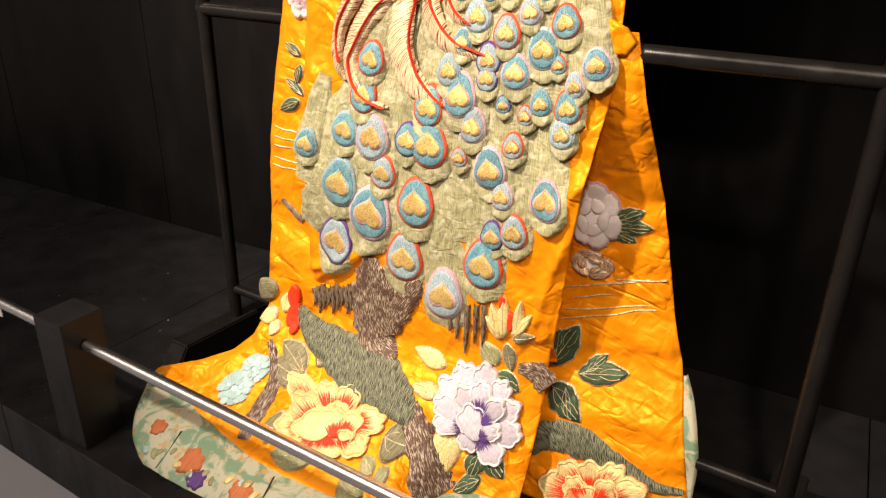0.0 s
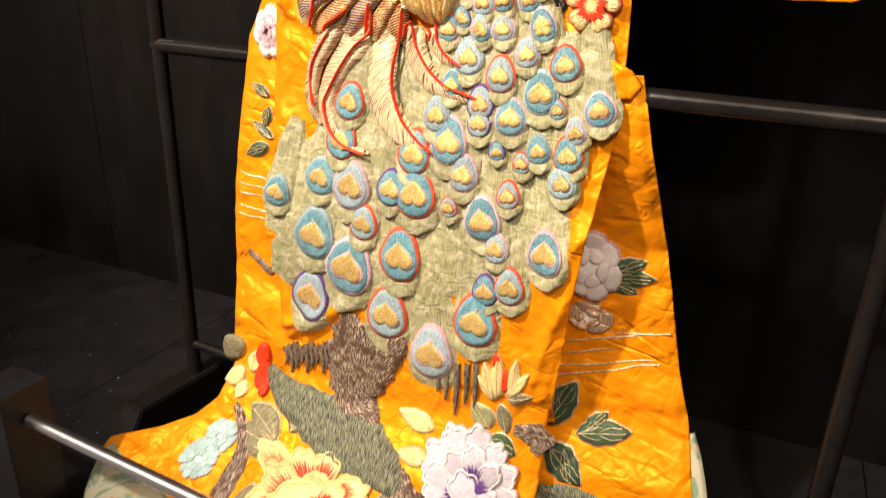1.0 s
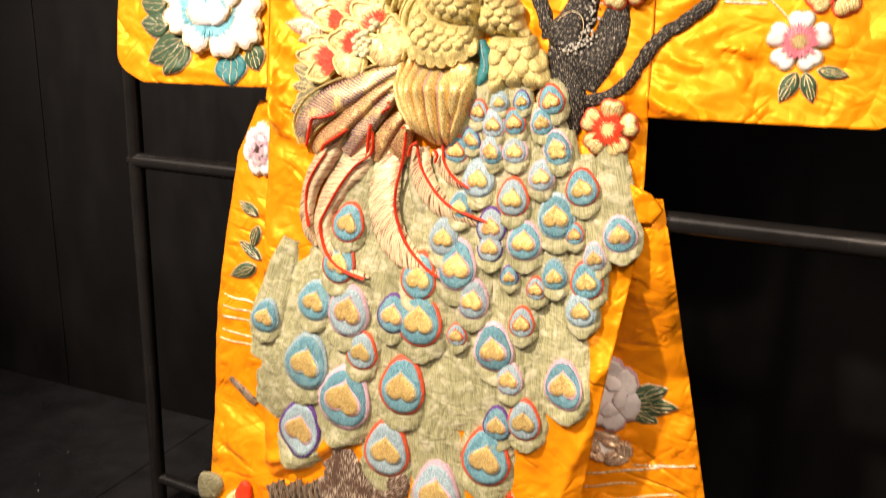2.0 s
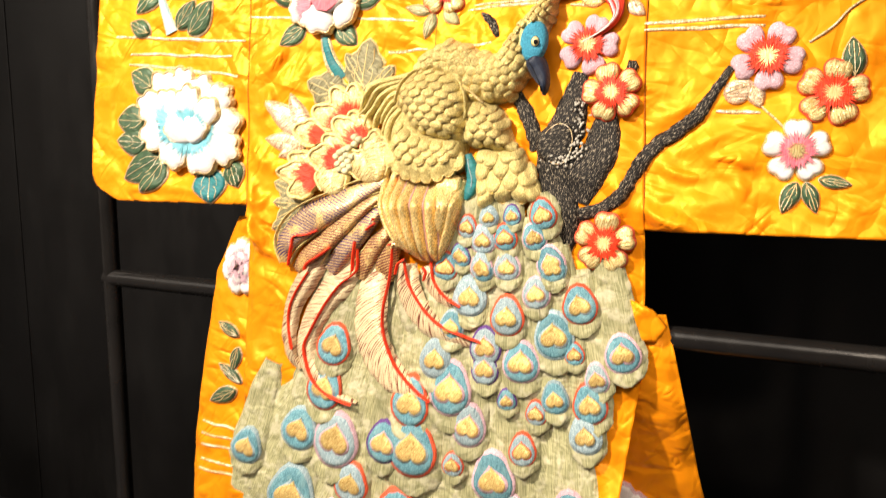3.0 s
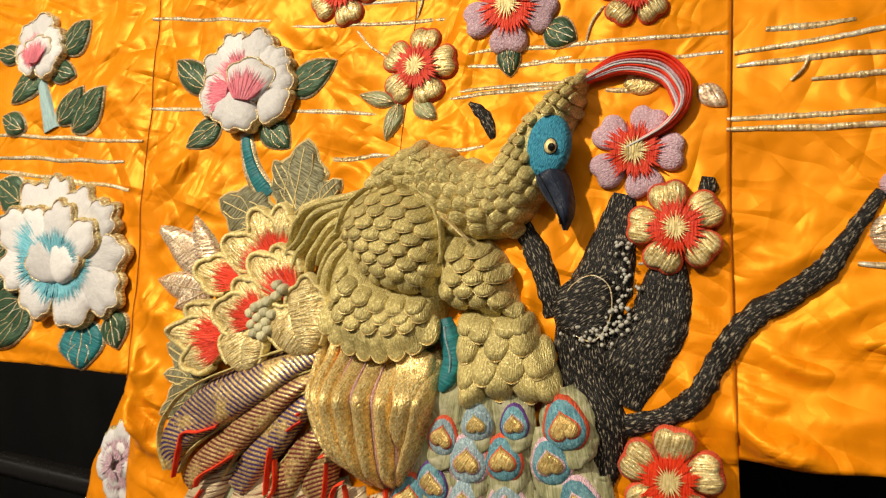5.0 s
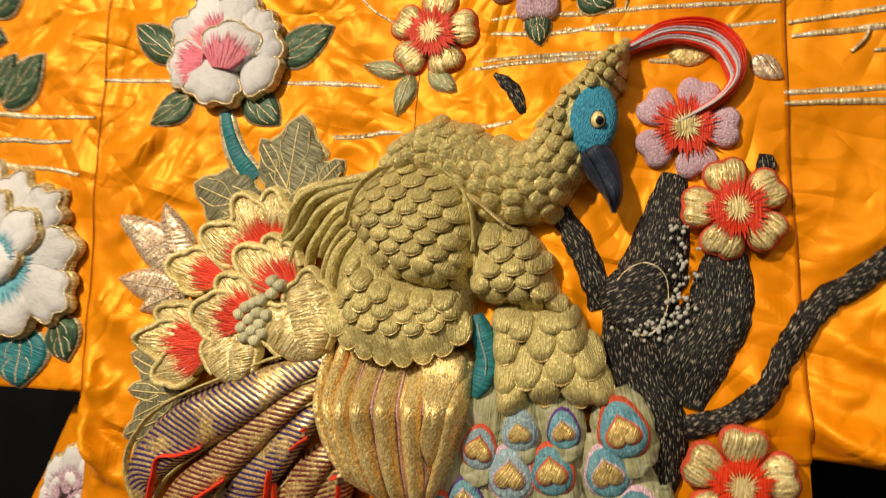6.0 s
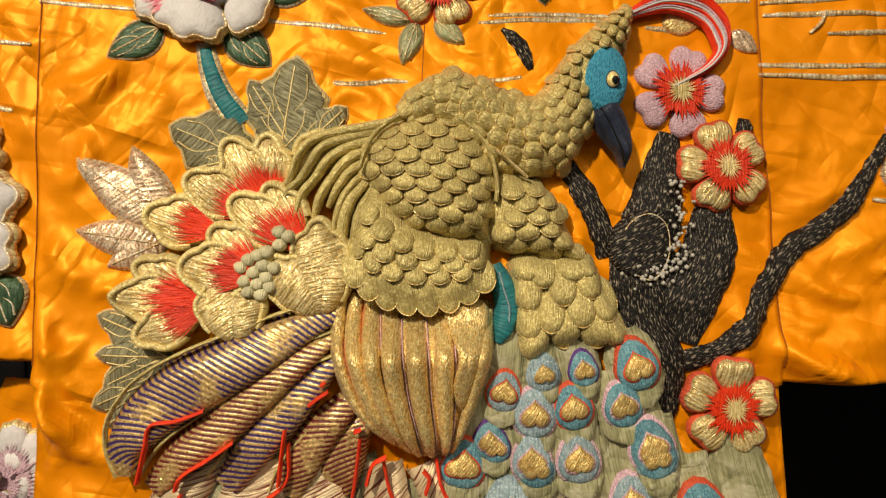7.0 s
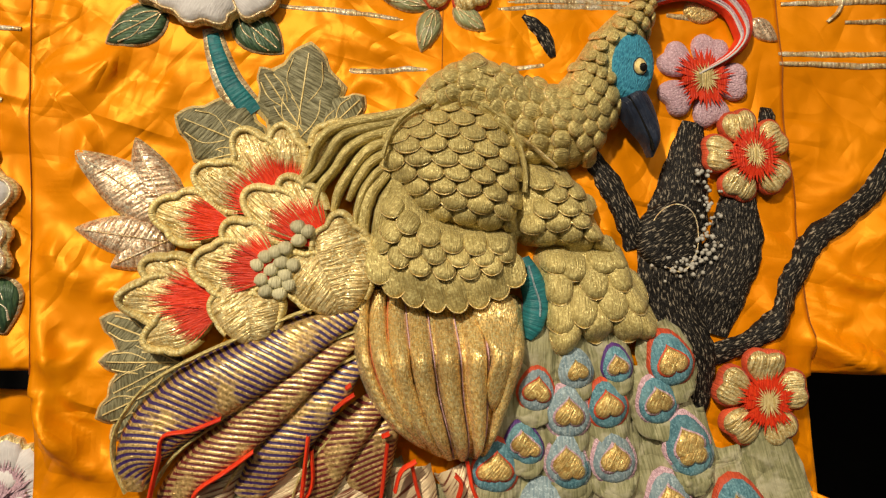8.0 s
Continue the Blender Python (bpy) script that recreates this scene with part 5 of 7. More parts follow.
leaf(0.242, 0.326, 0.063, 0.0193, -0.9, LEAF, layer=back_y, label="dark green leaf edged in gold", teeth=0.06, veins=4)
leaf(0.307, 0.321, 0.0554, 0.0154, 39.1, LEAF, layer=back_y, label="dark green leaf edged in gold", teeth=0.06, veins=4)
leaf(0.275, 0.291, 0.0624, 0.0168, 158.4, LEAF, layer=back_y, label="dark green leaf edged in gold", teeth=0.06, veins=4)
leaf(0.148, 0.385, 0.0767, 0.0120, -12.0, CREAM_GOLD, layer=front_y, label="cream stitched leaf", veins=0, lift=0.006)
leaf(0.159, 0.388, 0.091, 0.0127, -1.3, CREAM_GOLD, layer=front_y, label="cream stitched leaf", veins=0, lift=0.006)
leaf(0.183, 0.395, 0.0824, 0.0114, 5.6, CREAM_GOLD, layer=front_y, label="cream stitched leaf", veins=0, lift=0.006)
leaf(0.154, 0.386, 0.0526, 0.0094, -38.8, CREAM_GOLD, layer=front_y, label="cream stitched leaf", veins=0, lift=0.006)
leaf(0.177, 0.4, 0.0646, 0.0106, 34.9, CREAM_GOLD, layer=front_y, label="cream stitched leaf", veins=0, lift=0.006)
pad("red_petal", turned(drop_shape(0.0109, 0.9, 16, 0.7), 0.155, 0.459, 0), 0.003, RED, kimono, 0.0065, front_y, 0, "red inner petal of a bud")
pad("red_petal", turned(drop_shape(0.0146, 0.9, 16, 0.7), 0.172, 0.422, 0), 0.003, RED, kimono, 0.0065, front_y, 0, "red inner petal of a bud")
pad("red_petal", turned(drop_shape(0.0109, 0.9, 16, 0.7), 0.188, 0.433, 0), 0.003, RED, kimono, 0.0065, front_y, 0, "red inner petal of a bud")
leaf(0.177, 0.394, 0.0481, 0.0134, 73.1, SAGE_DARK, layer=front_y, label="sage stitched leaf", veins=0)
leaf(0.166, 0.378, 0.0611, 0.0151, 164.8, SAGE_DARK, layer=front_y, label="sage stitched leaf", veins=0)
leaf(-0.407, 0.29, 0.0465, 0.0184, -115.5, CREAM_GOLD, layer=skirt_y, label="cream stitched leaf", veins=0, lift=0.006)
leaf(-0.4, 0.274, 0.0289, 0.0154, -166.0, CREAM_GOLD, layer=skirt_y, label="cream stitched leaf", veins=0, lift=0.006)
leaf(-0.391, 0.294, 0.05, 0.0178, 11.5, CREAM_GOLD, layer=skirt_y, label="cream stitched leaf", veins=0, lift=0.006)
leaf(-0.424, 0.318, 0.0546, 0.0327, -41.3, SAGE_DARK, edge=SAGE_DARK, layer=skirt_y, label="sage stitched leaf", veins=0, lift=0.006)
pad("red_petal", turned(drop_shape(0.0228, 0.6, 16, 0.75), -0.363, 0.334, 10), 0.003, RED, kimono, 0.009, skirt_y, 0, "red petal of a half hidden peony")
pad("red_petal", turned(drop_shape(0.0236, 0.6, 16, 0.75), -0.36, 0.296, 10), 0.003, RED, kimono, 0.009, skirt_y, 0, "red petal of a half hidden peony")
pad("red_petal", turned(drop_shape(0.0149, 0.6, 16, 0.75), -0.347, 0.277, 10), 0.003, RED, kimono, 0.009, skirt_y, 0, "red petal of a half hidden peony")
peony(-0.423, 0.157, 0.0474, ((13, 1.0), (9, 0.6)), petal=PALE_CYAN, base=None, label="pale blue chrysanthemum", lobes=1, squash=0.55, layer=front_y)
peony(-0.401, 0.191, 0.0403, ((13, 1.0), (9, 0.6)), petal=PALE_CYAN, base=None, label="pale blue chrysanthemum", lobes=1, squash=0.55, layer=front_y)
leaf(-0.355, 0.867, 0.0477, 0.0110, -61.8, LEAF, layer=skirt_y, label="pale green leaf edged in gold")
leaf(-0.355, 0.85, 0.0433, 0.0114, -166.0, LEAF, layer=skirt_y, label="pale green leaf edged in gold")
leaf(-0.356, 0.776, 0.0572, 0.0148, -113.2, LEAF, layer=skirt_y, label="pale green leaf edged in gold")
leaf(-0.345, 0.789, 0.0554, 0.0110, -57.2, LEAF, layer=skirt_y, label="pale green leaf edged in gold")
peony(-0.354, 0.987, 0.0361, ((7, 1.0), (4, 0.6)), petal=WHITE, base=LILAC, edge=GOLD_PALE, label="white and lilac peony half hidden by the panel", squash=1.3, layer=skirt_y)
cord("gold_twig", [(-0.069, 1.463), (-0.052, 1.445), (-0.031, 1.43), (-0.019, 1.407)], 0.0042, GOLD_LINE, kimono, 0.0008, front_y, "thin gold thread twig")
cord("gold_twig", [(0.169, 1.427), (0.174, 1.445), (0.185, 1.46)], 0.0042, GOLD_LINE, kimono, 0.0008, front_y, "thin gold thread twig")
cord("gold_twig", [(-0.001, 1.469), (0.004, 1.484), (0.005, 1.5)], 0.0042, GOLD_LINE, kimono, 0.0008, front_y, "thin gold thread twig")
cord("gold_twig", [(0.488, 1.316), (0.513, 1.334), (0.531, 1.355), (0.553, 1.37)], 0.0042, GOLD_LINE, kimono, 0.0008, front_y, "thin gold thread twig")
cord("gold_twig", [(0.428, 1.266), (0.434, 1.243), (0.456, 1.221), (0.47, 1.205)], 0.0042, GOLD_LINE, kimono, 0.0008, front_y, "thin gold thread twig")
cord("gold_twig", [(0.337, 1.381), (0.346, 1.39), (0.35, 1.4)], 0.0042, GOLD_LINE, kimono, 0.0008, front_y, "thin gold thread twig")

# plum blossoms
blossom(0.006, 1.417, 0.0421, 10, lift=0.003)
blossom(0.097, 1.469, 0.0496, 36, lift=0.003, petal=LILAC, edge=None, label="lilac plum blossom with a red centre")
blossom(0.213, 1.471, 0.0352, 0, lift=0.003)
blossom(-0.088, 1.51, 0.0422, 20, lift=0.003)
blossom(0.216, 1.326, 0.044, 20, lift=0.003, petal=LILAC, edge=None, label="lilac plum blossom with a red centre")
blossom(0.2515, 1.2605, 0.0410, -15, lift=0.011)
blossom(0.252, 1.0595, 0.0425, 5, lift=0.012)
blossom(0.441, 1.301, 0.0461, 30, lift=0.003, petal=LILAC, edge=None, label="lilac plum blossom with a red centre")
blossom(0.517, 1.254, 0.0424, 10, lift=0.003)
blossom(0.48, 1.183, 0.0408, 0, lift=0.003, petal=WHITE, edge=GOLD_PALE, heart=PINK, label="white plum blossom with a pink centre")
pad("gold_bud", turned(leaf_shape(0.042, 0.013), *(0.2034, 1.3856), 78), 0.003, GOLD, kimono, 0.002, front_y, 60, "gold leaf behind the lilac blossom")
pad("gold_bud", turned(leaf_shape(0.030, 0.010), *(0.2657, 1.3811), 128), 0.003, SILVER_GOLD, kimono, 0.002, front_y, 60, "gold leaf behind the lilac blossom")
pad("gold_bud", turned(drop_shape(0.016, 0.4, 18), 0.408, 1.257, 60), 0.004, SILVER_GOLD, kimono, 0.002, front_y, 0, "small gold bud on a bough")

# tail of the bird: long pale strands, then feathers from the hem upwards
ribbon("tail_strand", [(0.015, 0.795, 0.0706), (0.014, 0.67, 0.0974), (0.007, 0.532, 0.0904), (0.029, 0.401, 0.0674)], 0.004, SAGE_PALE, kimono, 0.001, panel_y, "long pale sage strand of the tail", ragged=0.15, shear=0.7)
ribbon("tail_strand", [(0.134, 0.839, 0.0746), (0.179, 0.729, 0.085), (0.227, 0.636, 0.0634)], 0.004, SAGE_PALE, kimono, 0.001, panel_y, "long pale sage strand of the tail", ragged=0.15, shear=0.7)
ribbon("tail_strand", [(-0.094, 0.791, 0.1138), (-0.167, 0.672, 0.152), (-0.241, 0.513, 0.1074)], 0.004, SAGE_PALE, kimono, 0.001, panel_y, "long pale sage strand of the tail", ragged=0.15, shear=0.7)
ribbon("tail_strand", [(0.094, 0.805, 0.0988), (0.095, 0.684, 0.126), (0.127, 0.56, 0.0698)], 0.004, SAGE_PALE, kimono, 0.001, panel_y, "long pale sage strand of the tail", ragged=0.15, shear=0.7)
ribbon("tail_strand", [(-0.021, 0.8, 0.132), (-0.061, 0.678, 0.1532), (-0.085, 0.523, 0.1108)], 0.004, SAGE_PALE, kimono, 0.001, panel_y, "long pale sage strand of the tail", ragged=0.15, shear=0.7)
ribbon("tail_strand", [(0.052, 0.78, 0.114), (0.049, 0.676, 0.131), (0.062, 0.568, 0.1108)], 0.004, SAGE_PALE, kimono, 0.001, panel_y, "long pale sage strand of the tail", ragged=0.15, shear=0.7)
ribbon("tail_strand", [(-0.2, 0.8, 0.0806), (-0.266, 0.714, 0.1304), (-0.303, 0.613, 0.0924)], 0.004, SAGE_PALE, kimono, 0.001, panel_y, "long pale sage strand of the tail", ragged=0.15, shear=0.7)
ribbon("tail_strand", [(0.181, 0.918, 0.0804), (0.233, 0.864, 0.0784), (0.244, 0.787, 0.0494)], 0.004, SAGE_PALE, kimono, 0.001, panel_y, "long pale sage strand of the tail", ragged=0.15, shear=0.7)
ribbon("tail_strand", [(-0.251, 0.623, 0.1188), (-0.282, 0.568, 0.109), (-0.308, 0.524, 0.0646)], 0.004, SAGE_PALE, kimono, 0.001, panel_y, "long pale sage strand of the tail", ragged=0.15, shear=0.7)
ribbon("tail_strand", [(0.112, 1.068, 0.045), (0.129, 1.025, 0.0752), (0.16, 0.985, 0.0814), (0.202, 0.932, 0.0714)], 0.005, SAGE_PALE, kimono, 0.003, panel_y, "long pale sage strand of the tail", ragged=0.12, shear=0.7)
ribbon("tail_strand", [(0.027, 1.033, 0.0482), (0.062, 0.961, 0.0864), (0.105, 0.893, 0.0916), (0.131, 0.811, 0.09)], 0.005, SAGE_PALE, kimono, 0.003, panel_y, "long pale sage strand of the tail", ragged=0.12, shear=0.7)
ribbon("tail_strand", [(-0.142, 0.99, 0.1092), (-0.137, 0.896, 0.1266), (-0.166, 0.79, 0.1476)], 0.005, SAGE_PALE, kimono, 0.003, panel_y, "long pale sage strand of the tail", ragged=0.12, shear=0.7)
ribbon("tail_strand", [(-0.021, 0.999, 0.0922), (-0.033, 0.907, 0.1096), (-0.052, 0.806, 0.1282)], 0.005, SAGE_PALE, kimono, 0.003, panel_y, "long pale sage strand of the tail", ragged=0.12, shear=0.7)
ribbon("tail_strand", [(0.138, 1.077, 0.034), (0.148, 1.02, 0.0580), (0.188, 0.96, 0.0580), (0.236, 0.906, 0.0464)], 0.005, SAGE_PALE, kimono, 0.003, panel_y, "long pale sage strand of the tail", ragged=0.12, shear=0.7)
tail_feather(0.029, 0.442, 0.0453, 0, 'l', STEEL)
tail_feather(-0.064, 0.500, 0.0438, 0, 'r', STEEL)
tail_feather(-0.236, 0.500, 0.0435, 0, 'n', STEEL)
tail_feather(0.111, 0.526, 0.0418, 4, 'r')
tail_feather(-0.145, 0.579, 0.0517, 6, 'l')
tail_feather(0.127, 0.591, 0.0244, 0, 'n')
tail_feather(0.170, 0.607, 0.0290, 0, 'r', STEEL)
tail_feather(-0.038, 0.620, 0.0441, 0, 'r')
tail_feather(-0.221, 0.629, 0.0444, 0, 'c')
tail_feather(0.141, 0.671, 0.0243, 0, 'l', STEEL)
tail_feather(-0.113, 0.671, 0.0290, 0, 'r', STEEL)
tail_feather(0.226, 0.677, 0.0331, 0, 'l')
tail_feather(-0.304, 0.701, 0.0276, 0, 'c')
tail_feather(0.114, 0.713, 0.0326, -4, 'l')
tail_feather(0.053, 0.729, 0.0172, 0, 'r', STEEL)
tail_feather(-0.141, 0.735, 0.0394, 0, 'l', STEEL)
tail_feather(-0.012, 0.739, 0.0401, -4, 'r')
tail_feather(-0.207, 0.742, 0.0308, 0, 'c')
tail_feather(-0.059, 0.743, 0.0285, 0, 'n')
tail_feather(0.154, 0.762, 0.0202, 0, 'r', STEEL)
tail_feather(0.075, 0.786, 0.0271, 0, 'l', STEEL)
tail_feather(0.241, 0.795, 0.0227, 0, 'c', STEEL)
tail_feather(-0.018, 0.808, 0.0327, 0, 'r')
tail_feather(-0.162, 0.814, 0.0317, 0, 'r')
tail_feather(0.171, 0.817, 0.0166, 0, 'r', STEEL)
tail_feather(0.129, 0.831, 0.0140, 0, 'n')
tail_feather(0.045, 0.835, 0.0344, 0, 'l')
tail_feather(0.245, 0.838, 0.0241, 0, 'r')
tail_feather(0.197, 0.840, 0.0200, 0, 'c')
tail_feather(0.096, 0.873, 0.0220, 0, 'n', STEEL)
tail_feather(0.253, 0.875, 0.0183, 0, 'l', STEEL)
tail_feather(0.019, 0.877, 0.0261, 0, 'c', STEEL)
tail_feather(-0.150, 0.881, 0.0286, 0, 'r')
tail_feather(0.148, 0.886, 0.0271, 0, 'l')
tail_feather(0.095, 0.903, 0.0238, 0, 'n', STEEL)
tail_feather(0.221, 0.906, 0.0147, 0, 'r')
tail_feather(0.285, 0.911, 0.0239, 0, 'l')
tail_feather(0.192, 0.926, 0.0298, 0, 'c')
tail_feather(0.042, 0.927, 0.0203, 0, 'c')
tail_feather(0.125, 0.948, 0.0250, 0, 'r', STEEL)
tail_feather(0.225, 0.971, 0.0243, 0, 'r')
tail_feather(0.068, 0.971, 0.0256, 0, 'c', STEEL)
tail_feather(0.165, 0.984, 0.0204, 0, 'l', STEEL)
tail_feather(0.024, 1.011, 0.0155, 10, 'r')
tail_feather(0.030, 1.012, 0.0192, 0, 'r')
tail_feather(0.087, 1.012, 0.0170, 0, 'c')
tail_feather(0.084, 1.017, 0.0184, 0, 'l', STEEL)
tail_feather(0.123, 1.018, 0.0174, 0, 'c', STEEL)
tail_feather(0.122, 1.018, 0.0190, 0, 'l', STEEL)
tail_feather(0.186, 1.020, 0.0190, 0, 'c')
tail_feather(0.183, 1.027, 0.0203, -8, 'l')
tail_feather(0.055, 1.028, 0.0134, 0, 'n')
tail_feather(0.050, 1.032, 0.0144, 0, 'n')
tail_feather(0.086, 1.054, 0.0186, 0, 'l', STEEL)
tail_feather(0.118, 1.059, 0.0179, -6, 'r')
tail_feather(0.159, 1.061, 0.0180, -6, 'l')
tail_feather(0.061, 1.072, 0.0163, 6, 'r', STEEL)
tail_feather(0.093, 1.087, 0.0142, 0, 'c', STEEL)
tail_feather(0.126, 1.090, 0.0134, 0, 'n')
tail_feather(0.170, 1.092, 0.0195, -6, 'r')

# hanging plumes: cream cloth strips folded up along one edge, piped with red
ribbon("plume", [(-0.1784, 1.0305, 0.0409), (-0.1988, 0.9877, 0.0430), (-0.2221, 0.9484, 0.0362), (-0.2314, 0.9057, 0.0309), (-0.2249, 0.8647, 0.0234), (-0.2077, 0.8401, 0.0072)], 0.010, PLUME, kimono, 0.014, front_y, "cream and russet hanging plume", ragged=0.14, shear=0.8, tilt=0.005)
ribbon("plume", [(-0.1313, 1.0210, 0.0520), (-0.1419, 0.9861, 0.0574), (-0.1703, 0.9527, 0.0494), (-0.1963, 0.9050, 0.0410), (-0.1985, 0.8635, 0.0356), (-0.1769, 0.8249, 0.0334), (-0.1427, 0.8049, 0.0225), (-0.1056, 0.7995, 0.0050)], 0.010, PLUME, kimono, 0.012, front_y, "cream and russet hanging plume", ragged=0.14, shear=0.8, tilt=0.005)
ribbon("plume", [(-0.0812, 1.0161, 0.0422), (-0.0902, 0.9754, 0.0525), (-0.0931, 0.9271, 0.0576), (-0.0815, 0.8805, 0.0604), (-0.0531, 0.8482, 0.0511), (-0.0146, 0.8258, 0.0323), (0.0172, 0.8162, 0.0063)], 0.010, PLUME, kimono, 0.014, front_y, "cream and russet hanging plume", ragged=0.14, shear=0.8, tilt=0.005)
ribbon("plume", [(-0.0372, 1.0151, 0.0330), (-0.0340, 0.9798, 0.0427), (-0.0152, 0.9462, 0.0423), (0.0166, 0.9205, 0.0352), (0.0519, 0.9088, 0.0220), (0.0921, 0.9071, 0.0046)], 0.010, PLUME, kimono, 0.013, front_y, "cream and russet hanging plume", ragged=0.14, shear=0.8, tilt=0.005)
ribbon("plume", [(-0.0046, 1.0133, 0.0276), (0.0083, 0.9870, 0.0306), (0.0285, 0.9655, 0.0207), (0.0577, 0.9550, 0.0047)], 0.010, PLUME, kimono, 0.013, front_y, "cream and russet hanging plume", ragged=0.14, shear=0.8, tilt=0.005)
ribbon("plume", [(-0.1541, 1.0114, 0.0526), (-0.1668, 0.9776, 0.0352), (-0.1888, 0.9429, 0.0267), (-0.2056, 0.8999, 0.0215)], 0.006, SAGE_PALE, kimono, 0.007, front_y, "pale sage underside of a plume", ragged=0.12, shear=0.8)
ribbon("plume", [(-0.0547, 1.0179, 0.0250), (-0.0440, 0.9711, 0.0281), (-0.0334, 0.9327, 0.0246), (-0.0104, 0.9038, 0.0162)], 0.006, SAGE_PALE, kimono, 0.008, front_y, "pale sage underside of a plume", ragged=0.12, shear=0.8)
cord("red_cord", [(-0.1915, 0.9965), (-0.2167, 0.9572), (-0.2265, 0.9229), (-0.2177, 0.8738)], 0.0032, RED, kimono, 0.028, front_y, "twisted red cord along a plume")
cord("red_cord", [(-0.1107, 1.0345), (-0.1122, 1.0020), (-0.1388, 0.9798), (-0.1625, 0.9492), (-0.1867, 0.9059), (-0.1964, 0.8761), (-0.1803, 0.8327), (-0.1477, 0.8099), (-0.1093, 0.8006)], 0.0032, RED, kimono, 0.028, front_y, "twisted red cord along a plume")
cord("red_cord", [(-0.0537, 1.0378), (-0.0590, 0.9937), (-0.0673, 0.9454), (-0.0617, 0.9064), (-0.0418, 0.8653), (-0.0127, 0.8377), (0.0170, 0.8208)], 0.0032, RED, kimono, 0.028, front_y, "twisted red cord along a plume")
cord("red_cord", [(-0.0356, 1.0191), (-0.0274, 0.9882), (-0.0072, 0.9585), (0.0217, 0.9341), (0.0594, 0.9202), (0.0903, 0.9129)], 0.0032, RED, kimono, 0.028, front_y, "twisted red cord along a plume")
cord("red_cord", [(0.0069, 1.0219), (0.0130, 0.9951), (0.0306, 0.9733), (0.0558, 0.9602)], 0.0032, RED, kimono, 0.028, front_y, "twisted red cord along a plume")

# striped fan feathers beside the gold wing
ribbon("fan_feather", [(-0.0477, 1.0562, 0.0127), (-0.0597, 1.0354, 0.0296), (-0.0692, 1.0147, 0.0378), (-0.0768, 0.9901, 0.0374)], 0.009, FAN_BROWN, kimono, 0.014, front_y, "gold fan feather with russet stripes", ragged=0.06, flat=3.0, tilt=0.003)
cord("feather_edge", [(-0.0520, 1.0542), (-0.0733, 1.0358), (-0.0881, 1.0112), (-0.0953, 0.9908)], 0.0030, SAGE, kimono, 0.018, front_y, "pale cord edging a fan feather")
ribbon("fan_feather", [(-0.0519, 1.0733, 0.0111), (-0.0711, 1.0559, 0.0262), (-0.0881, 1.0362, 0.0319), (-0.1028, 1.0117, 0.0333), (-0.1120, 0.9893, 0.0272)], 0.009, FAN_BROWN, kimono, 0.0155, front_y, "gold fan feather with russet stripes", ragged=0.06, flat=3.0, tilt=0.003)
cord("feather_edge", [(-0.0519, 1.0733), (-0.0817, 1.0549), (-0.1028, 1.0345), (-0.1195, 1.0122), (-0.1269, 0.9919)], 0.0030, SAGE, kimono, 0.0195, front_y, "pale cord edging a fan feather")
ribbon("fan_feather", [(-0.0731, 1.0993, 0.0101), (-0.0934, 1.0784, 0.0262), (-0.1153, 1.0537, 0.0319), (-0.1402, 1.0253, 0.0322), (-0.1607, 0.9972, 0.0253)], 0.009, FAN_PURPLE, kimono, 0.017, front_y, "gold fan feather with purple stripes", ragged=0.06, flat=3.0, tilt=0.003)
cord("feather_edge", [(-0.0730, 1.1043), (-0.1027, 1.0892), (-0.1278, 1.0645), (-0.1527, 1.0381), (-0.1750, 1.0059)], 0.0030, SAGE, kimono, 0.021, front_y, "pale cord edging a fan feather")
ribbon("fan_feather", [(-0.0730, 1.1181, 0.0093), (-0.1005, 1.0998, 0.0227), (-0.1320, 1.0730, 0.0301), (-0.1650, 1.0446, 0.0339), (-0.1955, 1.0208, 0.0301), (-0.2175, 0.9972, 0.0210)], 0.009, FAN_BROWN, kimono, 0.0185, front_y, "gold fan feather with russet stripes", ragged=0.06, flat=3.0, tilt=0.003)
cord("feather_edge", [(-0.0730, 1.1227), (-0.1119, 1.1074), (-0.1444, 1.0838), (-0.1774, 1.0574), (-0.2098, 1.0335), (-0.2288, 1.0057)], 0.0030, SAGE, kimono, 0.0225, front_y, "pale cord edging a fan feather")
ribbon("fan_feather", [(-0.0730, 1.1345, 0.0101), (-0.1070, 1.1207, 0.0303), (-0.1485, 1.0986, 0.0448), (-0.1897, 1.0764, 0.0502), (-0.2200, 1.0556, 0.0457), (-0.2387, 1.0315, 0.0339), (-0.2392, 1.0072, 0.0161)], 0.009, FAN_PURPLE, kimono, 0.02, front_y, "gold fan feather with purple stripes", ragged=0.06, flat=3.0, tilt=0.003)
cord("feather_edge", [(-0.0730, 1.1465), (-0.1155, 1.1368), (-0.1572, 1.1206), (-0.2019, 1.1016), (-0.2342, 1.0807), (-0.2517, 1.0540), (-0.2539, 1.0308), (-0.2456, 1.0062)], 0.0030, SAGE, kimono, 0.024, front_y, "pale cord edging a fan feather")
cord("red_cord", [(-0.1748, 1.0607), (-0.1957, 1.0531), (-0.2157, 1.0496), (-0.2195, 1.0323), (-0.2263, 1.0045)], 0.0033, RED, kimono, 0.0325, front_y, "twisted red cord between fan feathers")
cord("red_cord", [(-0.1513, 1.0364), (-0.1714, 1.0228), (-0.1914, 1.0101), (-0.1961, 0.9995)], 0.0033, RED, kimono, 0.0325, front_y, "twisted red cord between fan feathers")
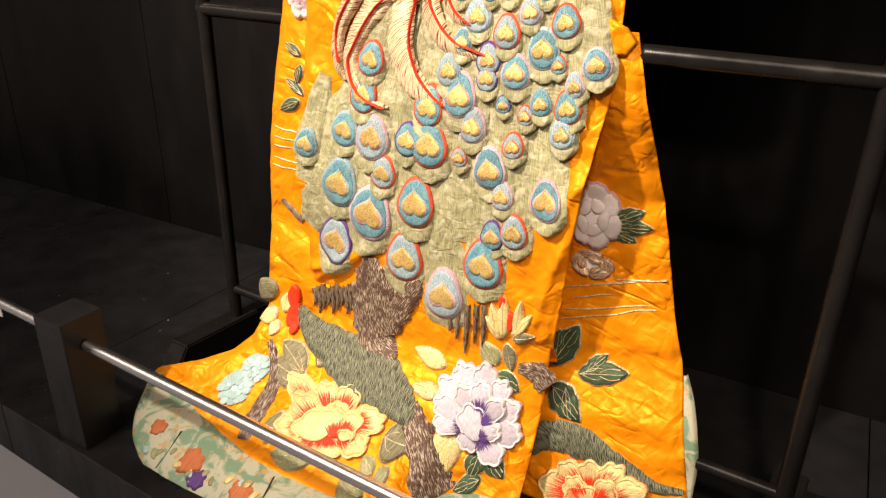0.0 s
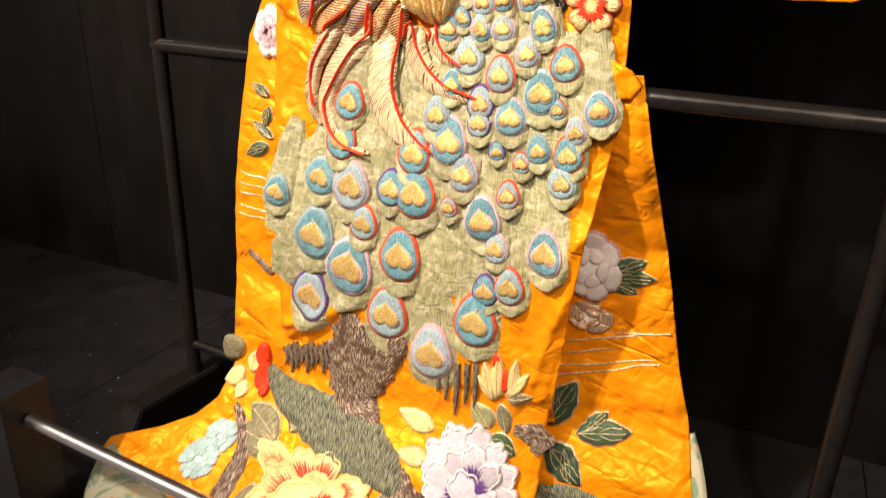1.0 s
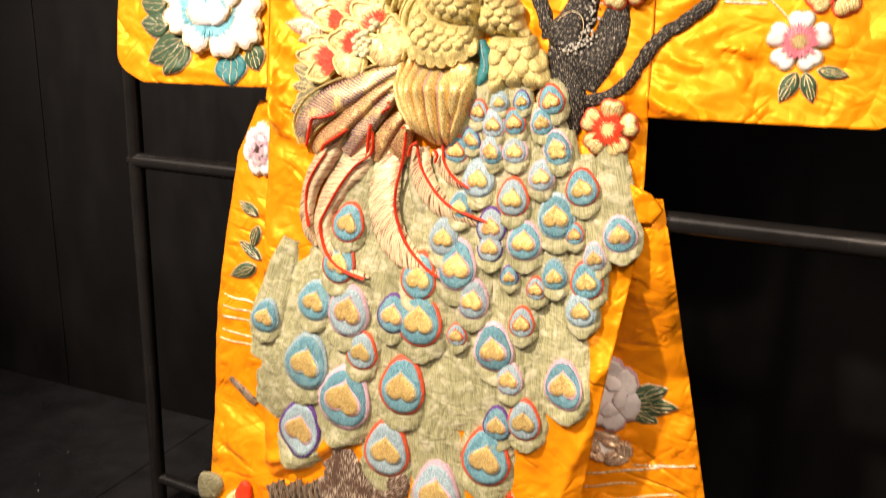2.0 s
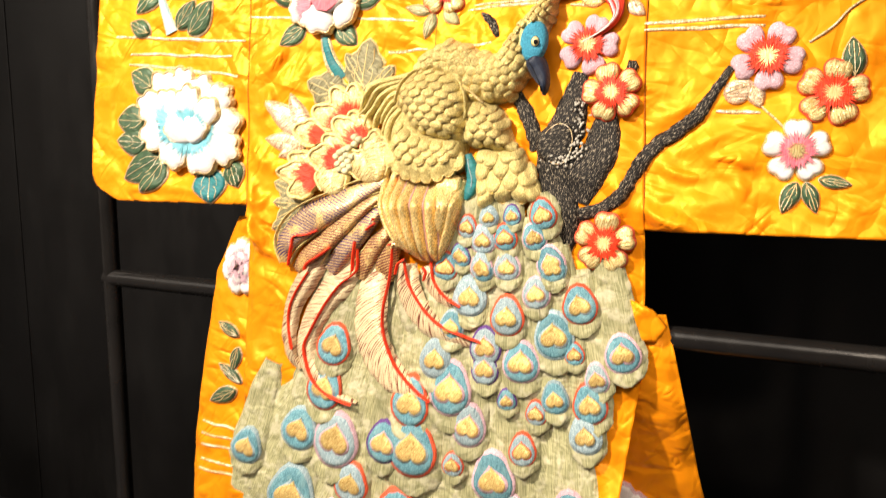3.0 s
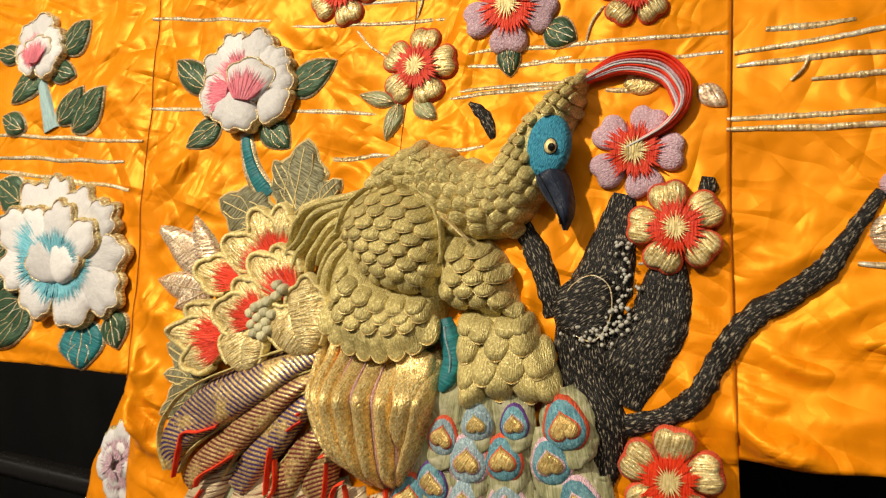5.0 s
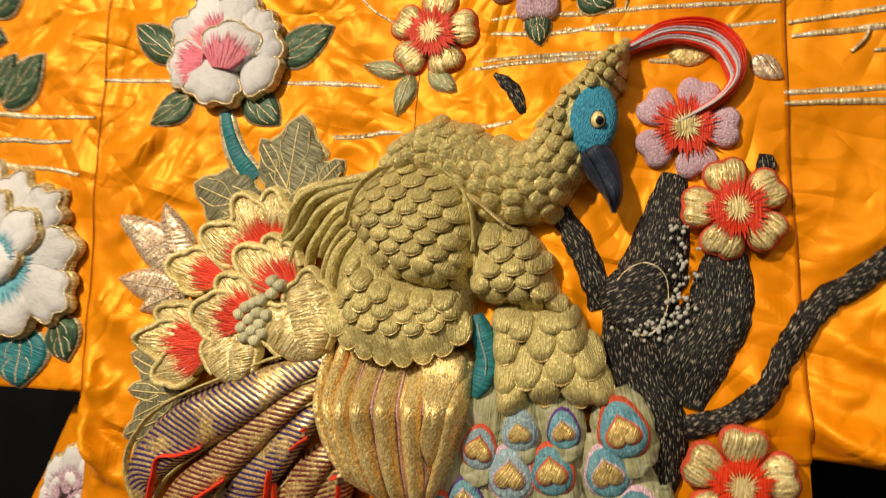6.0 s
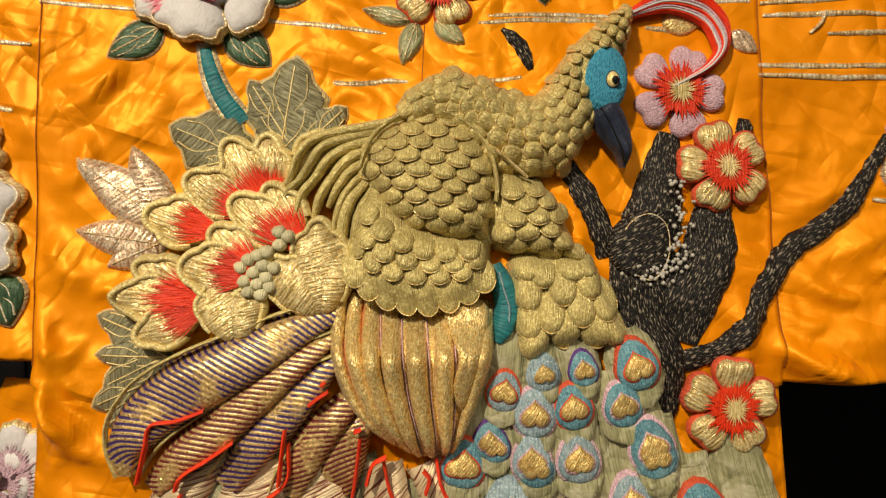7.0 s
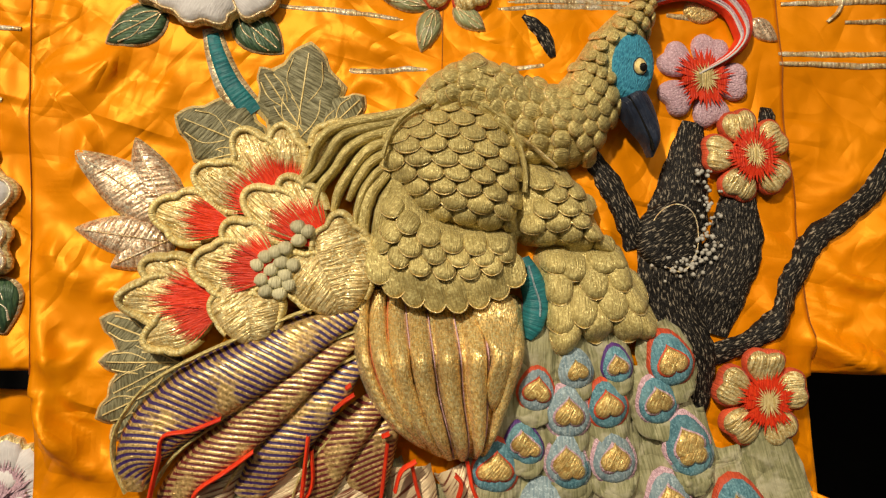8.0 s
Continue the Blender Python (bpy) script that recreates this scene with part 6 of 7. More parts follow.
cord("red_cord", [(-0.1124, 1.0467), (-0.1145, 1.0291), (-0.1178, 1.0007)], 0.0033, RED, kimono, 0.0325, front_y, "twisted red cord between fan feathers")
cord("red_cord", [(-0.0780, 1.0758), (-0.0872, 1.0697), (-0.0938, 1.0645)], 0.0033, RED, kimono, 0.0325, front_y, "twisted red cord between fan feathers")
cord("red_cord", [(-0.0804, 1.0833), (-0.0846, 1.0801)], 0.0033, RED, kimono, 0.0325, front_y, "twisted red cord between fan feathers")
cord("red_cord", [(-0.0521, 1.0459), (-0.0580, 1.0436)], 0.0033, RED, kimono, 0.0325, front_y, "twisted red cord between fan feathers")
cord("red_cord", [(-0.0321, 1.0237), (-0.0431, 1.0166), (-0.0482, 1.0004)], 0.0033, RED, kimono, 0.0325, front_y, "twisted red cord between fan feathers")
cord("red_cord", [(-0.0038, 1.0133), (0.0017, 1.0061), (-0.0010, 0.9946)], 0.0033, RED, kimono, 0.0325, front_y, "twisted red cord between fan feathers")

# large gold and red peony behind the bird
big_peony = petal_flower(((-0.108, 1.246, -0.088, 1.282, 0.037, 0), (-0.132, 1.224, -0.136, 1.278, 0.037, 0.56), (-0.134, 1.222, -0.168, 1.274, 0.039, 0.63), (-0.143, 1.215, -0.199, 1.244, 0.041, 0.63), (-0.173, 1.200, -0.228, 1.214, 0.044, 0.7), (-0.183, 1.150, -0.235, 1.172, 0.033, 0.63), (-0.183, 1.146, -0.249, 1.147, 0.040, 0.7), (-0.182, 1.137, -0.231, 1.116, 0.036, 0.63), (-0.102, 1.191, -0.132, 1.236, 0.037, 0.7), (-0.106, 1.188, -0.160, 1.226, 0.041, 0.7), (-0.138, 1.171, -0.175, 1.201, 0.036, 0.7), (-0.138, 1.167, -0.198, 1.172, 0.046, 0.7)), GOLD_PALE, RED, HEART, CREAM_GOLD, "large gold peony with red stitched petal feet", lift=0.006, lobes=2, cord_width=0.0080)
for foot_x, foot_z, tip_x, tip_z, wide in ((-0.157, 1.113, -0.175, 1.158, 0.039), (-0.150, 1.113, -0.148, 1.154, 0.035), (-0.090, 1.133, -0.126, 1.178, 0.043), (-0.088, 1.133, -0.090, 1.208, 0.048), (-0.085, 1.133, -0.071, 1.189, 0.032)):
    a, ln = math.degrees(math.atan2(tip_x - foot_x, tip_z - foot_z)), math.hypot(tip_x - foot_x, tip_z - foot_z)
    pad("front_petal", turned(petal_shape(ln, wide * 0.5, 3, 0.16, 40), foot_x, foot_z, a), 0.008, GOLD_PALE, big_peony, 0.021, front_y, a + 75, rings=6, puff=3.0)
    petal_rim(ln, wide * 0.49, foot_x, foot_z, a, CREAM_GOLD, big_peony, 0.0225)
for sx, sz in [(-0.1510, 1.1721), (-0.1448, 1.1784), (-0.1377, 1.1817), (-0.1479, 1.1615), (-0.1405, 1.1686), (-0.1330, 1.1741), (-0.1445, 1.1531), (-0.1370, 1.1593), (-0.1300, 1.1643), (-0.1340, 1.1509), (-0.1270, 1.1571), (-0.1237, 1.1719), (-0.1301, 1.1847), (-0.1196, 1.1910), (-0.1133, 1.1974), (-0.1205, 1.2009)]:
    pad("stamen", turned(drop_shape(0.0056, 0.3, 12), sx, sz, random.uniform(-120, -60)), 0.006, STAMEN, big_peony, 0.026, front_y, rings=3)

# the bird: padded regions, one lying over another, covered with stitched scales
def closed(pts, steps=6):
    """A smooth closed outline through a few points."""
    n = len(pts)
    out = []
    for i in range(n):
        a, b, c, d = (np.array(pts[(i + k) % n]) for k in (-1, 0, 1, 2))
        for k in range(steps):
            t = k / steps
            out.append(tuple(0.5 * (2 * b + (c - a) * t + (2 * a - 5 * b + 4 * c - d) * t * t + (3 * b - a - 3 * c + d) * t ** 3)))
    return out


class Cushion:
    """A padded region: full height inside, rounded down to its outline."""

    def __init__(self, pts, height, edge):
        self.outline = closed(pts)
        self.height, self.edge = height, edge
        self.a = np.array(self.outline)
        self.d = np.roll(self.a, -1, 0) - self.a
        self.middle = tuple(self.a.mean(0))

    def inside(self, x, z):
        a, b = self.a, self.a + self.d
        cut = (a[:, 1] > z) != (b[:, 1] > z)
        return bool((cut & (x < a[:, 0] + (z - a[:, 1]) * self.d[:, 0] / np.where(cut, self.d[:, 1], 1.0))).sum() % 2)

    def depth(self, x, z):
        """Distance inwards from the outline; negative outside."""
        q = np.array((x, z)) - self.a
        t = np.clip((q * self.d).sum(1) / ((self.d ** 2).sum(1) + 1e-12), 0, 1)
        far = float(np.sqrt(((q - self.d * t[:, None]) ** 2).sum(1).min()))
        return far if self.inside(x, z) else -far

    def up(self, x, z):
        d = self.depth(x, z)
        if d <= 0:
            return 0.0
        k = min(1.0, d / self.edge)
        return self.height * math.sqrt(1 - (1 - k) ** 2)


SHOULDER = Cushion([(-0.0570, 1.2556), (-0.0478, 1.2789), (-0.0267, 1.2968), (-0.0024, 1.3030), (0.0219, 1.2979), (0.0403, 1.2843), (0.0528, 1.2648), (0.0575, 1.2400), (0.0550, 1.2123), (0.0461, 1.1936), (0.0263, 1.1924), (0.0055, 1.1959), (-0.0160, 1.2033), (-0.0349, 1.2179), (-0.0451, 1.2339)], 0.044, 0.036)
BREAST = Cushion([(0.0531, 1.2493), (0.0691, 1.2539), (0.0893, 1.2468), (0.1070, 1.2325), (0.1149, 1.2111), (0.1245, 1.1897), (0.1254, 1.1782), (0.1029, 1.1806), (0.0782, 1.1829), (0.0538, 1.1874), (0.0432, 1.2102)], 0.036, 0.030)
LOWER_WING = Cushion([(-0.0444, 1.2452), (-0.0588, 1.2233), (-0.0659, 1.1930), (-0.0625, 1.1665), (-0.0473, 1.1472), (-0.0250, 1.1385), (-0.0022, 1.1352), (0.0209, 1.1384), (0.0395, 1.1476), (0.0504, 1.1591), (0.0528, 1.1839), (0.0520, 1.2036), (0.0232, 1.2080), (-0.0119, 1.2137)], 0.034, 0.022)
THIGH = Cushion([(0.0693, 1.1835), (0.1016, 1.1900), (0.1309, 1.1841), (0.1443, 1.1607), (0.1549, 1.1383), (0.1621, 1.1161), (0.1524, 1.1092), (0.1237, 1.1123), (0.1032, 1.1100), (0.0847, 1.0991), (0.0723, 1.1053), (0.0687, 1.1305), (0.0650, 1.1569)], 0.024, 0.018)
HUMP = Cushion([(-0.0506, 1.2850), (-0.0272, 1.3062), (-0.0063, 1.3267), (0.0153, 1.3405), (0.0367, 1.3358), (0.0529, 1.3184), (0.0683, 1.3103), (0.0704, 1.2850), (0.0593, 1.2634), (0.0212, 1.2890), (-0.0193, 1.2908)], 0.031, 0.026)
BODY = (SHOULDER, BREAST, LOWER_WING, THIGH, HUMP)


bird = None
for region in BODY:
    made = pad("bird_motif" if bird is None else "padding", region.outline, 0.0, SAGE, bird or kimono, lambda x, z: region.up(x, z) * 0.97, front_y, 0, "padded sage and gold bird with overlapping scales" if bird is None else "", 9, region.middle)
    bird = bird or made


def scale(x, z, w, l, lean, base, mat=SAGE, h=0.0042, over=0.0036):
    """One overlapping stitched feather scale with a gold rim; its lower end rides on the next row."""
    c, s = math.cos(radians(lean)), math.sin(radians(lean))

    def lift(px, pz):
        down = -((px - x) * s + (pz - z) * c) / l
        return base(px, pz) + over * (down + 0.15)

    ob = pad("scale", turned(scale_shape(w, l), x, z, lean), h, mat, bird, lift, front_y, lean, rings=4, puff=2.7)
    rim = [(0.5 * w * math.sin(a), 0.5 * l * math.cos(a)) for a in (1.9, 2.5, math.pi, 3.78, 4.38)]
    cord("rim", turned(rim, x, z, lean), 0.0013, GOLD_PALE, bird, lambda px, pz: lift(px, pz) + 0.0010, front_y, steps=3)
    return ob


def scale_field(k, w, l, lean, step=0.66, bend=0.0, inset=0.003):
    """Rows of scales over one region where no earlier region covers it; bend lowers the ends of the rows."""
    region = BODY[k]
    cx, cz = region.middle
    m = 0.085
    row, v = 0, m
    while v > -m:
        u = -m + (w * 0.5 if row % 2 else 0)
        while u < m:
            px, pz = turned([(u + random.uniform(-0.0008, 0.0008), v - bend * u * u)], cx, cz, lean)[0]
            if region.depth(px, pz) > inset and not any(BODY[j].depth(px, pz) > -0.002 for j in range(k)):
                g = random.uniform(0.93, 1.08)
                scale(px, pz, w * g * 1.04, l * g, lean + 2 * bend * u * 40 + random.uniform(-6, 6), lambda q, r: max(region.up(q, r), region.height * 0.35), h=0.0052, over=0.0085)
            u += w
        v -= l * step
        row += 1


scale_field(0, 0.0200, 0.0160, 6, 0.68, 2.2)
scale_field(1, 0.0190, 0.0165, -6, 0.68, 1.0)
scale_field(4, 0.0175, 0.0165, -28, 0.70)
# thigh: columns of long rounded feathers, the lowest first
for cx, cz, w, l, lean in [(0.0864, 1.1188, 0.0235, 0.04, 8), (0.1109, 1.128, 0.024, 0.04, 0), (0.1355, 1.1281, 0.026, 0.04, -10), (0.1503, 1.1276, 0.022, 0.036, -20), (0.0815, 1.1359, 0.022, 0.038, 8), (0.0993, 1.141, 0.023, 0.038, 4), (0.1225, 1.1457, 0.024, 0.038, -6), (0.1428, 1.1489, 0.024, 0.036, -18), (0.0808, 1.1564, 0.022, 0.034, 8), (0.1085, 1.1606, 0.023, 0.034, 2), (0.1299, 1.1652, 0.023, 0.032, -12), (0.0925, 1.1698, 0.022, 0.024, 6), (0.116, 1.1739, 0.022, 0.022, -4), (0.0784, 1.1742, 0.021, 0.022, 8), (0.1283, 1.1761, 0.018, 0.02, -14)]:
    scale(cx, cz, w * 1.08, l, lean, lambda q, r: max(THIGH.up(q, r), 0.010), h=0.0070, over=0.3 * l)
# lower wing: a hanging row of long flat feathers, then rows of coverts that curve with its rim
for (tx, tz), (hx, hz) in zip([(-0.0583, 1.1591), (-0.0465, 1.1493), (-0.0312, 1.1420), (-0.0150, 1.1384), (0.0017, 1.1378), (0.0182, 1.1406), (0.0331, 1.1468), (0.0451, 1.1556)], [(-0.0607, 1.1837), (-0.0514, 1.1777), (-0.0403, 1.1734), (-0.0258, 1.1699), (-0.0086, 1.1680), (0.0096, 1.1688), (0.0271, 1.1721), (0.0417, 1.1789)]):
    ln = math.hypot(tx - hx, tz - hz)
    scale((tx + hx) / 2, (tz + hz) / 2, 0.0215, ln * 1.15, math.degrees(math.atan2(hx - tx, hz - tz)), lambda q, r: max(LOWER_WING.up(q, r), 0.028), h=0.0034, over=0.005)
for k, (row, w, l) in enumerate((([(-0.0607, 1.1909), (-0.0407, 1.1772), (-0.0150, 1.1706), (0.0131, 1.1713), (0.0430, 1.1776)], 0.0185, 0.019), ([(-0.0576, 1.2059), (-0.0376, 1.1887), (-0.0106, 1.1809), (0.0177, 1.1799), (0.0449, 1.1841)], 0.0190, 0.019), ([(-0.0511, 1.2188), (-0.0319, 1.2007), (-0.0061, 1.1907), (0.0200, 1.1885), (0.0451, 1.1906)], 0.0190, 0.019))):
    line = spline(row, 12)
    travel = w * (0.25 if k % 2 else 0.75)
    for a, b in zip(line, line[1:]):
        travel += math.hypot(*(b - a))
        if travel < w * 0.92:
            continue
        travel = 0.0
        if SHOULDER.depth(a[0], a[1]) < 0.001:
            scale(a[0], a[1], w, l, math.degrees(math.atan2(b[1] - a[1], b[0] - a[0])) * -0.8, lambda q, r: max(LOWER_WING.up(q, r), 0.016), h=0.0048, over=0.0085)
# narrow bands folded beside the wing
for pts in ([(-0.0507, 1.2461, 0.0099), (-0.0663, 1.2260, 0.0115), (-0.0721, 1.2016, 0.0115), (-0.0695, 1.1797, 0.0096), (-0.0635, 1.1622, 0.0061)], [(-0.0465, 1.2376, 0.0079), (-0.0563, 1.2191, 0.0105), (-0.0607, 1.1973, 0.0104), (-0.0591, 1.1778, 0.0069)]):
    ribbon("covert_band", pts, 0.008, SAGE, bird, 0.016, front_y, "", 6, 0.15)
cord("wing_cord", [(-0.0570, 1.2535), (-0.0479, 1.2778), (-0.0272, 1.2955), (-0.0032, 1.3015), (0.0207, 1.2965), (0.0388, 1.2831), (0.0502, 1.2639), (0.0545, 1.2425), (0.0537, 1.2273)], 0.0040, SAGE, bird, lambda x, z: max(SHOULDER.up(x, z), 0.026) + 0.0075, front_y)
cord("wing_cord", [(0.0533, 1.2695), (0.0660, 1.2588), (0.0792, 1.2473)], 0.0030, GOLD_PALE, bird, 0.036, front_y)

# neck and head
NECK = [(-0.022, 1.296, 0.030), (0.000, 1.309, 0.046), (0.030, 1.308, 0.058), (0.060, 1.288, 0.066), (0.092, 1.281, 0.068), (0.117, 1.308, 0.056), (0.137, 1.345, 0.046), (0.155, 1.373, 0.032), (0.168, 1.391, 0.014), (0.172, 1.397, 0.004)]
neck_line = spline(NECK, 8)


def neck_relief(x, z):
    near = min(neck_line, key=lambda p: math.hypot(x - p[0], z - p[1]) - 0.3 * p[2])
    d = math.hypot(x - near[0], z - near[1]) / max(0.002, near[2] / 2)
    return 0.006 + 0.027 * math.sqrt(max(0.0, 1 - d * d)) * sm(0.0, 0.03, near[2])


neck = ribbon("neck", NECK, 0.026, SAGE, bird, 0.006, front_y, "", 6, across=12)
travel, k = 0.0, 0
for a, b in zip(neck_line, neck_line[1:]):
    travel += math.hypot(b[0] - a[0], b[1] - a[1])
    if travel < 0.0090:
        continue
    travel, k = 0.0, k + 1
    dx, dz = b[0] - a[0], b[1] - a[1]
    ln = math.hypot(dx, dz)
    dx, dz = dx / ln, dz / ln
    w = 0.0138 if a[0] < 0.12 else 0.0088
    m = int(a[2] / w)
    for j in range(m + 1):
        s = (j - m / 2 + (0.25 if k % 2 else -0.25)) * w
        if abs(s) < a[2] * 0.50:
            px, pz = a[0] - dz * s, a[1] + dx * s
            if math.hypot((px - 0.146) / 0.020, (pz - 1.330) / 0.030) < 1:
                continue
            scale(px, pz, w * 1.10, w * 1.22, math.degrees(math.atan2(dx, dz)) * 0.95, neck_relief, h=0.0042, over=0.0060)

pad("face", turned([(0.0190 * math.sin(a), 0.029 * math.cos(a)) for a in np.arange(0, 6.28, 0.26)], 0.1455, 1.330, 6), 0.009, SKY, bird, lambda x, z: 0.0285, front_y, 20, "turquoise stitched face", 6)
pad("eye_rim", turned(drop_shape(0.0080, 0.12, 20, 0.85), 0.1495, 1.3285, 0), 0.003, NAVY, bird, 0.0360, front_y)
pad("eye_white", turned(drop_shape(0.0066, 0.12, 20, 0.85), 0.1495, 1.3285, 0), 0.0035, CREAM, bird, 0.0375, front_y)
pad("pupil", turned(drop_shape(0.0036, 0.0, 16, 0.9), 0.1510, 1.3278, 0), 0.0030, BLACK_BEAD, bird, 0.0405, front_y)
ribbon("beak", [(0.138, 1.312, 0.016), (0.146, 1.304, 0.028), (0.154, 1.290, 0.026), (0.161, 1.273, 0.016), (0.1615, 1.257, 0.003)], 0.014, NAVY, bird, 0.024, front_y, "dark navy curved beak", 6)
cord("beak_line", [(0.140, 1.305), (0.149, 1.290), (0.157, 1.273), (0.160, 1.262)], 0.0018, BLACK_BEAD, bird, 0.0372, front_y)

# crest of looped cords
for j, (mat, o) in enumerate(((RED, 0.0), (RED, 0.003), (RED, 0.0058), (LILAC, 0.0085), (WHITE, 0.0112), (RED, 0.0135), (LILAC, 0.016), (WHITE, 0.018), (RED, 0.020))):
    t = o / 0.020
    arc = [(0.168, 1.392 - 0.004 * t), (0.198 + 0.008 * t, 1.411 - 0.015 * t), (0.234 + 0.002 * t, 1.412 - 0.026 * t), (0.257 - 0.010 * t, 1.393 - 0.026 * t), (0.259 - 0.012 * t, 1.366 - 0.008 * t), (0.243 - 0.008 * t, 1.345), (0.212 - 0.004 * t, 1.329)]
    if j in (1, 3, 6):
        arc = arc[:-1]
    cord("crest_cord", arc, 0.0031, mat, bird, 0.010 + 0.004 * (1 - abs(2 * t - 1)), front_y, "looped silk crest cord", 0.0036, 7)

# tuft of curled side feathers, like a hand of padded cords
for strand in ([(-0.0305, 1.2943, 0.0090), (-0.0550, 1.2881, 0.0108), (-0.0792, 1.2834, 0.0106), (-0.0989, 1.2756, 0.0088), (-0.1093, 1.2621, 0.0071), (-0.1161, 1.2431, 0.0079), (-0.1289, 1.2321, 0.0052)],
               [(-0.0372, 1.2870, 0.0099), (-0.0639, 1.2804, 0.0107), (-0.0880, 1.2721, 0.0097), (-0.0989, 1.2565, 0.0088), (-0.1075, 1.2432, 0.0079), (-0.1182, 1.2322, 0.0086), (-0.1194, 1.2156, 0.0060)],
               [(-0.0418, 1.2793, 0.0098), (-0.0661, 1.2723, 0.0107), (-0.0836, 1.2610, 0.0097), (-0.0945, 1.2454, 0.0087), (-0.1053, 1.2322, 0.0087), (-0.1108, 1.2104, 0.0069), (-0.1137, 1.1888, 0.0039)],
               [(-0.0462, 1.2702, 0.0098), (-0.0661, 1.2625, 0.0106), (-0.0793, 1.2477, 0.0097), (-0.0902, 1.2301, 0.0087), (-0.0953, 1.2126, 0.0060)],
               [(-0.0507, 1.2613, 0.0098), (-0.0662, 1.2509, 0.0098), (-0.0762, 1.2367, 0.0088), (-0.0837, 1.2213, 0.0052)],
               [(-0.0530, 1.2501, 0.0080), (-0.0631, 1.2412, 0.0080), (-0.0728, 1.2257, 0.0079), (-0.0780, 1.2017, 0.0061), (-0.0764, 1.1713, 0.0043)]):
    ribbon("side_feather", strand, 0.011, SAGE, bird, 0.014, front_y, "", 6, 0.10)

# gold lower wing of long folded strips, drawn together at the foot
LEG_TOP = 1.1348
LEG = Cushion([(-0.0763, 1.1567), (-0.0471, 1.1585), (-0.0039, 1.1496), (0.0399, 1.1491), (0.0582, 1.1368), (0.0539, 1.0977), (0.0435, 1.0635), (0.0301, 1.0298), (0.0213, 1.0191), (-0.0055, 1.0158), (-0.0276, 1.0252), (-0.0521, 1.0439), (-0.0697, 1.0683), (-0.0797, 1.1001), (-0.0814, 1.1335)], 0.046, 0.045)


def leg_up(x, z):
    """The leg swells below the wing that hangs over its upper end."""
    return LEG.up(x, z) * (0.25 + 0.75 * sm(LEG_TOP + 0.012, LEG_TOP - 0.035, z))


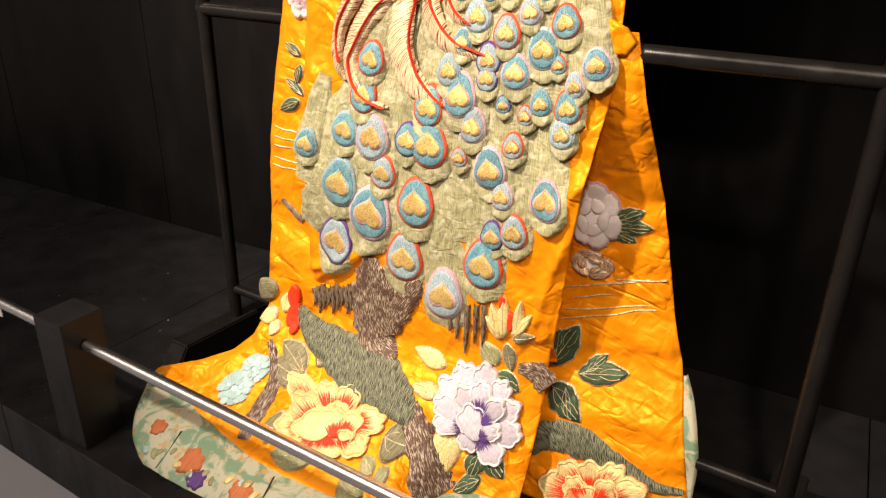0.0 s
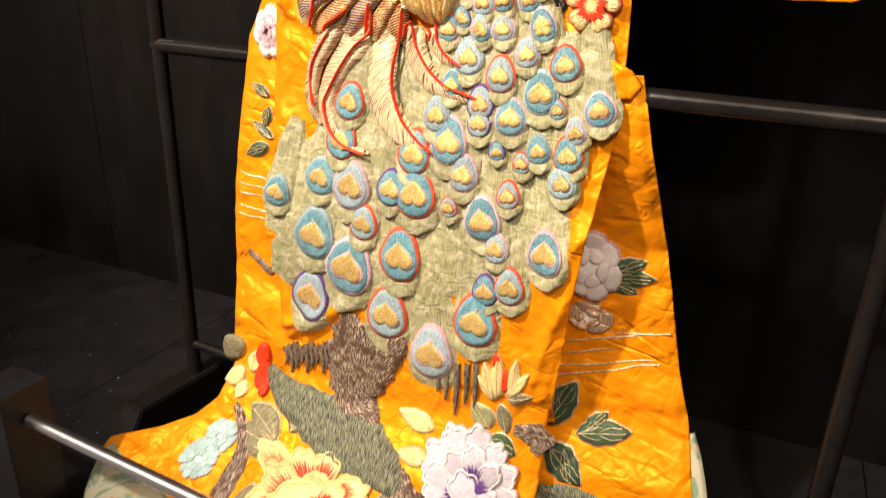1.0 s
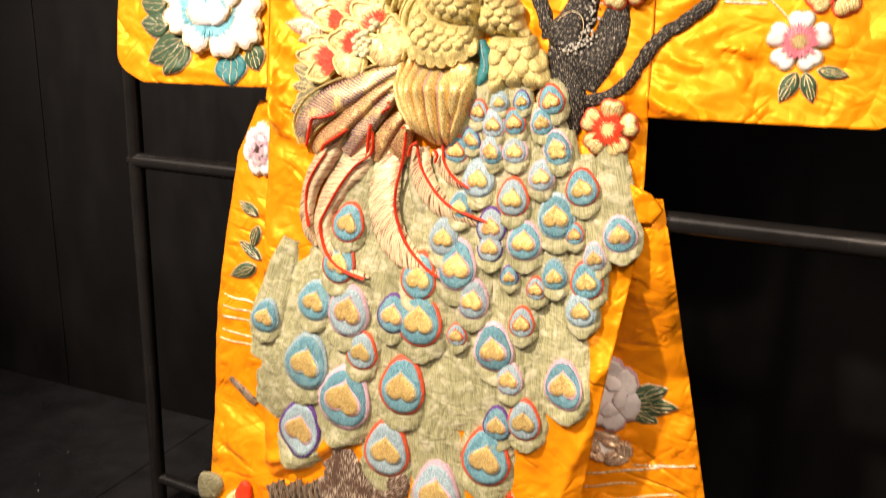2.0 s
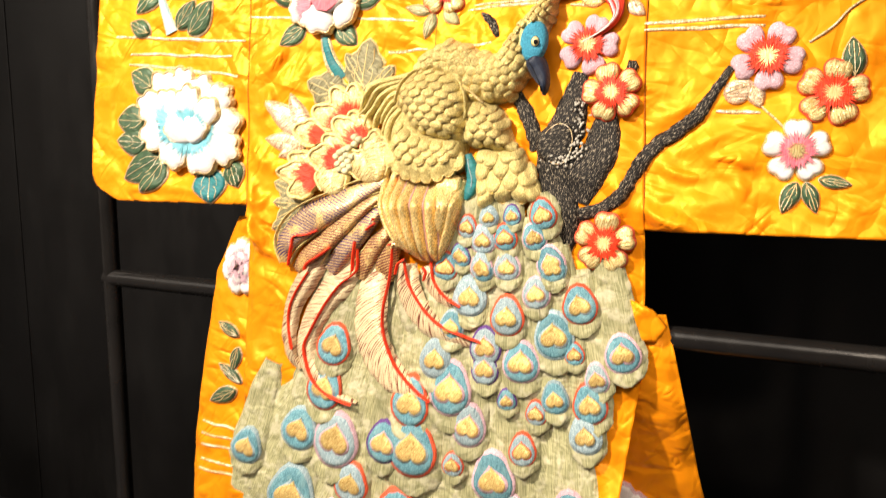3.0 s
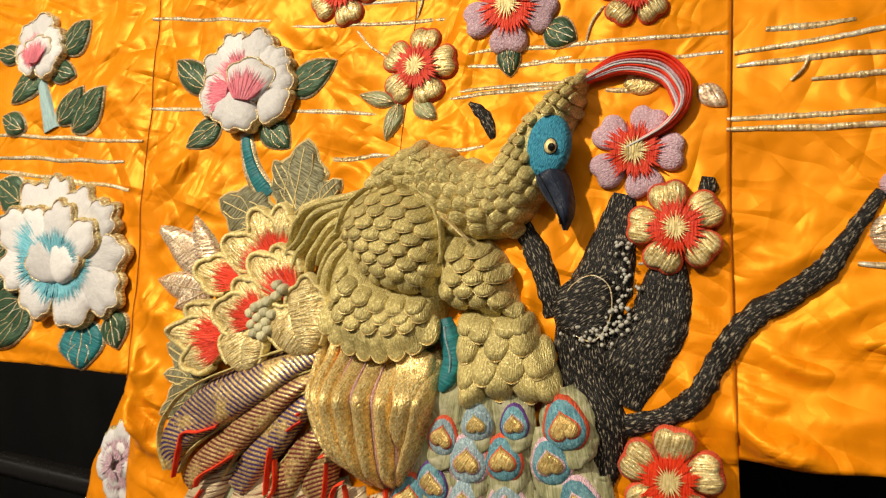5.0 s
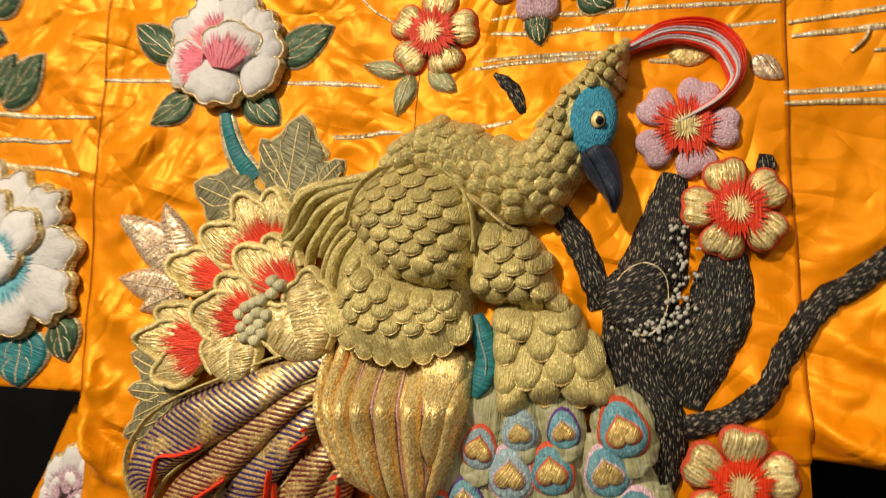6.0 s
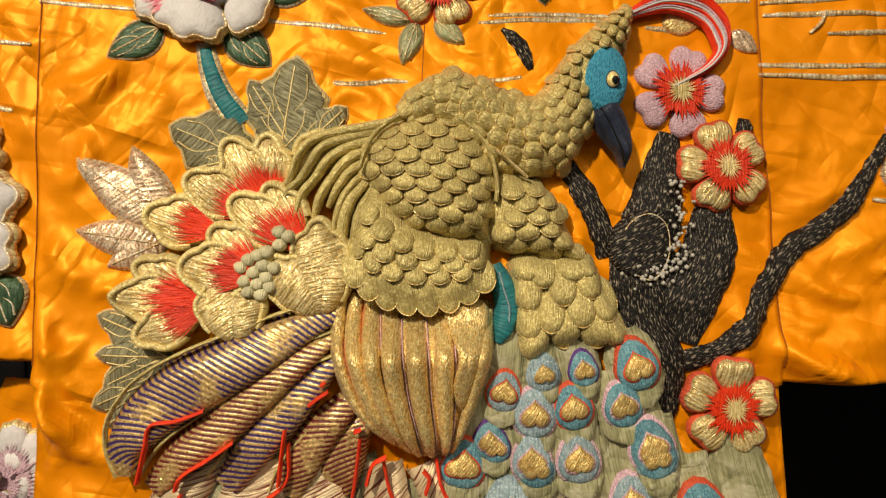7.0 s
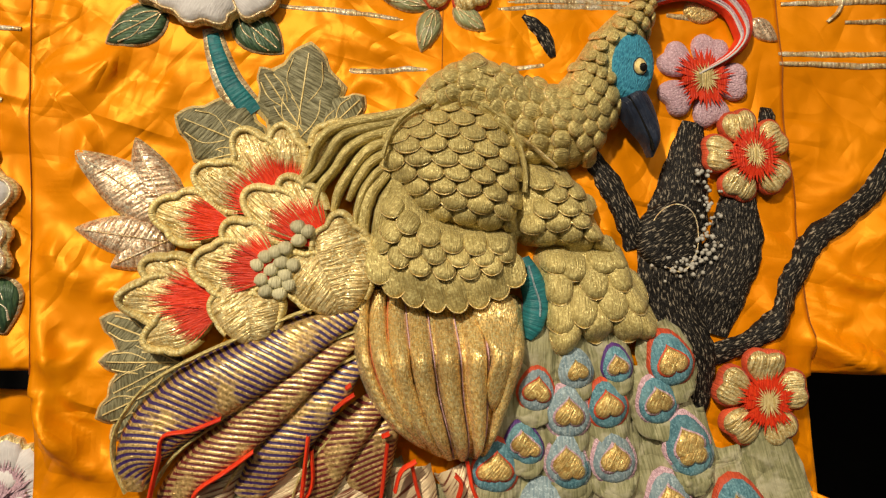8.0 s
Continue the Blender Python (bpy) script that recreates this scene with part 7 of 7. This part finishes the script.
pad("gold_padding", LEG.outline, 0.0, GOLD, bird, lambda x, z: leg_up(x, z) * 0.9, front_y, 0, "", 8, LEG.middle)
for strip in ([(-0.0705, 1.1574, 0.0151), (-0.0743, 1.1305, 0.0165), (-0.0727, 1.1019, 0.0165), (-0.0612, 1.0718, 0.0158), (-0.0431, 1.0482, 0.0124), (-0.0265, 1.0321, 0.0059)],
              [(-0.0592, 1.1519, 0.0150), (-0.0610, 1.1221, 0.0174), (-0.0553, 1.0933, 0.0175), (-0.0430, 1.0619, 0.0158), (-0.0265, 1.0338, 0.0075)],
              [(-0.0466, 1.1468, 0.0159), (-0.0460, 1.1178, 0.0183), (-0.0412, 1.0847, 0.0184), (-0.0293, 1.0532, 0.0150), (-0.0148, 1.0268, 0.0075)],
              [(-0.0298, 1.1403, 0.0168), (-0.0293, 1.1093, 0.0199), (-0.0245, 1.0760, 0.0192), (-0.0155, 1.0467, 0.0150), (-0.0064, 1.0225, 0.0075)],
              [(-0.0103, 1.1372, 0.0177), (-0.0091, 1.1048, 0.0208), (-0.0060, 1.0714, 0.0193), (0.0001, 1.0421, 0.0143), (0.0041, 1.0205, 0.0075)],
              [(0.0111, 1.1386, 0.0179), (0.0121, 1.1045, 0.0202), (0.0135, 1.0709, 0.0177), (0.0149, 1.0417, 0.0126), (0.0138, 1.0218, 0.0066)],
              [(0.0487, 1.1394, 0.0128), (0.0456, 1.1080, 0.0186), (0.0374, 1.0746, 0.0178), (0.0277, 1.0455, 0.0127), (0.0198, 1.0233, 0.0059)]):
    ribbon("gold_strip", [(px, pz, w * 0.86) for px, pz, w in strip], 0.0140, GOLD, bird, lambda x, z: max(leg_up(x, z), 0.012) * 0.94, front_y, "folded gold thread strip", 8, 0.10, 0.4, flat=1.5)
    cord("strip_edge", [(p[0] + p[2] * 0.46, p[1]) for p in strip], 0.0013, random.choice((LILAC, PINK_RUST)), bird, lambda x, z: max(leg_up(x, z), 0.012) * 0.94 + 0.0016, front_y)
pad("gold_flap", closed([(0.0127, 1.1348), (0.0278, 1.1478), (0.0468, 1.1435), (0.0484, 1.1261), (0.0413, 1.1017), (0.0339, 1.0770), (0.0262, 1.0615), (0.0189, 1.0815), (0.0234, 1.1060)]), 0.007, GOLD, bird, lambda x, z: max(leg_up(x, z), 0.02) + 0.003, front_y, 12, "loose gold flap", 5)
cord("flap_edge", [(0.0393, 1.1344), (0.0369, 1.1099), (0.0319, 1.0853), (0.0271, 1.0640)], 0.0042, SAGE_PALE, bird, lambda x, z: max(leg_up(x, z), 0.02) + 0.004, front_y)
ribbon("teal_feather", [(0.0551, 1.1768, 0.0090), (0.0601, 1.1612, 0.0188), (0.0650, 1.1435, 0.0214), (0.0613, 1.1238, 0.0177), (0.0564, 1.1130, 0.0070)], 0.006, TEAL, bird, 0.018, front_y, "teal feather between the wings")
cord("teal_vein", [(0.0572, 1.1703), (0.0613, 1.1549), (0.0654, 1.1417), (0.0651, 1.1308)], 0.0022, STEEL, bird, 0.0245, front_y)

# seams of the cloth
for side in (LEFT_PANEL, RIGHT_PANEL):
    cord("seam", [(lerp_table(side, z) * 1.0, z) for z in np.arange(1.09, 1.56, 0.05)], 0.0011, SEAM, kimono, 0.0012, front_y, "stitched seam between panel and sleeve", 0.0005)
cord("seam", [(-0.005 + 0.004 * math.sin(z * 9), z) for z in np.arange(1.33, 1.57, 0.04)], 0.0012, SEAM, kimono, 0.0015, front_y, "stitched centre seam of the back", 0.0006)
